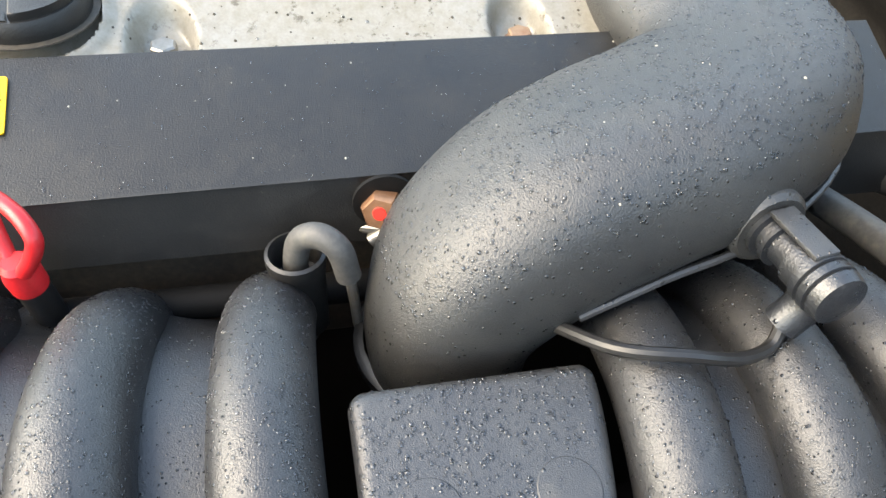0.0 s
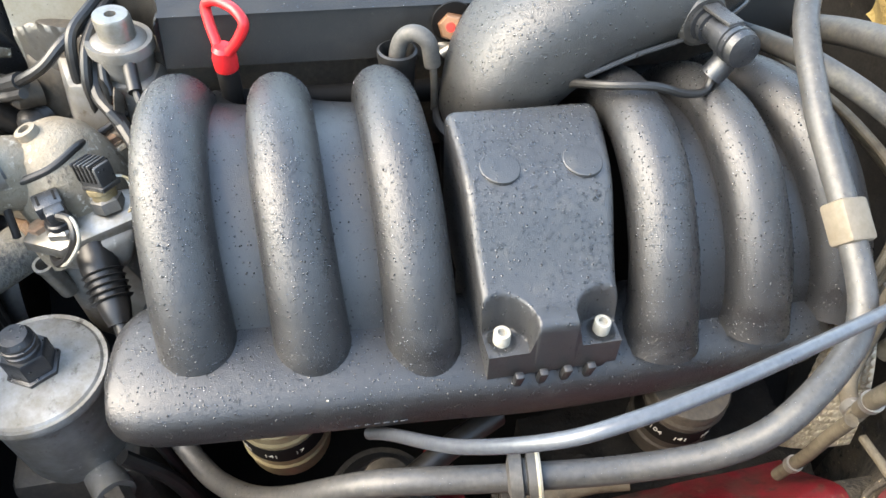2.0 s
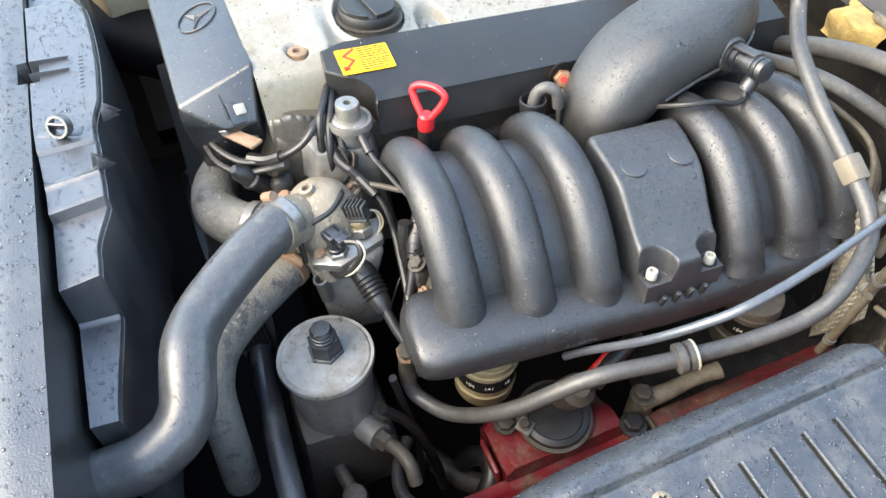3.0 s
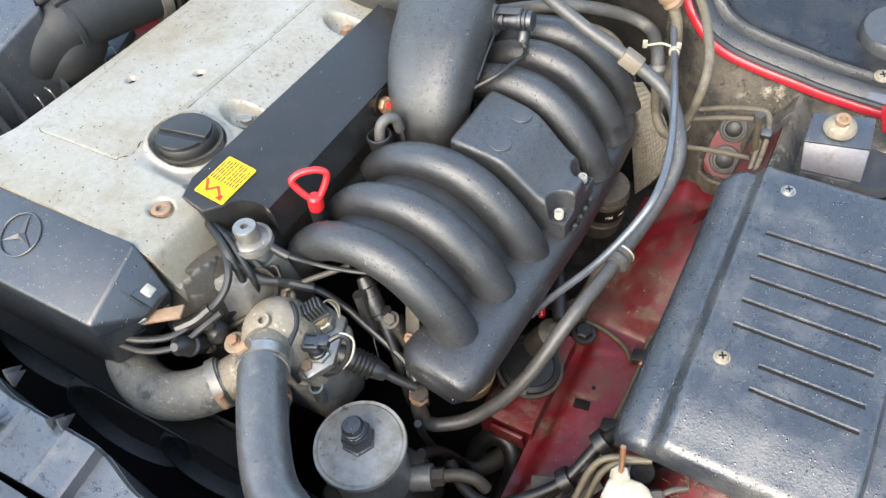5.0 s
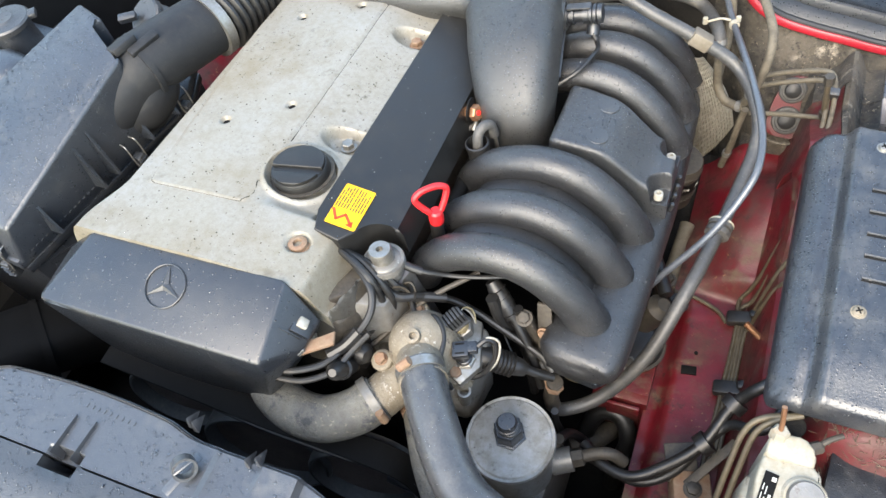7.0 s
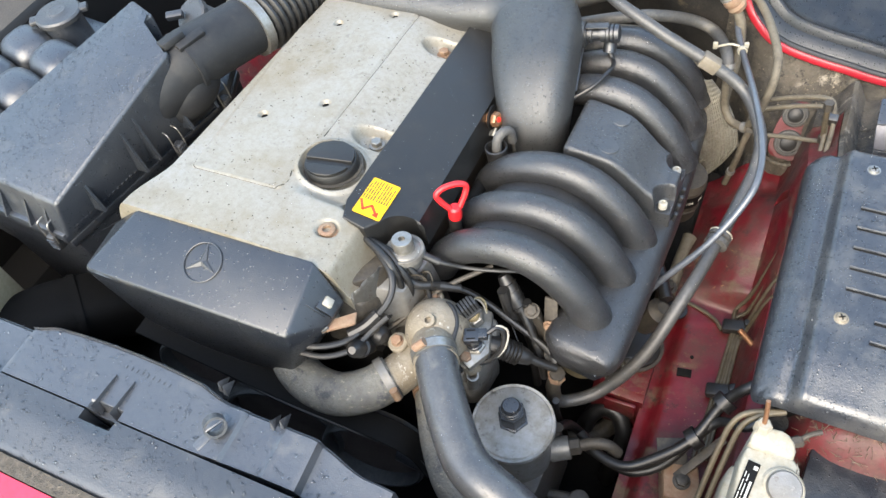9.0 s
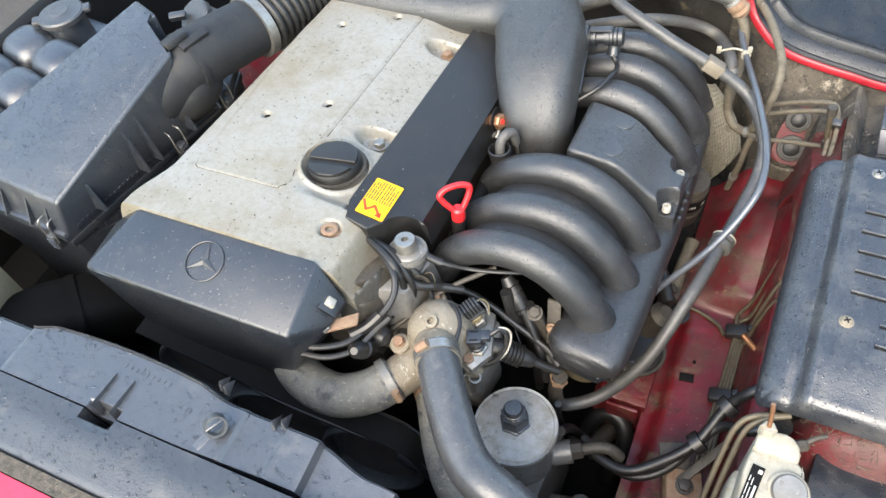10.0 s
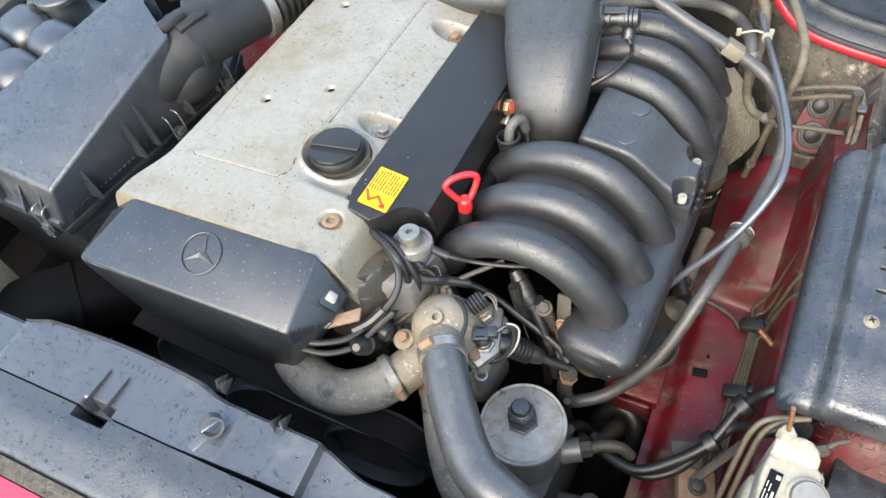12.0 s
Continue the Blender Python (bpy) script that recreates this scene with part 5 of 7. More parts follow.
# fluid hoses below the lid
for k, (dx, dz, r) in enumerate(((0.0, 0.0, 0.0075), (0.012, -0.012, 0.0065))):
    h = thing("fluid_hose", (0.05, -0.27, -0.13), "black rubber fluid hose running towards the wing", "hose", "fluid hoses")
    part("hose", tube([(-0.062 + dx, -0.282 - dx, -0.14 + dz), (-0.03 + dx, -0.305, -0.135 + dz), (0.008 + dx, -0.312, -0.128 + dz), (0.045 + dx, -0.292, -0.115 + dz), (0.085, -0.258, -0.09 + dz * 0.6), (0.112, -0.208 - 2 * dx, -0.055 + dz), (0.14 + dx, -0.19 - 4 * dx, -0.02 + dz), (0.18, -0.16, -0.01)], r, 12), rubber, h)
    if k == 0:
        part("hose_clip", lathe([(0.012, -0.007), (0.0155, -0.007), (0.0155, 0.007), (0.012, 0.007)], (0.087, -0.256, -0.090), (0.7, 0.7, 0.5), 18), rubber, h)
        part("hose_clip", lathe([(0.012, -0.007), (0.0155, -0.007), (0.0155, 0.007), (0.012, 0.007)], (0.112, -0.208, -0.056), (0.5, 0.7, 0.5), 18), rubber, h)
uh = thing("rubber_hose", (-0.04, -0.2, -0.3), "perished grey rubber hose bent in a hook", "hose")
part("hose", tube([(-0.085, -0.215, -0.34), (-0.078, -0.195, -0.285), (-0.058, -0.178, -0.262), (-0.03, -0.182, -0.262), (-0.015, -0.205, -0.285), (-0.02, -0.225, -0.32), (-0.03, -0.24, -0.4)], 0.014, 16), rubber, uh)
st = thing("steering_rod", (-0.03, -0.3, -0.3), "dark steering link in the shade", "rod")
part("rod", tube([(-0.12, -0.25, -0.3), (-0.06, -0.2, -0.32), (0.0, -0.1, -0.33)], 0.016, 14), dark_metal, st)

# brake lines
LINES = [[(0.094, -0.25), (0.100, -0.128), (0.1035, -0.02), (0.100, 0.018), (0.103, 0.032), (0.118, 0.044), (0.150, 0.078), (0.21, 0.12)],
         [(0.100, -0.25), (0.1055, -0.128), (0.108, -0.025), (0.104, 0.004), (0.107, 0.016), (0.122, 0.028), (0.152, 0.06), (0.21, 0.10)],
         [(0.106, -0.24), (0.110, -0.128), (0.112, -0.03), (0.116, -0.014), (0.122, -0.002), (0.132, 0.010), (0.150, 0.032), (0.21, 0.07)],
         [(0.111, -0.24), (0.1145, -0.128), (0.116, -0.036), (0.121, -0.024), (0.130, -0.014), (0.148, -0.004), (0.2, 0.01)]]
for p in LINES:
    t = thing("brake_line", (*p[0], -0.19), "thin olive-brown brake line clipped to the wing", "brake line", "brake lines")
    part("pipe", tube([(x, y, max(-0.186, wing_height(x, y) + 0.006)) for x, y in p], 0.0033, 10), brake_pipe, t)
t = thing("brake_line", (0.05, 0.05, -0.19), "thin olive-brown brake line clipped to the wing", "brake line", "brake lines")
part("pipe", tube([(-0.005, 0.02, -0.19), (0.03, 0.02, -0.192), (0.07, 0.005, -0.192), (0.088, -0.015, -0.19)], 0.0033, 10), brake_pipe, t)
for yy in (-0.008, -0.128):
    c = thing("line_clip", (0.1, yy, -0.19), "black plastic clip for the brake lines", "clip", "line clips")
    part("clip_body", block((0.045, 0.022, 0.016), (0.109, yy, -0.180), (0, -12, 4), 0.004), rubber, c)
    part("clip_hook", block((0.016, 0.012, 0.014), (0.125, yy + 0.004, -0.166), (0, -12, 20), 0.003), rubber, c)
cu = thing("copper_pipe_end", (0.118, -0.065, -0.1), "open end of a broken copper pipe", "pipe")
part("pipe", lathe([(0.0045, -0.026), (0.0045, 0.004), (0.0028, 0.004), (0.0026, -0.01)], (0.114, -0.062, -0.105), (-0.75, 0.35, 0.45), 14), copper, cu)

# lines and plate at the bulkhead
for p in ([(0.06, 0.30, 0.02), (0.10, 0.295, 0.04), (0.145, 0.285, 0.058), (0.158, 0.272, 0.055), (0.163, 0.245, 0.036), (0.162, 0.20, 0.01), (0.16, 0.17, -0.02)],
          [(0.05, 0.29, 0.005), (0.095, 0.285, 0.028), (0.14, 0.277, 0.047), (0.151, 0.268, 0.045), (0.155, 0.24, 0.028), (0.155, 0.20, 0.0), (0.153, 0.17, -0.03)],
          [(0.055, 0.27, -0.03), (0.10, 0.262, -0.015), (0.145, 0.25, 0.0), (0.16, 0.24, 0.01)]):
    t = thing("brake_line", p[0], "tan brake line on the dirty bulkhead", "brake line", "brake lines")
    part("pipe", tube(p, 0.0036, 10), tan_pipe, t)
t = thing("line_clip", (0.16, 0.24, 0.03), "small grey clip on the bulkhead lines", "clip", "line clips")
part("clip_body", block((0.014, 0.012, 0.02), (0.16, 0.255, 0.044), (20, 0, 0), 0.002), grey_black, t)
bp = thing("blanking_plate", (0.11, 0.31, -0.05), "grimy bulkhead plate over a red opening with two rubber plugs", "plate")
pl = Matrix.Translation((0.110, 0.313, -0.043)) @ Euler((radians(58), 0, radians(2))).to_matrix().to_4x4()


def on_plate(own):
    bmesh.ops.transform(own, matrix=pl, verts=own.verts)
    return own


part("red_recess", on_plate(prism(rounded([(-0.030, -0.05), (0.03, -0.055), (0.03, 0.045), (-0.006, 0.047), (-0.024, 0.01)], 0.02), -0.004, 0.003, 0.001)), red_paint, bp, "red painted recess with dirt at its edge")
part("recess_rim", on_plate(tube([(-0.033, -0.03, 0.003), (-0.030, -0.052, 0.003), (-0.008, -0.062, 0.003), (0.02, -0.060, 0.003)], 0.003, 8)), grime, bp)
part("plate", on_plate(prism(rounded([(0.016, -0.056), (0.068, -0.052), (0.062, 0.05), (0.018, 0.05)], 0.008), -0.002, 0.0055, 0.001)), grime, bp, "dusty tan cover plate")
for yy, r in ((0.024, 0.0205), (-0.024, 0.0225)):
    part("rubber_plug", on_plate(lathe([(r, 0.002), (r, 0.006), (r * 0.93, 0.008), (r * 0.78, 0.0085), (r * 0.74, 0.006), (r * 0.6, 0.006)], (0.001, yy, 0), seg=28)), grey_rubber, bp)
    part("plug_middle", on_plate(lathe([(r * 0.6, 0.005), (r * 0.58, 0.009), (r * 0.5, 0.010)], (0.001, yy, 0), seg=24)), rubber, bp)

# bulkhead hoses behind the manifold
for p, r, lab_, mt in (([(-0.29, 0.30, 0.10), (-0.24, 0.30, 0.12), (-0.18, 0.30, 0.14), (-0.13, 0.33, 0.13), (-0.08, 0.375, 0.095), (-0.043, 0.371, 0.082), (-0.018, 0.320, 0.092), (-0.009, 0.296, 0.09), (-0.005, 0.286, 0.072)], 0.0095, "grey rubber heater hose behind the manifold", grey_rubber),
                       ([(-0.40, 0.375, 0.02), (-0.324, 0.375, 0.073), (-0.237, 0.375, 0.121), (-0.146, 0.375, 0.154), (-0.076, 0.375, 0.161), (-0.036, 0.375, 0.154), (-0.026, 0.375, 0.144)], 0.0125, "grey rubber heater hose reaching the bulkhead", grey_rubber),
                       ([(0.0, 0.42, 0.13), (0.024, 0.385, 0.125), (0.045, 0.335, 0.125), (0.063, 0.285, 0.115), (0.064, 0.258, 0.085), (0.055, 0.25, 0.04), (0.045, 0.26, 0.0)], 0.0065, "tan dusty pipe along the bulkhead", tan_pipe),
                       ([(-0.007, 0.292, 0.083), (-0.004, 0.285, 0.066), (0.0, 0.287, 0.01), (0.014, 0.275, -0.012), (0.035, 0.265, -0.014), (0.045, 0.262, -0.01)], 0.007, "tan dusty hose end by the heat shield", tan_pipe),
                       ([(0.048, 0.255, -0.009), (0.043, 0.255, -0.043), (0.038, 0.255, -0.09), (0.029, 0.255, -0.144)], 0.0055, "dull tan pipe by the heat shield", tan_pipe)):
    t = thing("heater_hose", p[0], lab_, "hose", "heater hoses")
    part("hose", tube(p, r, 14), mt, t)
    e, d = Vector(p[-2]), (Vector(p[-1]) - Vector(p[-2]))
    part("end_clamp", lathe([(r, -0.004), (r + 0.0018, -0.004), (r + 0.0018, 0.004), (r, 0.004)], e + d * 0.4, d, 20), dirty_alloy, t)
t = thing("heater_hose", (-0.01, 0.43, 0.08), "orange-brown union on the heater pipe", "hose", "heater hoses")
part("union", lathe([(0.014, -0.014), (0.016, -0.006), (0.014, 0.0), (0.016, 0.006), (0.012, 0.014)], (-0.022, 0.375, 0.14), (0.4, 0.1, -0.5), 18), rust, t)
part("pipe", tube([(-0.018, 0.374, 0.132), (-0.004, 0.365, 0.10), (0.0, 0.345, 0.05), (-0.005, 0.32, -0.02)], 0.008, 12), tan_pipe, t)
for k in range(3):
    t = thing("fuel_line", (-0.15, 0.36, 0.04), "thin dull metal line behind the manifold", "pipe", "fuel lines")
    part("pipe", tube([(-0.27, 0.33 + 0.012 * k, 0.085 - 0.012 * k), (-0.16, 0.345 + 0.012 * k, 0.088 - 0.014 * k), (-0.09, 0.35 + 0.01 * k, 0.07 - 0.014 * k), (-0.05, 0.32 + 0.01 * k, 0.02 - 0.014 * k), (-0.04, 0.28, -0.05)], 0.0042, 10), tan_pipe, t)
mf = thing("foam_patch", (-0.06, 0.46, 0.11), "torn mustard yellow insulation foam on the bulkhead", "foam")
own = relief(-0.10, -0.01, -0.028, 0.028, 0.004, lambda x, y: 0.02 * noise.noise(Vector((x * 40, y * 40, 0))) + 0.03 * (1 - smooth_step(0.01, 0.075, math.hypot(x + 0.055, y * 2.2))) - 0.006)
bmesh.ops.transform(own, matrix=pose(-0.20, 0.44, 0.118, 55, 0, -8), verts=own.verts)
part("foam_body", own, mustard, mf)

# heat shield
hs = thing("heat_shield", (0.0, 0.25, -0.1), "silver woven foil heat shield sleeve", "heat shield")
own = bmesh.new()
A, B, C, D = Vector((-0.051, 0.302, 0.042)), Vector((-0.028, 0.30, 0.045)), Vector((0.036, 0.298, -0.09)), Vector((-0.018, 0.30, -0.2))
n, m = 56, 84
g = []
for j in range(m + 1):
    row = []
    for i in range(n + 1):
        u, v = i / n, j / m
        p = A.lerp(B, u).lerp(D.lerp(C, u), v) + Vector((0.004, -0.008, 0.004)) * math.sin(math.pi * u) + Vector((0.011, 0, 0.004)) * u * math.sin(math.pi * v)
        p += Vector((0.2, -1, 0.3)) * 0.0032 * abs(math.sin(u * 14 * math.pi)) * abs(math.sin(v * 21 * math.pi))
        row.append(own.verts.new(p))
    g.append(row)
for j in range(m):
    for i in range(n):
        own.faces.new((g[j][i], g[j][i + 1], g[j + 1][i + 1], g[j + 1][i]))
bmesh.ops.solidify(own, geom=own.faces[:], thickness=0.0015)
part("foil_sleeve", own, foil, hs, smooth=40)

# ---- control unit box lid on the wing ----
eb = thing("control_unit_box", (0.3, -0.08, 0.02), "black plastic control unit box with ribbed lid, wet with rain", "box")
SLOTS = [(0.203, 0.335, y) for y in (0.014, -0.0165, -0.0465, -0.0755, -0.1055)] + [(0.238, 0.335, -0.1405), (0.236, 0.335, -0.1675)]


def lid_height(x, y):
    z = 0.1325 + 0.08 * y
    z -= 0.017 * (1 - smooth_step(0.166, 0.182, x)) + 0.014 * (1 - smooth_step(0.131, 0.160, x))
    z -= 0.014 * (1 - smooth_step(-0.262, -0.19, y)) + 0.022 * smooth_step(0.348, 0.356, x)
    ridge = max(0.0, 1 - abs(x - 0.185) / 0.006)
    z += 0.0015 * ridge
    e = min(x - 0.131, y + 0.256, 0.108 - y)
    if e < 0.012:
        z -= 0.012 * (1 - math.sqrt(max(0, 1 - (1 - max(0, e) / 0.012) ** 2)))
    return z


def lid_warp(x, y):
    x, y = round_plan(x, y, 0.131, 0.9, -0.256, 0.108, 0.018)
    t = smooth_step(-0.25, 0.10, y)
    k = 1 - smooth_step(0.139, 0.20, x)
    return x + 0.003 * t * k, y - 0.03 * (x - 0.14)


lid = part("lid", relief(0.131, 0.56, -0.256, 0.108, 0.0028, lid_height, 0.066, warp=lid_warp), lid_black, eb, smooth=50)
for a, b, sy in SLOTS:
    for off, r, mt, nm in ((0.0, 0.0019, lid_black, "ridge"), (-0.0032, 0.0012, deep_black, "slot")):
        pts = []
        for k in range(9):
            x = a + (b - a) * k / 8
            wx, wy = lid_warp(x, sy + off)
            pts.append((wx, wy, lid_height(x, sy + off) + (0.0002 if nm == "slot" else 0.0004)))
        part(nm, tube(pts, r, 8, 2), mt, lid)
part("tray", block((0.38, 0.295, 0.09), (0.36, -0.0725, -0.005), bevel=0.006), deep_black, eb)
screw_head(eb, (0.204, -0.150, 0.1195), (0, -0.08, 1), 0.0066, tan_alloy, "rusty cross-head screw")
screw_head(eb, (0.210, 0.074, 0.137), (0, -0.08, 1), 0.0066, zinc, "zinc cross-head screw")

mb = thing("wiper_bracket", (0.245, 0.2, 0.06), "black plated bracket with rubber mount and rusty capped bolt", "bracket")
part("plate", hull([(0.2075, 0.223, 0.128), (0.275, 0.2385, 0.128), (0.2795, 0.194, 0.118), (0.208, 0.1815, 0.118), (0.2075, 0.223, 0.124), (0.275, 0.2385, 0.124), (0.2795, 0.194, 0.114), (0.208, 0.1815, 0.114)], 0.0012), lid_black, mb)
part("front_face", hull([(0.208, 0.181, 0.1165), (0.2795, 0.1935, 0.1165), (0.283, 0.1765, 0.079), (0.2145, 0.1675, 0.084), (0.208, 0.184, 0.1125), (0.2795, 0.1965, 0.1125), (0.283, 0.1795, 0.077), (0.2145, 0.1705, 0.082)], 0.0012), lavender, mb, "pale face of the bracket")
part("lip", hull([(0.2145, 0.1672, 0.083), (0.283, 0.1762, 0.078), (0.286, 0.168, 0.052), (0.218, 0.160, 0.056), (0.2145, 0.170, 0.081), (0.283, 0.179, 0.076), (0.286, 0.171, 0.05), (0.218, 0.163, 0.054)], 0.0012), lid_black, mb)
cap_ = part("bolt_cap", lathe([(0.019, 0), (0.0185, 0.003), (0.015, 0.008), (0.0095, 0.012)], (0.2405, 0.2095, 0.126), (0, -0.2, 1), 28), tan_alloy, mb, "stained dome washer")
part("cap_bolt", lathe([(0.0085, 0.010), (0.0085, 0.018), (0.005, 0.0185), (0.0045, 0.014)], (0.2405, 0.2095, 0.126), (0, -0.2, 1), 18), rust, cap_)
part("rubber_mount", lathe([(0.030, 0), (0.036, 0.006), (0.036, 0.026), (0.028, 0.034)], (0.29, 0.205, 0.05), (0, -0.2, 1), 30), rubber, mb)
for k in range(7):
    part("stamp_mark", block((0.0036, 0.0006, 0.0036), (0.2215 + 0.0075 * k, 0.1785 + 0.0013 * k, 0.1045 - 0.0005 * k), (-20, 0, 10), 0), dark_metal, mb)
t = thing("red_bracket", (0.295, 0.33, 0.03), "short red painted tab at the end of the cowl edge", "bracket")
part("tab", hull([(0.283, 0.330, 0.070), (0.297, 0.331, 0.073), (0.309, 0.331, 0.03), (0.295, 0.330, 0.03), (0.283, 0.337, 0.070), (0.297, 0.338, 0.073), (0.309, 0.338, 0.03), (0.295, 0.337, 0.03)], 0.002), clean_red, t)
part("tab_top", hull([(0.262, 0.338, 0.075), (0.297, 0.331, 0.077), (0.297, 0.350, 0.077), (0.262, 0.352, 0.075), (0.262, 0.338, 0.072), (0.297, 0.331, 0.074), (0.297, 0.350, 0.074), (0.262, 0.352, 0.072)], 0.001), lavender, t)

# ---- hydraulic unit ----
hu = thing("brake_hydraulic_unit", (0.165, -0.32, -0.05), "cream white hydraulic brake unit with a round cylinder", "hydraulic unit")
part("casting", hull([(0.144, -0.288, 0.061), (0.150, -0.282, 0.062), (0.179, -0.279, 0.061), (0.193, -0.291, 0.055), (0.192, -0.307, 0.050), (0.166, -0.300, 0.060), (0.142, -0.309, 0.055),
                      (0.140, -0.286, -0.05), (0.195, -0.285, -0.05), (0.195, -0.31, -0.05), (0.14, -0.31, -0.05)], 0.0035, 3), cream, hu)
part("casting", hull([(0.142, -0.306, 0.050), (0.168, -0.300, 0.051), (0.192, -0.303, 0.049), (0.201, -0.312, 0.047), (0.206, -0.375, 0.046), (0.19, -0.42, 0.043), (0.139, -0.41, 0.043), (0.138, -0.33, 0.049),
                      (0.135, -0.305, -0.05), (0.2, -0.305, -0.05), (0.21, -0.42, -0.05), (0.13, -0.42, -0.05)], 0.004, 3), cream, hu)
part("flange_boss", hull([(0.139, -0.312, 0.012), (0.131, -0.320, 0.004), (0.127, -0.36, 0.0), (0.139, -0.40, 0.004), (0.127, -0.318, -0.05), (0.122, -0.37, -0.05), (0.14, -0.40, -0.05), (0.14, -0.31, -0.05)], 0.004, 2), cream, hu, "stained cast flange")
part("cylinder_seat", lathe([(0.0235, -0.02), (0.0235, 0.004), (0.0215, 0.0065), (0.018, 0.0065)], (0.187, -0.340, 0.042), (0.1, -0.25, 1), 32), cream, hu)
part("cylinder", lathe([(0.019, -0.05), (0.019, 0.011), (0.0175, 0.0135), (0.008, 0.0142)], (0.187, -0.340, 0.042), (0.1, -0.25, 1), 32), dirty_alloy, hu, "dull metal cylinder")
part("port", lathe([(0.0098, -0.01), (0.0098, 0.005), (0.0075, 0.008)], (0.153, -0.284, 0.063), (0, 0.1, 1), 6), cream, hu)
part("union", lathe([(0.0072, -0.006), (0.0072, 0.007), (0.005, 0.010)], (0.189, -0.284, 0.049), (0.9, 0.45, 0.2), 6), dark_metal, hu)
part("union_pipe", tube([(0.193, -0.281, 0.05), (0.203, -0.272, 0.054), (0.215, -0.264, 0.055)], 0.0032, 10), dark_metal, hu)
part("copper_pipe", tube([(0.153, -0.2835, 0.065), (0.1515, -0.2785, 0.085), (0.149, -0.272, 0.104)], 0.0028, 12), copper, hu)
lb_m = Matrix.Translation((0.1495, -0.351, 0.0487)) @ Euler((radians(3.0), 0, radians(-8))).to_matrix().to_4x4()
own = block((0.014, 0.056, 0.0012), (0, 0, 0), bevel=0.0005)
bmesh.ops.transform(own, matrix=lb_m, verts=own.verts)
plate = part("type_plate", own, deep_black, hu, "small black type plate with white bars")
for x, a, b, w in ((-0.0045, -0.025, -0.012, 0.0009), (-0.0045, -0.010, 0.004, 0.0009), (-0.0045, 0.007, 0.014, 0.0009), (-0.001, -0.025, -0.017, 0.0009), (-0.001, -0.015, 0.0, 0.0009), (-0.001, 0.003, 0.012, 0.0009), (0.0035, -0.018, 0.004, 0.0024), (0.0035, 0.019, 0.0235, 0.0045)):
    own = block((w, b - a, 0.0006), (x, (a + b) / 2, 0.0008), bevel=0)
    bmesh.ops.transform(own, matrix=lb_m, verts=own.verts)
    part("text_bar", own, white_ink, plate)
for k, dx in enumerate((0.0, 0.011)):
    t = thing("brake_line", (0.12, -0.33, -0.1), "olive brake line leading to the hydraulic unit", "brake line", "brake lines")
    part("pipe", tube([(0.098 + dx, -0.44, -0.12), (0.106 + dx, -0.36, -0.06), (0.115 + dx, -0.30, 0.0), (0.122 + dx, -0.275, 0.03), (0.138 + dx, -0.262, 0.045), (0.175, -0.25, 0.05)], 0.0037, 12), brake_pipe, t)
rb = thing("relay_bracket", (0.08, -0.36, -0.16), "rusty steel bracket bolted to the red rail", "bracket")
part("bracket_plate", block((0.05, 0.05, 0.03), (0.084, -0.302, -0.152), (0, 10, 15), 0.004), rust, rb)
hex_bolt(rb, (0.086, -0.302, -0.136), (0.1, 0, 1), 0.009, 0.008, dark_metal)
part("bracket_arm", block((0.012, 0.09, 0.004), (0.10, -0.27, -0.12), (25, 0, -38), 0.001), dark_metal, rb)
part("bracket_tab", block((0.04, 0.05, 0.004), (0.066, -0.268, -0.142), (12, 0, 20), 0.0015), dark_metal, rb)
gr = thing("grommet", (0.168, -0.262, -0.06), "dark round rubber grommet beside the hydraulic unit", "grommet")
part("rubber_plug", lathe([(0.0125, -0.09), (0.0125, 0.0), (0.0115, 0.003), (0.008, 0.0035), (0.003, 0.002)], (0.170, -0.258, 0.034), (0.05, -0.35, 1), 24), felt_black, gr)
sg = thing("relay_box", (0.28, -0.36, -0.06), "dark blue-black plastic box beside the hydraulic unit", "box")
part("box_body", block((0.165, 0.236, 0.07), (0.288, -0.385, -0.04), (0, 2, -6), 0.008), lid_black, sg)
part("box_lid", block((0.171, 0.242, 0.01), (0.288, -0.385, -0.002), (0, 2, -6), 0.003), lid_black, sg)

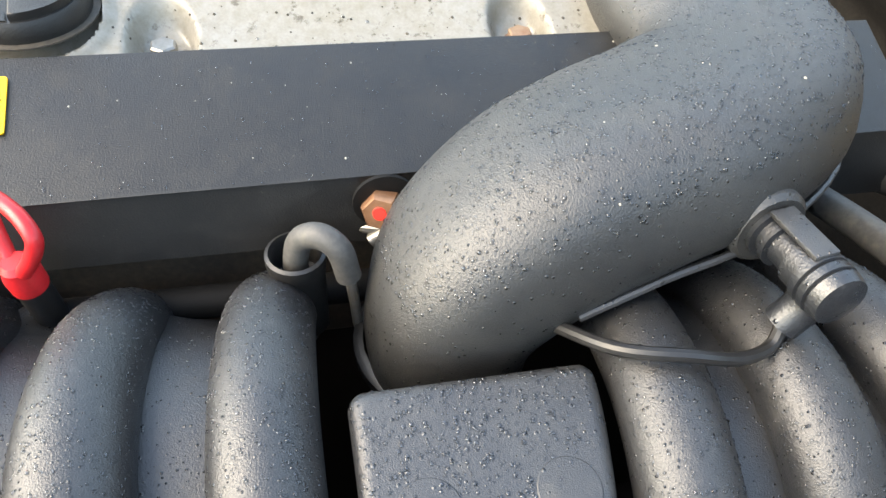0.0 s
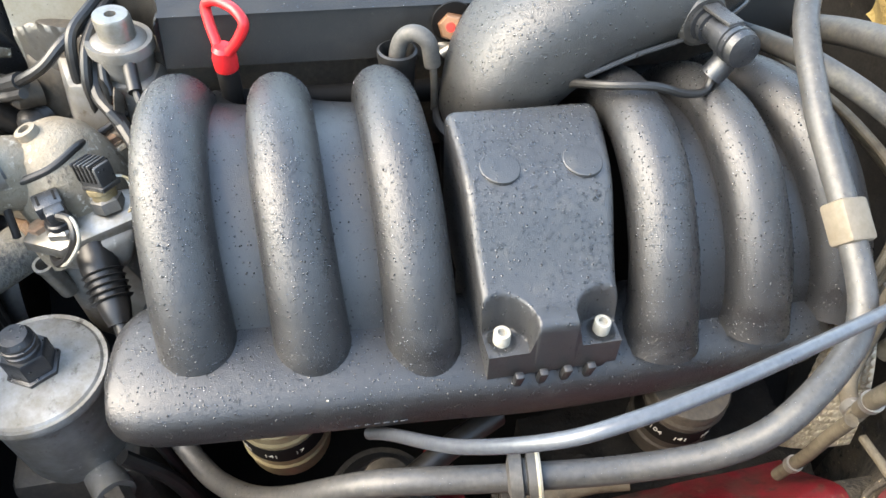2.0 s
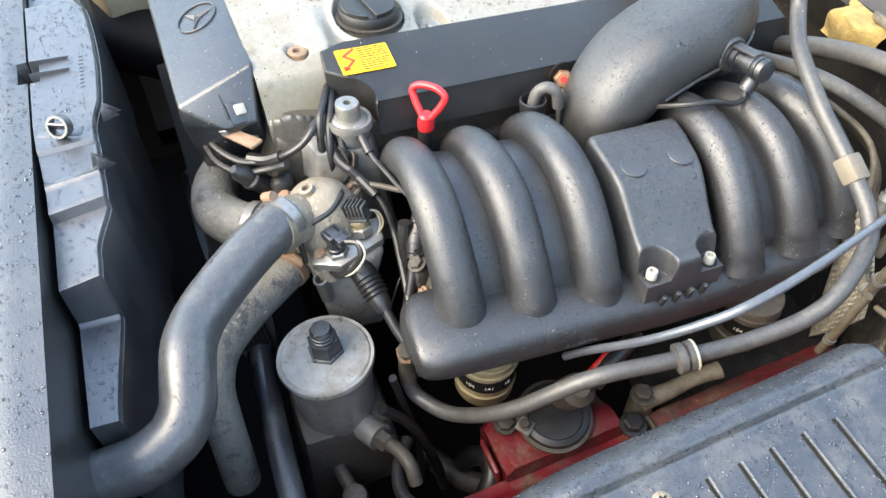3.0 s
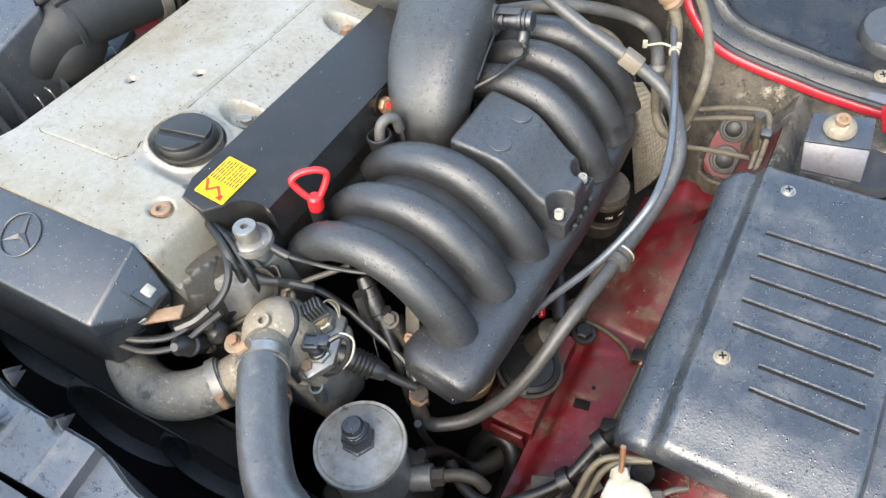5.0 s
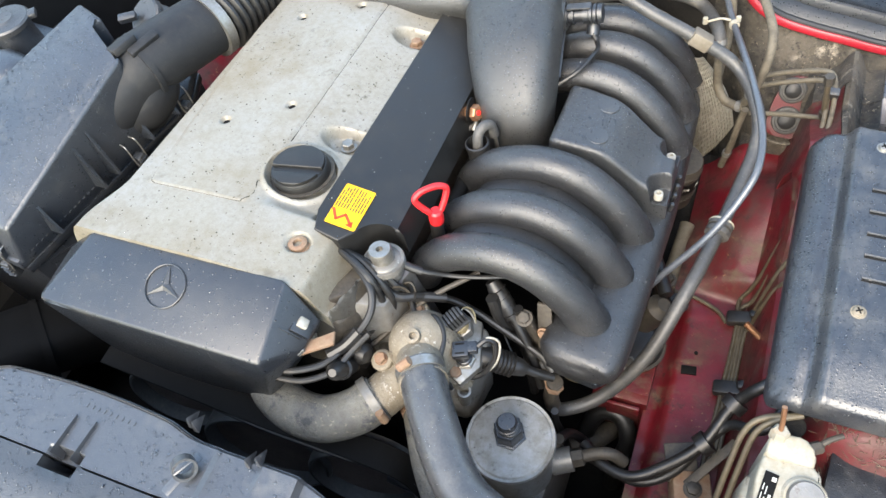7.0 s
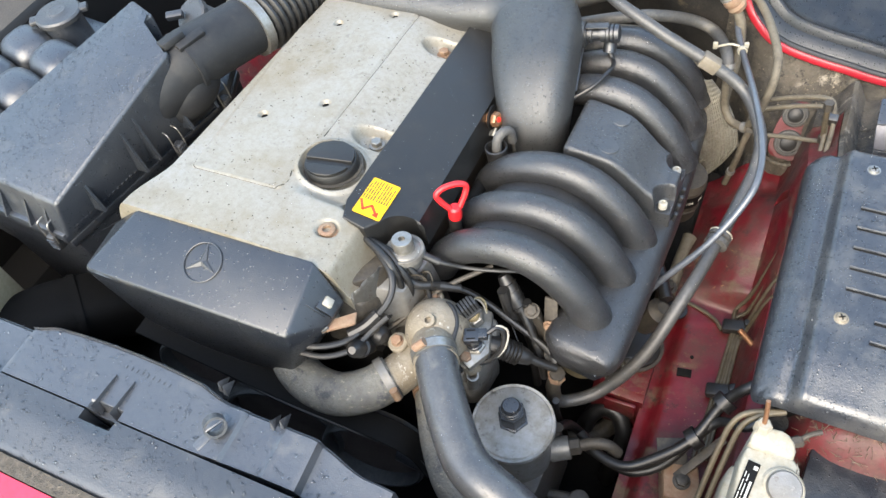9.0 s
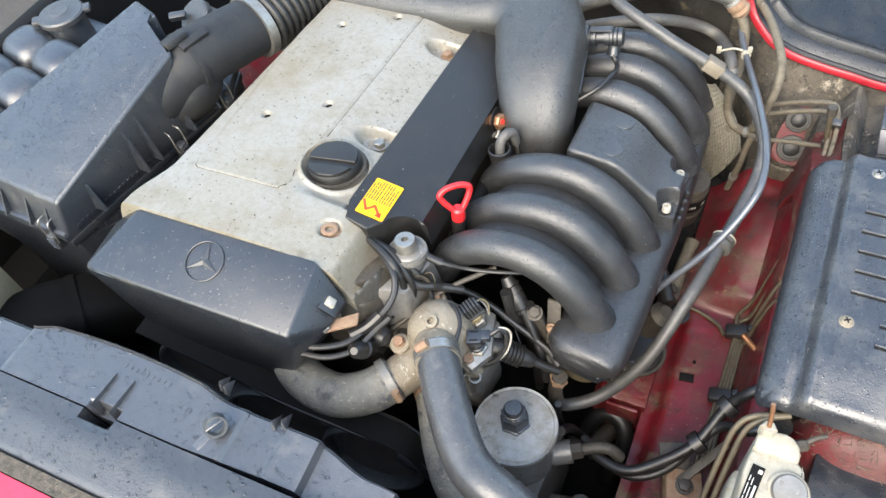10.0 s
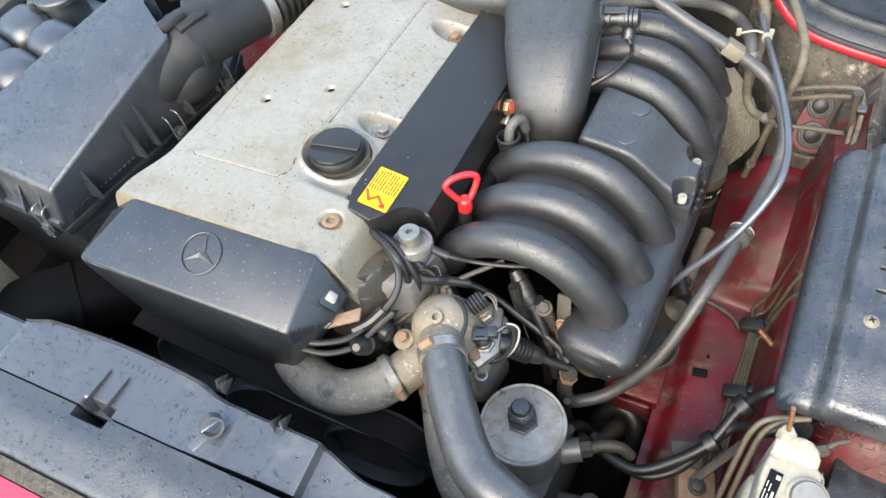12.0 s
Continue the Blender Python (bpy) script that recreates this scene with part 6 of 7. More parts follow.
# ---- canisters under the manifold ----
for (x, y, z, r, lab_) in ((-0.090, -0.164, -0.066, 0.037, "bronze canister with a black printed band"), (-0.030, 0.172, -0.07, 0.034, "bronze canister under the manifold")):
    c = thing("filter_canister", (x, y, z - 0.07), lab_, "canister", "filter canisters")
    part("canister_body", lathe([(r * 0.9, -0.075), (r, -0.068), (r, 0.02), (r * 0.96, 0.022)], (x, y, z), (0.12, 0, 1), 36), gold if y < 0 else dark_metal, c)
    band = part("printed_band", lathe([(r, -0.03), (r + 0.0006, -0.03), (r + 0.0006, -0.004), (r, -0.004)], (x, y, z), (0.12, 0, 1), 36), deep_black, c)
    part("rim", lathe([(r, 0.004), (r + 0.0018, 0.006), (r, 0.009)], (x, y, z), (0.12, 0, 1), 36), gold if y < 0 else dark_metal, c)
    part("rim", lathe([(r, -0.046), (r + 0.0018, -0.044), (r, -0.041)], (x, y, z), (0.12, 0, 1), 36), gold if y < 0 else dark_metal, c)
    m = axis_matrix((x, y, z), (0.12, 0, 1))
    for j, txt in enumerate(("104", "141", "17")):
        cu_ = bpy.data.curves.new("digits", "FONT")
        cu_.body, cu_.size, cu_.extrude, cu_.align_x, cu_.align_y = txt, 0.0085, 0.0002, "CENTER", "CENTER"
        tmp = bpy.data.objects.new("digits", cu_)
        me = bpy.data.meshes.new_from_object(tmp)
        bpy.data.objects.remove(tmp)
        own = bmesh.new()
        own.from_mesh(me)
        a = radians(-55 + 36 * j)
        face = Matrix.Rotation(a, 4, "Z") @ Matrix.Translation((r + 0.0009, 0, -0.017)) @ Matrix(((0, 0, 1, 0), (1, 0, 0, 0), (0, 1, 0, 0), (0, 0, 0, 1)))
        bmesh.ops.transform(own, matrix=m @ face, verts=own.verts)
        part("printed_number", own, white_ink, band)
od = thing("engine_mount", (-0.037, -0.095, -0.185), "dusty black rubber engine mount bolted on the red rail", "engine mount")
part("mount_cushion", lathe([(0.044, -0.02), (0.046, 0.0), (0.043, 0.010), (0.036, 0.0125), (0.034, 0.010), (0.018, 0.012), (0.006, 0.012)], (-0.037, -0.093, -0.178), (0.15, 0, 1), 36), rubber, od)
part("mount_rim", lathe([(0.044, -0.003), (0.0495, -0.002), (0.0495, 0.002), (0.044, 0.003)], (-0.037, -0.093, -0.176), (0.15, 0, 1), 36), dark_metal, od)
part("clamp_plate", block((0.020, 0.020, 0.004), (-0.034, -0.136, -0.165), (6, 8, 35), 0.001), dirty_alloy, od)
hex_bolt(od, (-0.034, -0.136, -0.163), (0.15, -0.1, 1), 0.006, 0.007, dark_metal)
hex_bolt(od, (-0.052, -0.155, -0.178), (0.1, 0, 1), 0.011, 0.010, dark_metal)
sl = thing("idle_valve", (-0.02, -0.08, -0.06), "grey metal valve with hose stub", "valve")
part("valve_body", lathe([(0.02, -0.04), (0.02, 0.01), (0.014, 0.014), (0.01, 0.02)], (-0.008, -0.088, -0.075), (0.5, 0, 1), 20), dark_metal, sl)
part("stub", tube([(0.0, -0.07, -0.06), (-0.02, -0.03, -0.055), (-0.04, 0.01, -0.06)], 0.01, 12), rubber, sl)
co = thing("corrugated_sleeve", (-0.01, -0.02, -0.07), "small red corrugated cable sleeve", "sleeve")
own = bmesh.new()
for k in range(16):
    c = Vector((-0.036, -0.049, -0.10)).lerp(Vector((-0.059, -0.001, -0.10)), k / 15)
    lathe([(0.004, -0.0022), (0.0055, 0), (0.004, 0.0022)], c, (-0.023, 0.048, 0.0), 10, own)
part("sleeve", own, red_plastic, co)
bw = thing("bracing_strut", (-0.12, -0.22, 0.0), "dark dirty metal strut between head and manifold", "bracket")
part("strut", hull([(-0.155, -0.225, 0.06), (-0.135, -0.23, 0.06), (-0.125, -0.225, -0.03), (-0.145, -0.22, -0.04), (-0.15, -0.20, 0.05), (-0.13, -0.2, -0.03)], 0.003), dark_metal, bw)
part("strut", hull([(-0.118, -0.235, 0.02), (-0.108, -0.238, 0.02), (-0.1, -0.25, -0.07), (-0.115, -0.25, -0.07), (-0.11, -0.225, 0.0)], 0.002), dark_metal, bw)
hex_bolt(bw, (-0.15, -0.222, 0.062), (0, -0.4, 1), 0.008, 0.008, dark_metal)

# ---- wiring around the thermostat ----
for p, r, lab_ in (([(-0.276, -0.254, 0.112), (-0.258, -0.238, 0.092), (-0.238, -0.229, 0.076), (-0.21, -0.228, 0.058), (-0.185, -0.231, 0.042), (-0.155, -0.236, 0.026), (-0.125, -0.243, 0.012), (-0.108, -0.254, 0.0)], 0.0048, "black rubber cable passing the manifold"),
                   ([(-0.405, -0.395, 0.118), (-0.376, -0.388, 0.113), (-0.346, -0.366, 0.108), (-0.329, -0.336, 0.113), (-0.312, -0.316, 0.128), (-0.307, -0.296, 0.141), (-0.315, -0.278, 0.154), (-0.345, -0.255, 0.158), (-0.37, -0.243, 0.16)], 0.0046, "black cable in a sleeve below the cover"),
                   ([(-0.398, -0.40, 0.106), (-0.366, -0.392, 0.100), (-0.338, -0.37, 0.098), (-0.322, -0.34, 0.106), (-0.306, -0.32, 0.118)], 0.0042, "black cable below the cover"),
                   ([(-0.347, -0.356, 0.108), (-0.331, -0.339, 0.112), (-0.318, -0.322, 0.122)], 0.0078, "black shrink sleeve joining two cables"),
                   ([(-0.372, -0.243, 0.166), (-0.34, -0.258, 0.165), (-0.316, -0.271, 0.158), (-0.307, -0.276, 0.13), (-0.308, -0.277, 0.108), (-0.313, -0.286, 0.087), (-0.33, -0.3, 0.07)], 0.0046, "black cable hanging from the ignition cover"),
                   ([(-0.36, -0.243, 0.162), (-0.334, -0.252, 0.16), (-0.314, -0.262, 0.15), (-0.299, -0.268, 0.126), (-0.300, -0.27, 0.1), (-0.305, -0.28, 0.08)], 0.0046, "black cable hanging from the ignition cover"),
                   ([(-0.352, -0.243, 0.158), (-0.33, -0.247, 0.154), (-0.312, -0.251, 0.146), (-0.298, -0.254, 0.13), (-0.288, -0.252, 0.118)], 0.004, "black cable hanging from the ignition cover"),
                   ([(-0.335, -0.25, 0.14), (-0.312, -0.262, 0.13), (-0.294, -0.262, 0.115), (-0.275, -0.25, 0.105), (-0.245, -0.235, 0.09)], 0.0062, "thick black taped cable behind the thermostat"),
                   ([(-0.288, -0.245, 0.1), (-0.27, -0.27, 0.095), (-0.24, -0.275, 0.112), (-0.222, -0.295, 0.108), (-0.217, -0.33, 0.095), (-0.205, -0.335, 0.06)], 0.0032, "thin black wire over the thermostat"),
                   ([(-0.19, -0.22, 0.09), (-0.18, -0.225, 0.05), (-0.165, -0.215, 0.0), (-0.155, -0.21, -0.08)], 0.008, "black harness running down beside the manifold"),
                   ([(-0.16, -0.215, 0.07), (-0.15, -0.225, 0.02), (-0.15, -0.23, -0.04), (-0.145, -0.235, -0.12)], 0.0065, "black harness running down beside the manifold"),
                   ([(-0.09, -0.30, -0.1), (-0.085, -0.27, -0.15), (-0.07, -0.25, -0.22), (-0.06, -0.24, -0.3)], 0.007, "black harness beside the reservoir"),
                   ([(-0.10, -0.28, -0.06), (-0.102, -0.272, -0.12), (-0.095, -0.262, -0.2), (-0.09, -0.26, -0.3)], 0.005, "black harness beside the reservoir"),
                   ([(-0.15, -0.26, -0.0), (-0.17, -0.24, 0.02), (-0.19, -0.215, 0.035)], 0.0012, "thin grey wire by the manifold")):
    t = thing("cable", p[0], lab_, "cable", "engine cables")
    part("cable_sheath", tube(p, r, 10), rubber, t)
cb_ = thing("cable_bracket", (-0.29, -0.258, 0.1), "dark metal cable bracket beside the regulator", "bracket")
part("strap", tube([(-0.306, -0.262, 0.105, 0.006, 0.0015), (-0.300, -0.257, 0.122, 0.006, 0.0015), (-0.290, -0.254, 0.126, 0.006, 0.0015), (-0.285, -0.252, 0.115, 0.006, 0.0015)], seg=8), dark_metal, cb_)
pc = thing("pipe", (-0.3, -0.3, 0.06), "thin dull metal pipe behind the thermostat", "pipe")
part("pipe_run", tube([(-0.34, -0.33, 0.05), (-0.30, -0.285, 0.075), (-0.265, -0.245, 0.095), (-0.21, -0.2, 0.11)], 0.0035, 10), dark_metal, pc)
rl = thing("chassis_rail", (-0.03, -0.1, -0.27), "dirty dark red painted rail seat under the engine mount", "rail")
part("rail_seat", relief(-0.078, 0.004, -0.178, -0.016, 0.005, lambda x, y: -0.186 - 0.012 * (1 - smooth_step(-0.178, -0.165, y)) - 0.014 * (1 - smooth_step(-0.078, -0.066, x)) - 0.02 * smooth_step(-0.05, -0.016, y) * (1 - smooth_step(-0.06, -0.02, x)) + 0.003 * noise.noise(Vector((x * 40, y * 40, 6))), -0.3), red_paint, rl)
part("rail_side", block((0.05, 0.006, 0.10), (-0.03, -0.180, -0.248), (8, 0, 0), 0.002), red_paint, rl)
mat_ = thing("insulation_mat", (-0.02, 0.2, -0.2), "black crumbly wet insulation between manifold and bulkhead", "insulation")
part("mat_sheet", relief(-0.11, 0.035, 0.06, 0.32, 0.0035, lambda x, y: -0.215 + 0.02 * smooth_step(0.1, 0.3, y) + 0.008 * noise.noise(Vector((x * 40, y * 40, 4))) + 0.003 * noise.noise(Vector((x * 150, y * 150, 8))), -0.26), felt_black, mat_, smooth=60)
ar = thing("support_arm", (0.0, 0.09, -0.18), "dirty dark metal support arm with bolts below the manifold", "arm")
part("arm", tube([(-0.012, 0.018, -0.172, 0.016, 0.010), (-0.006, 0.05, -0.165, 0.012, 0.010), (-0.004, 0.09, -0.155, 0.010, 0.010), (0.000, 0.125, -0.150, 0.012, 0.010)], seg=16, up=(0, 0, 1)), tan_pipe, ar)
hex_bolt(ar, (-0.012, 0.02, -0.163), (0, 0, 1), 0.012, 0.012, dark_metal)
hex_bolt(ar, (0.012, -0.006, -0.182), (0, 0, 1), 0.013, 0.014, rubber)
part("arm_foot", lathe([(0.018, -0.05), (0.016, -0.01), (0.012, 0.0)], (-0.012, 0.02, -0.165), (0, 0, 1), 18), dark_metal, ar)
rt = thing("red_bracket", (0.122, 0.11, 0.02), "small red painted tab standing up from the wing", "bracket")
part("tab", hull([(0.110, 0.102, 0.0), (0.125, 0.124, 0.0), (0.126, 0.122, 0.022), (0.116, 0.107, 0.024), (0.112, 0.101, 0.0), (0.127, 0.123, 0.0)], 0.0008), red_paint, rt)
rnd = random.Random(12)
verts, polys = [], []
for _ in range(260):
    x, y = rnd.uniform(0.19, 0.36), -0.25 + rnd.uniform(-0.035, 0.03)
    a, ln, w = rnd.uniform(0, 6.28), rnd.uniform(0.006, 0.022) * rnd.random() ** 0.5, rnd.uniform(0.0003, 0.0007)
    z = wing_height(x, y) + 0.001 + rnd.uniform(0, 0.004)
    d, s = Vector((math.cos(a), math.sin(a), rnd.uniform(-0.1, 0.1))) * ln / 2, Vector((-math.sin(a), math.cos(a), 0)) * w
    c, base = Vector((x, y, z)), len(verts)
    verts += [c - d - s, c - d + s, c + d + s * 0.4, c + d - s * 0.4, c - d + Vector((0, 0, w)), c + d + Vector((0, 0, w))]
    polys += [(base, base + 1, base + 2, base + 3), (base, base + 4, base + 5, base + 3), (base + 1, base + 2, base + 5, base + 4)]
me = bpy.data.meshes.new("dry_needles")
me.from_pydata(verts, [], polys)
me.materials.append(straw)
tagged(new("dry_needles", me), "dry plant needles and dust on the red wing", "plant debris", "", "stuff")

t = thing("brake_line", (0.156, 0.24, 0.03), "upright olive brake pipe with a dark union at the bulkhead", "brake line", "brake lines")
part("pipe", tube([(0.147, 0.24, 0.088), (0.15, 0.24, 0.05), (0.156, 0.24, 0.005), (0.158, 0.236, -0.03)], 0.0042, 10), brake_pipe, t)
part("union", lathe([(0.0045, -0.008), (0.0075, -0.008), (0.0075, 0.006), (0.0045, 0.008)], (0.1475, 0.24, 0.082), (0.1, 0, -1), 6), dark_metal, t)
part("union", lathe([(0.0045, -0.006), (0.007, -0.006), (0.007, 0.006), (0.0045, 0.006)], (0.1545, 0.24, 0.018), (0.1, 0, -1), 6), dark_metal, t)

# small parts round the thermostat housing
t = thing("wiring_plug", (-0.18, -0.21, 0.07), "black ribbed cable boot behind the thermostat", "plug")
part("boot", tube([(-0.198, -0.198, 0.092, 0.008), (-0.19, -0.203, 0.082, 0.011), (-0.178, -0.212, 0.068, 0.012), (-0.166, -0.22, 0.054, 0.010)], seg=16), rubber, t)
for k in range(4):
    c = Vector((-0.19, -0.203, 0.082)).lerp(Vector((-0.17, -0.217, 0.058)), k / 3)
    part("boot_rib", lathe([(0.0105, -0.001), (0.013, 0), (0.0105, 0.001)], c, (0.6, -0.35, -0.7), 16), rubber, t)
part("cable", tube([(-0.166, -0.22, 0.054), (-0.15, -0.232, 0.03), (-0.135, -0.245, 0.0), (-0.125, -0.255, -0.05)], 0.006, 12), rubber, t)
t = thing("manifold_bracket", (-0.12, -0.23, -0.02), "dirty metal support bracket below the intake manifold", "bracket")
part("strap", hull([(-0.138, -0.205, 0.075), (-0.12, -0.205, 0.075), (-0.128, -0.252, -0.03), (-0.108, -0.252, -0.03), (-0.138, -0.201, 0.075), (-0.12, -0.201, 0.075), (-0.128, -0.247, -0.03), (-0.108, -0.247, -0.03)], 0.001), dark_metal, t)
hex_bolt(t, (-0.126, -0.224, 0.04), (0, -0.9, 0.4), 0.006, 0.006, rust)
hex_bolt(t, (-0.12, -0.243, -0.005), (0, -0.9, 0.4), 0.006, 0.006, dirty_alloy)
t = thing("cable_clip", (-0.288, -0.245, 0.1), "dull metal strap holding the cable above the thermostat", "clip")
part("strap", tube([(-0.29, -0.25, 0.075, 0.0045, 0.0012), (-0.291, -0.247, 0.1, 0.0045, 0.0012), (-0.288, -0.245, 0.12, 0.0045, 0.0012), (-0.28, -0.244, 0.124, 0.0045, 0.0012), (-0.276, -0.248, 0.108, 0.0045, 0.0012)], seg=10, power=4), dark_metal, t)
t = thing("pipe_stub", (-0.203, -0.322, 0.0), "short bare metal pipe stub on the housing", "pipe")
part("stub", lathe([(0.0075, -0.02), (0.0075, 0.018), (0.0085, 0.02), (0.0085, 0.024), (0.006, 0.024), (0.006, 0.008)], (-0.2, -0.322, 0.012), (0.15, -0.1, 1), 20), zinc, t)

# ---- cowl at the rear ----
cw = thing("cowl_tray", (0.3, 0.5, 0.05), "black moulded plastic cowl tray with stepped rim", "cowl")
part("painted_lip", tube([(x, y, z, 0.0035, 0.006) for x, y, z in LIP[4:]], seg=12, per=8, up=(0, 0.3, 1), power=4), clean_red, cw, "red painted edge of the cowl")
part("felt_edge", tube([(x, y, z, 0.004, 0.006) for x, y, z in LIP[:5]], seg=12, per=8, up=(0, 0.3, 1), power=4), tan_pipe, cw, "dusty beige edge of the insulation")


def cowl_band(name, profile, mat_, label=""):
    """A moulded band that follows the painted edge: profile of (offset inwards, height)."""
    path = [Vector(p) for p in spline(LIP[3:], 8)]
    bm = bmesh.new()
    rows_ = []
    for i, p in enumerate(path):
        t = (path[min(i + 1, len(path) - 1)] - path[max(i - 1, 0)])
        nrm = Vector((-t.z, 0, t.x)).normalized()
        inward = (nrm * 0.55 + Vector((0.0, 0.85, 0.0))).normalized()
        rows_.append([bm.verts.new(p + inward * o + nrm * h) for o, h in profile])
    for r0, r1 in zip(rows_, rows_[1:]):
        for k in range(len(profile) - 1):
            bm.faces.new((r0[k], r0[k + 1], r1[k + 1], r1[k]))
    bmesh.ops.solidify(bm, geom=bm.faces[:], thickness=0.002)
    return part(name, bm, mat_, cw, label, smooth=40)


part("rubber_seal", tube([tuple(Vector(p) + Vector((0.0, 0.010, 0.003))) for p in LIP[3:]], 0.006, 10), rubber, cw)
cowl_band("rim", [(0.008, -0.012), (0.011, -0.003), (0.014, 0.0), (0.030, 0.001), (0.036, 0.0), (0.039, 0.007), (0.042, 0.009)], air_black)
cowl_band("rim_step", [(0.042, 0.009), (0.046, 0.009), (0.050, 0.004), (0.058, -0.004), (0.070, -0.012), (0.078, -0.017), (0.10, -0.026), (0.16, -0.052), (0.3, -0.112)], lid_black, "smooth wet floor of the cowl tray")
part("tray_dome", lathe([(0.05, 0), (0.049, 0.02), (0.045, 0.026), (0.02, 0.028)], (0.275, 0.51, 0.047), (0, -0.1, 1), 40), grey_black, cw)
screw_head(cw, (0.101, 0.425, 0.07), (0, -0.2, 1), 0.009, dirty_alloy)
screw_head(cw, (0.275, 0.415, 0.054), (0, -0.2, 1), 0.009, tan_alloy)

# ---- air filter box ----
ab = thing("air_filter_box", (-0.9, -0.2, -0.1), "black plastic air filter box with ribbed sides and wire clips, wet", "air filter box")
BOX_TOP = [(-0.826, -0.338), (-0.779, -0.07), (-0.862, -0.031), (-0.846, -0.012), (-0.90, 0.008), (-1.03, -0.25), (-1.06, -0.32)]
BOX_MID = [(-0.839, -0.356), (-0.787, -0.09), (-0.775, 0.0), (-0.80, 0.06), (-0.96, 0.07), (-1.08, -0.25), (-1.10, -0.34)]
lid_top = lambda y: 0.176 + 0.264 * (y + 0.338)
bm = bmesh.new()
up = [bm.verts.new((x, y, lid_top(y))) for x, y in BOX_TOP]
dn_ = [bm.verts.new((x + 0.002 * (x > -0.9), y, 0.112)) for x, y in [(-0.837, -0.353), (-0.790, -0.085), (-0.862, -0.036), (-0.848, -0.012), (-0.90, 0.012), (-1.05, -0.25), (-1.075, -0.332)]]
f_top = bm.faces.new(up)
bm.faces.new(dn_[::-1])
for i in range(len(up)):
    bm.faces.new((dn_[i], dn_[(i + 1) % len(up)], up[(i + 1) % len(up)], up[i]))
bmesh.ops.bevel(bm, geom=[e for e in bm.edges if e.verts[0].co.z > 0.13 or e.verts[1].co.z > 0.13], offset=0.006, segments=3, profile=0.5, affect="EDGES")
bmesh.ops.triangulate(bm, faces=[f for f in bm.faces if len(f.verts) > 4])
abl = part("box_lid", bm, air_black, ab, smooth=30)
part("box_flange", hull([(x, y, 0.118) for x, y in BOX_MID] + [(x, y, 0.10) for x, y in BOX_MID], 0.003), air_black, ab)
part("flange_step", hull([(x * 0.996 - 0.001, y * 0.99, 0.10) for x, y in BOX_MID] + [(x * 0.996 - 0.001, y * 0.99, 0.085) for x, y in BOX_MID], 0.003), cover_black, ab)
part("box_base", hull([(x * 0.985 - 0.012, y * 0.97, 0.085) for x, y in BOX_MID] + [(x * 0.97 - 0.03, y * 0.9, -0.2) for x, y in BOX_MID], 0.008), cover_black, ab)


def side_rib(y, high, half=0.0021):
    """A triangular stiffening rib on the long side of the lid."""
    xw = -0.826 + 0.175 * (y + 0.338)
    pts = [(xw - 0.003, high), (xw - 0.012, 0.117), (xw + 0.014, 0.117)]
    own = bmesh.new()
    v = [own.verts.new((x, y + s * half - (0.005 if k else 0), z)) for s in (-1, 1) for k, (x, z) in enumerate(pts)]
    for q in ((0, 1, 2), (5, 4, 3), (0, 3, 4, 1), (1, 4, 5, 2), (2, 5, 3, 0)):
        own.faces.new([v[i] for i in q])
    part("rib", own, air_black, abl)


for y, high in ((-0.288, 0.166), (-0.2, 0.2), (-0.172, 0.208), (-0.098, 0.16), (-0.042, 0.15)):
    side_rib(y, high)
for x in (-0.862, -0.905, -0.96, -1.02):
    y0 = -0.341 + (x + 0.826) * -0.06
    own = bmesh.new()
    v = [own.verts.new((x + s * 0.0016, y0 + dy, z)) for s in (-1, 1) for dy, z in ((0.0, 0.160), (-0.020, 0.117), (0.002, 0.117))]
    for q in ((0, 1, 2), (5, 4, 3), (0, 3, 4, 1), (1, 4, 5, 2), (2, 5, 3, 0)):
        own.faces.new([v[i] for i in q])
    part("rib", own, air_black, abl)
for at, d in (((-0.868, -0.352, 0.125), (0, -1, 0)), ((-0.786, -0.135, 0.128), (1, -0.18, 0)), ((-0.772, -0.02, 0.128), (1, -0.18, 0))):
    a = Vector(at)
    d = Vector(d).normalized()
    s = Vector((0, 0, 1)).cross(d)
    c = part("wire_clip", tube([a - s * 0.009 - d * 0.008 + Vector((0, 0, 0.012)), a - s * 0.01 + d * 0.004 + Vector((0, 0, 0.008)), a - s * 0.01 + d * 0.006 - Vector((0, 0, 0.022)), a - s * 0.004 + d * 0.006 - Vector((0, 0, 0.034)), a + s * 0.004 + d * 0.006 - Vector((0, 0, 0.034)), a + s * 0.01 + d * 0.006 - Vector((0, 0, 0.022)), a + s * 0.01 + d * 0.004 + Vector((0, 0, 0.008)), a + s * 0.009 - d * 0.008 + Vector((0, 0, 0.012))], 0.0013, 8), zinc, ab, "bright wire spring clip")
    part("clip_pad", block((0.016, 0.016, 0.03), a + d * 0.002 - Vector((0, 0, 0.03)), (0, 0, 0), 0.003), grey_black, c)
    for k in range(4):
        part("pad_rib", block((0.015, 0.015, 0.002), a + d * 0.0045 - Vector((0, 0, 0.022 + 0.006 * k)), (0, 0, 0), 0.0005), cover_black, c)
y = -0.33
while y < -0.17:
    part("cast_mark", block((0.004, 0.005, 0.0008), (-0.8345 + 0.19 * (y + 0.345), y, 0.1185), (0, 0, 10), 0), grey_black, abl)
    y += 0.009

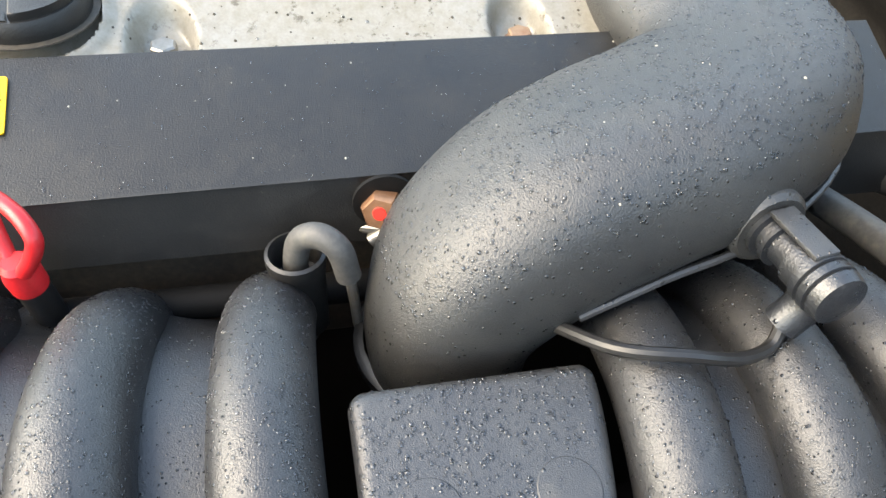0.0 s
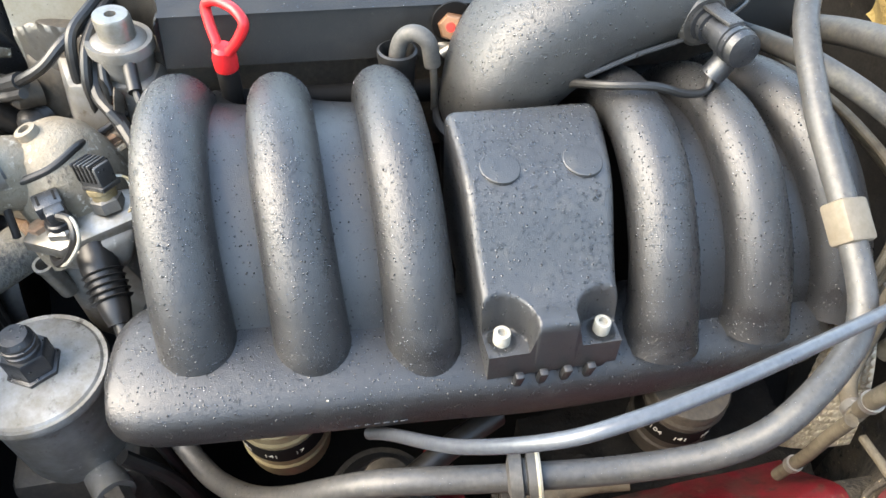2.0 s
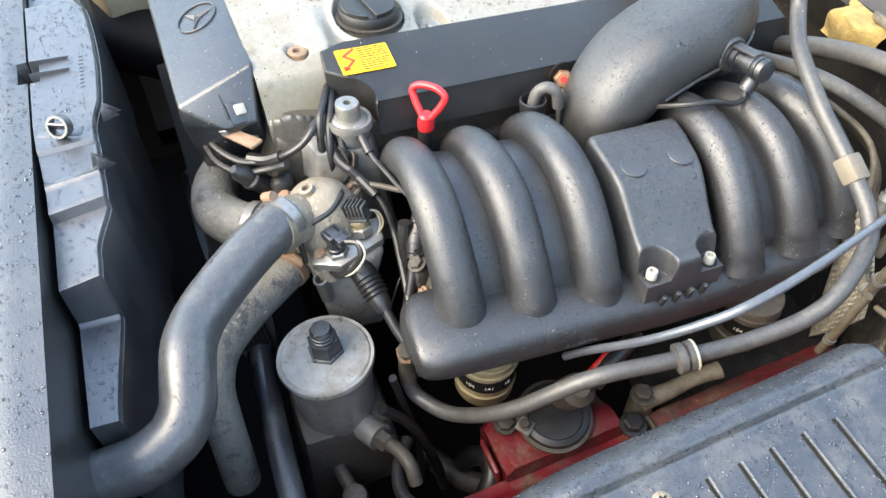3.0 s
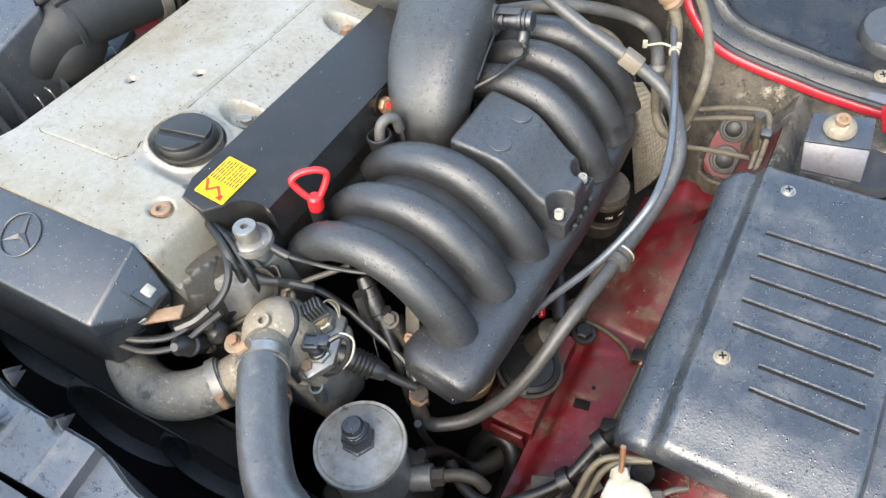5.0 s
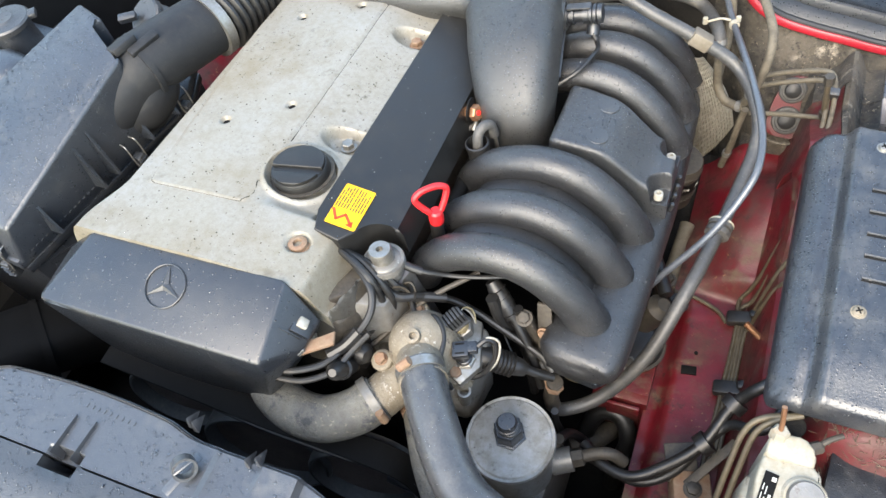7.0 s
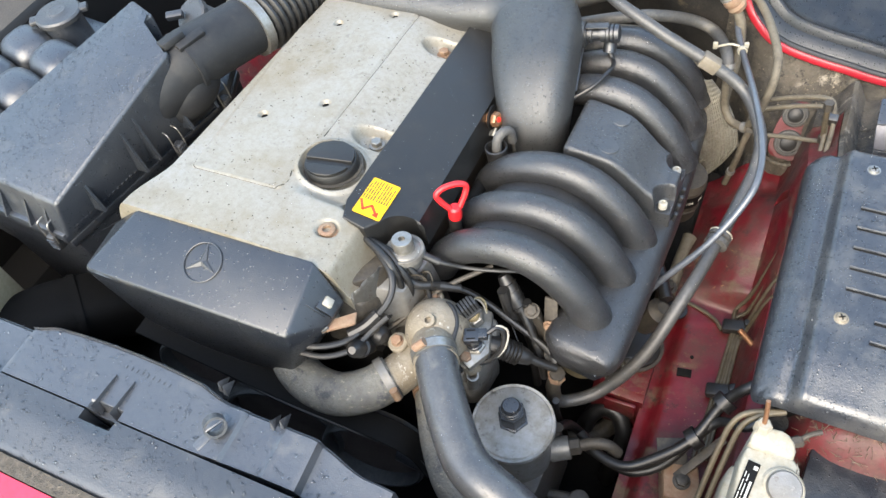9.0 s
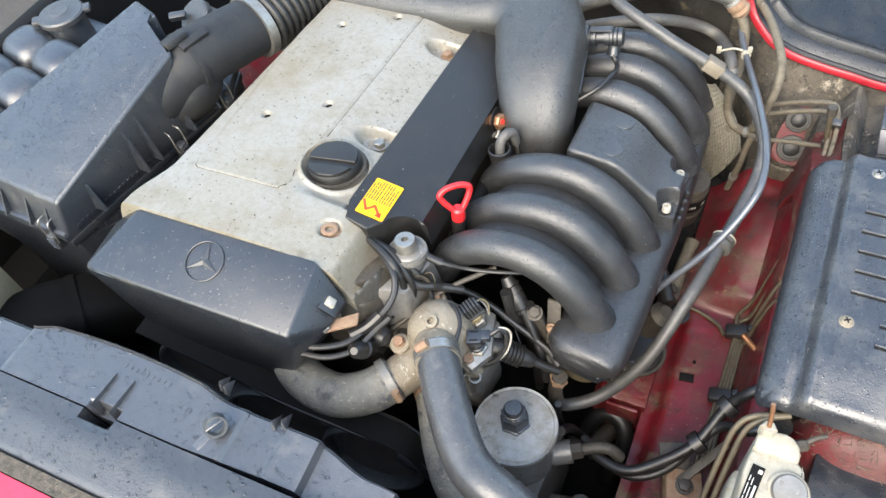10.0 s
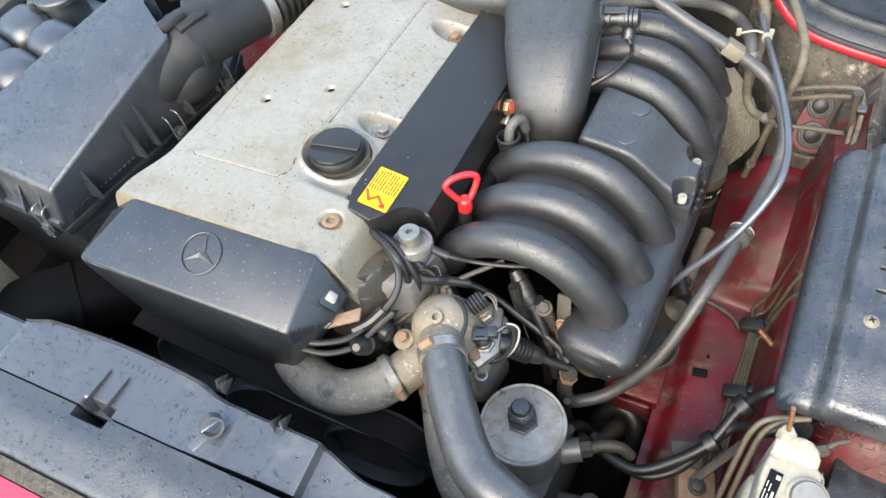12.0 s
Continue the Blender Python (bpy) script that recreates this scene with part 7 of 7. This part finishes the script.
sn = thing("air_flow_meter", (-0.78, 0.0, 0.12), "black plastic air flow tube with clip, steel clamp and bellows", "air duct")
part("tube_body", tube([(-0.90, -0.20, 0.125, 0.045, 0.045), (-0.862, -0.14, 0.148, 0.049, 0.049), (-0.826, -0.088, 0.175, 0.05, 0.05), (-0.808, -0.055, 0.189, 0.05, 0.05), (-0.789, -0.02, 0.196, 0.0495, 0.0495), (-0.756, 0.085, 0.183, 0.0485, 0.0485)], seg=36), elbow_black, sn)
part("tube_collar", lathe([(0.049, -0.005), (0.053, -0.004), (0.053, 0.004), (0.049, 0.005)], (-0.796, -0.037, 0.193), (0.32, 1, -0.02), 40), elbow_black, sn)
part("scoop", tube([(-0.83, -0.10, 0.125, 0.03, 0.03), (-0.812, -0.07, 0.145, 0.047, 0.047), (-0.80, -0.045, 0.165, 0.05, 0.05), (-0.796, -0.03, 0.178, 0.046, 0.046)], seg=28), elbow_black, sn)
part("latch", block((0.024, 0.04, 0.012), (-0.793, -0.045, 0.247), (2, -10, -18), 0.003), elbow_black, sn)
part("latch", block((0.014, 0.05, 0.010), (-0.769, -0.030, 0.240), (2, 16, -18), 0.002), elbow_black, sn)
hose_clamp(sn, (-0.754, 0.09, 0.181), (0.3, 1, -0.05), 0.0525, 0.016, (-1, 0, -0.3), zinc, "bright steel band clamp")
own = bmesh.new()
prof = []
for k in range(15):
    prof += [(0.050, 0.014 * k), (0.0565, 0.014 * k + 0.005), (0.0565, 0.014 * k + 0.009)]
lathe(prof, (-0.751, 0.1, 0.18), (0.24, 1, -0.03), 32, own)
part("bellows", own, rubber, sn)

# ---- intake snorkel and lamp housing at the front corner ----
sk = thing("intake_snorkel", (-0.93, -0.46, 0.0), "black plastic intake snorkel leading into the air filter", "air duct")
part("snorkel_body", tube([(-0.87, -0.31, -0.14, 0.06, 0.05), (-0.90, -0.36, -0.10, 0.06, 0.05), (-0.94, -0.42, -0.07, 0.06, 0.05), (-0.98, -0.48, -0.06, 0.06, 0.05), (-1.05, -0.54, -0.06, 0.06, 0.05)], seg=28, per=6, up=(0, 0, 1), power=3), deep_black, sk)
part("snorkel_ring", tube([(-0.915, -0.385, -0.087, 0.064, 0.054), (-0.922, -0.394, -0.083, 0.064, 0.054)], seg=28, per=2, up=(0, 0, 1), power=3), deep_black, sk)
lh = thing("headlamp_housing", (-1.02, -0.49, 0.05), "cream plastic headlamp housing with black connector", "headlamp")
part("housing", block((0.16, 0.1, 0.16), (-1.06, -0.47, 0.02), (0, 0, 18), 0.01), pale_plastic, lh)
part("connector", block((0.04, 0.045, 0.05), (-0.975, -0.515, 0.085), (0, 8, 18), 0.005), cover_black, lh)
part("bulb_cap", lathe([(0.012, 0), (0.012, 0.01), (0.008, 0.014)], (-0.985, -0.48, 0.09), (0.6, 0, 0.8), 16), rust, lh)

wp = thing("cold_start_valve", (-0.86, 0.06, 0.15), "dark grey capped stub behind the air filter", "valve")
part("stub", lathe([(0.028, -0.05), (0.028, 0.02), (0.026, 0.024)], (-0.87, 0.1, 0.16), (-0.2, -0.6, 0.8), 24), air_black, wp)
part("cap", lathe([(0.031, 0.018), (0.033, 0.02), (0.033, 0.03), (0.03, 0.033)], (-0.87, 0.1, 0.16), (-0.2, -0.6, 0.8), 12), grey_black, wp)
part("tab", block((0.03, 0.014, 0.012), (-0.9, 0.07, 0.19), (20, 0, 30), 0.003), grey_black, wp)

# ---- washer bottle at the wing ----
et = thing("expansion_tank", (-1.15, 0.0, 0.0), "black moulded tank with bulging compartments and round cap", "tank")
for i in range(4):
    for j in range(2):
        bm = block((0.1, 0.09, 0.1), (-1.135 - 0.094 * j - 0.02 * i, -0.03 - 0.086 * i + 0.02 * j, 0.1), (4, 6, -14), 0.034, segs=5)
        part("tank_bulge", bm, air_black, et)
part("tank_body", block((0.2, 0.42, 0.2), (-1.19, -0.08, -0.01), (0, 0, -8), 0.02), air_black, et)
part("neck", lathe([(0.04, 0.0), (0.036, 0.06)], (-1.185, 0.055, 0.09), seg=28), air_black, et)
ecap = part("cap", lathe([(0.040, 0.058), (0.044, 0.060), (0.044, 0.068), (0.041, 0.071), (0.02, 0.072), (0.016, 0.0745), (0.012, 0.074)], (-1.185, 0.055, 0.09), seg=32), grey_black, et, "ribbed round filler cap")
for a in (40, 220):
    part("cap_ear", block((0.02, 0.022, 0.01), (-1.185 + 0.045 * math.cos(radians(a)), 0.055 + 0.045 * math.sin(radians(a)), 0.155), (0, 0, a), 0.003), grey_black, ecap)

# ---- radiator shroud and lock panel at the front ----
fs = thing("fan_shroud", (-0.45, -0.53, 0.0), "black plastic radiator fan shroud with lugs, wet", "fan shroud")


def shroud_rear(x):
    return -0.507 + 0.016 * math.cos((x + 0.57) / 0.16 * 1.2) * (1 if -0.72 < x < -0.40 else 0) * smooth_step(-0.72, -0.68, x) * (1 - smooth_step(-0.46, -0.40, x)) - 0.018 * smooth_step(-0.3, -0.22, x) - 0.018 * smooth_step(-0.22, -0.05, x)


def shroud_height(x, y):
    v = y
    z = 0.165 - 0.008 * (1 - smooth_step(0.0, 0.012, v)) - 0.006 * smooth_step(0.93, 1.0, v)
    z -= 0.004 * smooth_step(-0.385, -0.382, x) + 0.006 * smooth_step(-0.385, -0.3, x) * (1 - v)
    z -= (0.05 + 0.01 * v) * smooth_step(-0.19, -0.185, x) + 0.012 * smooth_step(-0.29, -0.287, x)
    z -= 0.016 * (1 - smooth_step(-0.725, -0.715, x))
    for sx in (-0.548,):
        z -= 0.02 * (1 - smooth_step(0.018, 0.022, abs(x - sx))) * (1 - smooth_step(0.10, 0.16, v))
    z += 0.002 * (1 - smooth_step(0.0015, 0.004, abs(x + 0.33)))
    z += 0.006 * (1 - smooth_step(0.98, 0.985, v)) * smooth_step(0.955, 0.96, v) * (1 if -0.72 < x < -0.42 else 0)
    return z


def shroud_warp(x, v):
    a = -0.5745 + 0.006 * smooth_step(-0.45, -0.3, x)
    return x, a + (shroud_rear(x) - a) * v


shroud = part("shroud_top", relief(-0.86, -0.062, 0.0, 1.0, 0.004, shroud_height, -0.12, warp=lambda x, v: shroud_warp(x, v)), shroud_black, fs, smooth=40)
for sx in (-0.563, -0.535):
    own = bmesh.new()
    v = [own.verts.new(p) for p in ((sx - 0.002, -0.572, 0.148), (sx - 0.001, -0.525, 0.1685), (sx - 0.0005, -0.53, 0.162), (sx + 0.002, -0.572, 0.148), (sx + 0.001, -0.525, 0.1685), (sx + 0.0005, -0.53, 0.162), (sx, -0.572, 0.172))]
    bmesh.ops.convex_hull(own, input=own.verts)
    part("rib", own, shroud_black, fs)
ring_m = axis_matrix((-0.401, -0.541, 0.179), (0.75, -0.45, 0.45))
own = bmesh.new()
loops = [[ring_m @ Vector(((0.0115 + 0.0018 * math.cos(b)) * math.cos(a), (0.0115 + 0.0018 * math.cos(b)) * math.sin(a), 0.010 * math.sin(b))) for b in (0.6, 2.54, 3.74, 5.68)] for a in [2 * math.pi * k / 28 for k in range(28)]]
rings(own, loops + [loops[0]], False)
bmesh.ops.remove_doubles(own, verts=own.verts, dist=1e-6)
lug = part("ring_lug", own, shroud_black, fs)
part("lug_bar", block((0.003, 0.022, 0.014), (-0.401, -0.541, 0.179), (0, 30, -30), 0.001), shroud_black, fs)
part("lug_web", block((0.012, 0.05, 0.008), (-0.408, -0.545, 0.162), (0, 0, -18), 0.002), shroud_black, fs)
for x, y in ((-0.43, -0.488), (-0.422, -0.49), (-0.335, -0.503), (-0.345, -0.508)):
    part("tab", hull([(x - 0.004, y - 0.01, 0.158), (x + 0.004, y - 0.01, 0.158), (x, y + 0.012, 0.160), (x, y - 0.006, 0.178)], 0.001), shroud_black, fs)
rnd = random.Random(2)
for k in range(9):
    part("cast_mark", block((0.0032, 0.0045, 0.0006), (-0.56 + 0.0085 * k, -0.512 - 0.0003 * k, 0.1655), (0, 0, -6), 0), shroud_black, fs)

lp = thing("lock_panel", (-0.4, -0.62, 0.1), "black plastic lock panel in front of the radiator, wet", "front panel")
lpb = part("panel_top", relief(-1.0, 0.4, -0.6545, -0.576, 0.006, lambda x, y: 0.166 - 0.01 * (1 - smooth_step(-0.657, -0.6, y)) - 0.004 * (1 - smooth_step(-0.6545, -0.646, y)) - 0.05 * smooth_step(-0.59, -0.577, y) * (1 - smooth_step(0.018, 0.022, abs(x + 0.548))), 0.05), panel_black, lp, smooth=40)
for x in (-0.72, -0.36, -0.02):
    part("panel_rib", block((0.004, 0.06, 0.003), (x, -0.615, 0.161), (-6, 0, 4), 0.001), lid_black, lp)
fm = thing("foam_strip", (-0.4, -0.67, 0.14), "dark dirty foam sealing strip along the front edge", "seal")
part("strip", relief(-1.0, 0.4, -0.6725, -0.655, 0.003, lambda x, y: 0.157 + 0.0022 * noise.noise(Vector((x * 220, y * 220, 0))), 0.1), foam, fm)
bon = thing("front_edge", (-0.4, -0.72, 0.1), "glossy red painted front edge of the body", "body panel")
part("edge_panel", relief(-1.1, 0.5, -0.80, -0.674, 0.02, lambda x, y: 0.155 - 0.5 * max(0, -0.72 - y) ** 1.2, 0.08), body_red, bon)
rd = thing("radiator", (-0.4, -0.6, -0.2), "dark radiator core behind the shroud", "radiator")
part("core", block((1.0, 0.05, 0.5), (-0.38, -0.61, -0.15), bevel=0.006), deep_black, rd)

# ---- pulleys and belts ----
for at, r, lab_ in (((-0.322, -0.435, -0.098), 0.078, "large dark fan pulley with brown inside"), ((-0.60, -0.425, -0.03), 0.07, "dark pulley behind the front cover"), ((-0.47, -0.44, -0.1), 0.095, "dark water pump pulley")):
    t = thing("pulley", at, lab_, "pulley", "belt pulleys")
    part("rim", lathe([(r * 0.88, -0.035), (r, -0.035), (r, 0.0), (r * 0.97, 0.004), (r * 0.93, 0.004), (r * 0.90, -0.014), (r * 0.89, -0.035)], at, (0.12, -1, 0.12), 44), pipe_grey, t)
    part("disc", lathe([(r * 0.895, -0.016), (r * 0.84, -0.022), (r * 0.5, -0.026), (r * 0.32, -0.018), (r * 0.05, -0.018)], at, (0.12, -1, 0.12), 40), dark_brown, t)
t = thing("drive_belt", (-0.45, -0.42, 0.0), "wide black ribbed drive belt", "belt")
for k in range(5):
    part("belt_rib", tube([(-0.67, -0.405 - 0.006 * k, 0.055), (-0.58, -0.405 - 0.006 * k, 0.03), (-0.45, -0.41 - 0.006 * k, 0.0), (-0.35, -0.41 - 0.006 * k, -0.012), (-0.26, -0.405 - 0.006 * k, -0.035), (-0.235, -0.40 - 0.006 * k, -0.1)], 0.0034, 8), rubber, t)
part("belt_back", tube([(x, -0.417, z + 0.0045, 0.018, 0.0022) for x, z in ((-0.67, 0.055), (-0.58, 0.03), (-0.45, 0.0), (-0.35, -0.012), (-0.26, -0.035), (-0.235, -0.1))], seg=12, up=(0, 0, 1), power=5), deep_black, t)

# ---- rain ----
droplets([duct_body], 7000, 1, 0.0005, 0.0012)
droplets(runner_obs, 13000, 2, 0.00045, 0.0011, 0.25)
droplets([box_top], 1900, 3, 0.0006, 0.0013)
droplets([lid], 6000, 4, 0.0006, 0.0016)
droplets([lid], 18000, 14, 0.0005, 0.0013, where=lambda p: p.x < 0.172)
droplets([abl], 2300, 5, 0.0006, 0.0019)
droplets([shroud, lpb], 4000, 6, 0.0006, 0.0022)
droplets([plenum], 4500, 15, 0.00045, 0.0011)
droplets([fbody], 2600, 7, 0.0006, 0.0016)
droplets([strip_body], 600, 8, 0.0005, 0.0011)
droplets([radh], 1500, 16, 0.0005, 0.0013, 0.3)
droplets([vacuum_run], 1300, 17, 0.0004, 0.0009, 0.3)
droplets([silver_top], 120, 9, 0.0004, 0.0014)
droplets([strip_body, duct_body, plenum], 120, 21, 0.0003, 0.0009, 0.3, dull_white, "dust_specks", "pale specks of dust and lint on the covers", "dust")
droplets([silver_top], 1500, 22, 0.0003, 0.0012, 0.3, grime, "dirt_specks", "brown specks of dried dirt on the valve cover", "dirt")
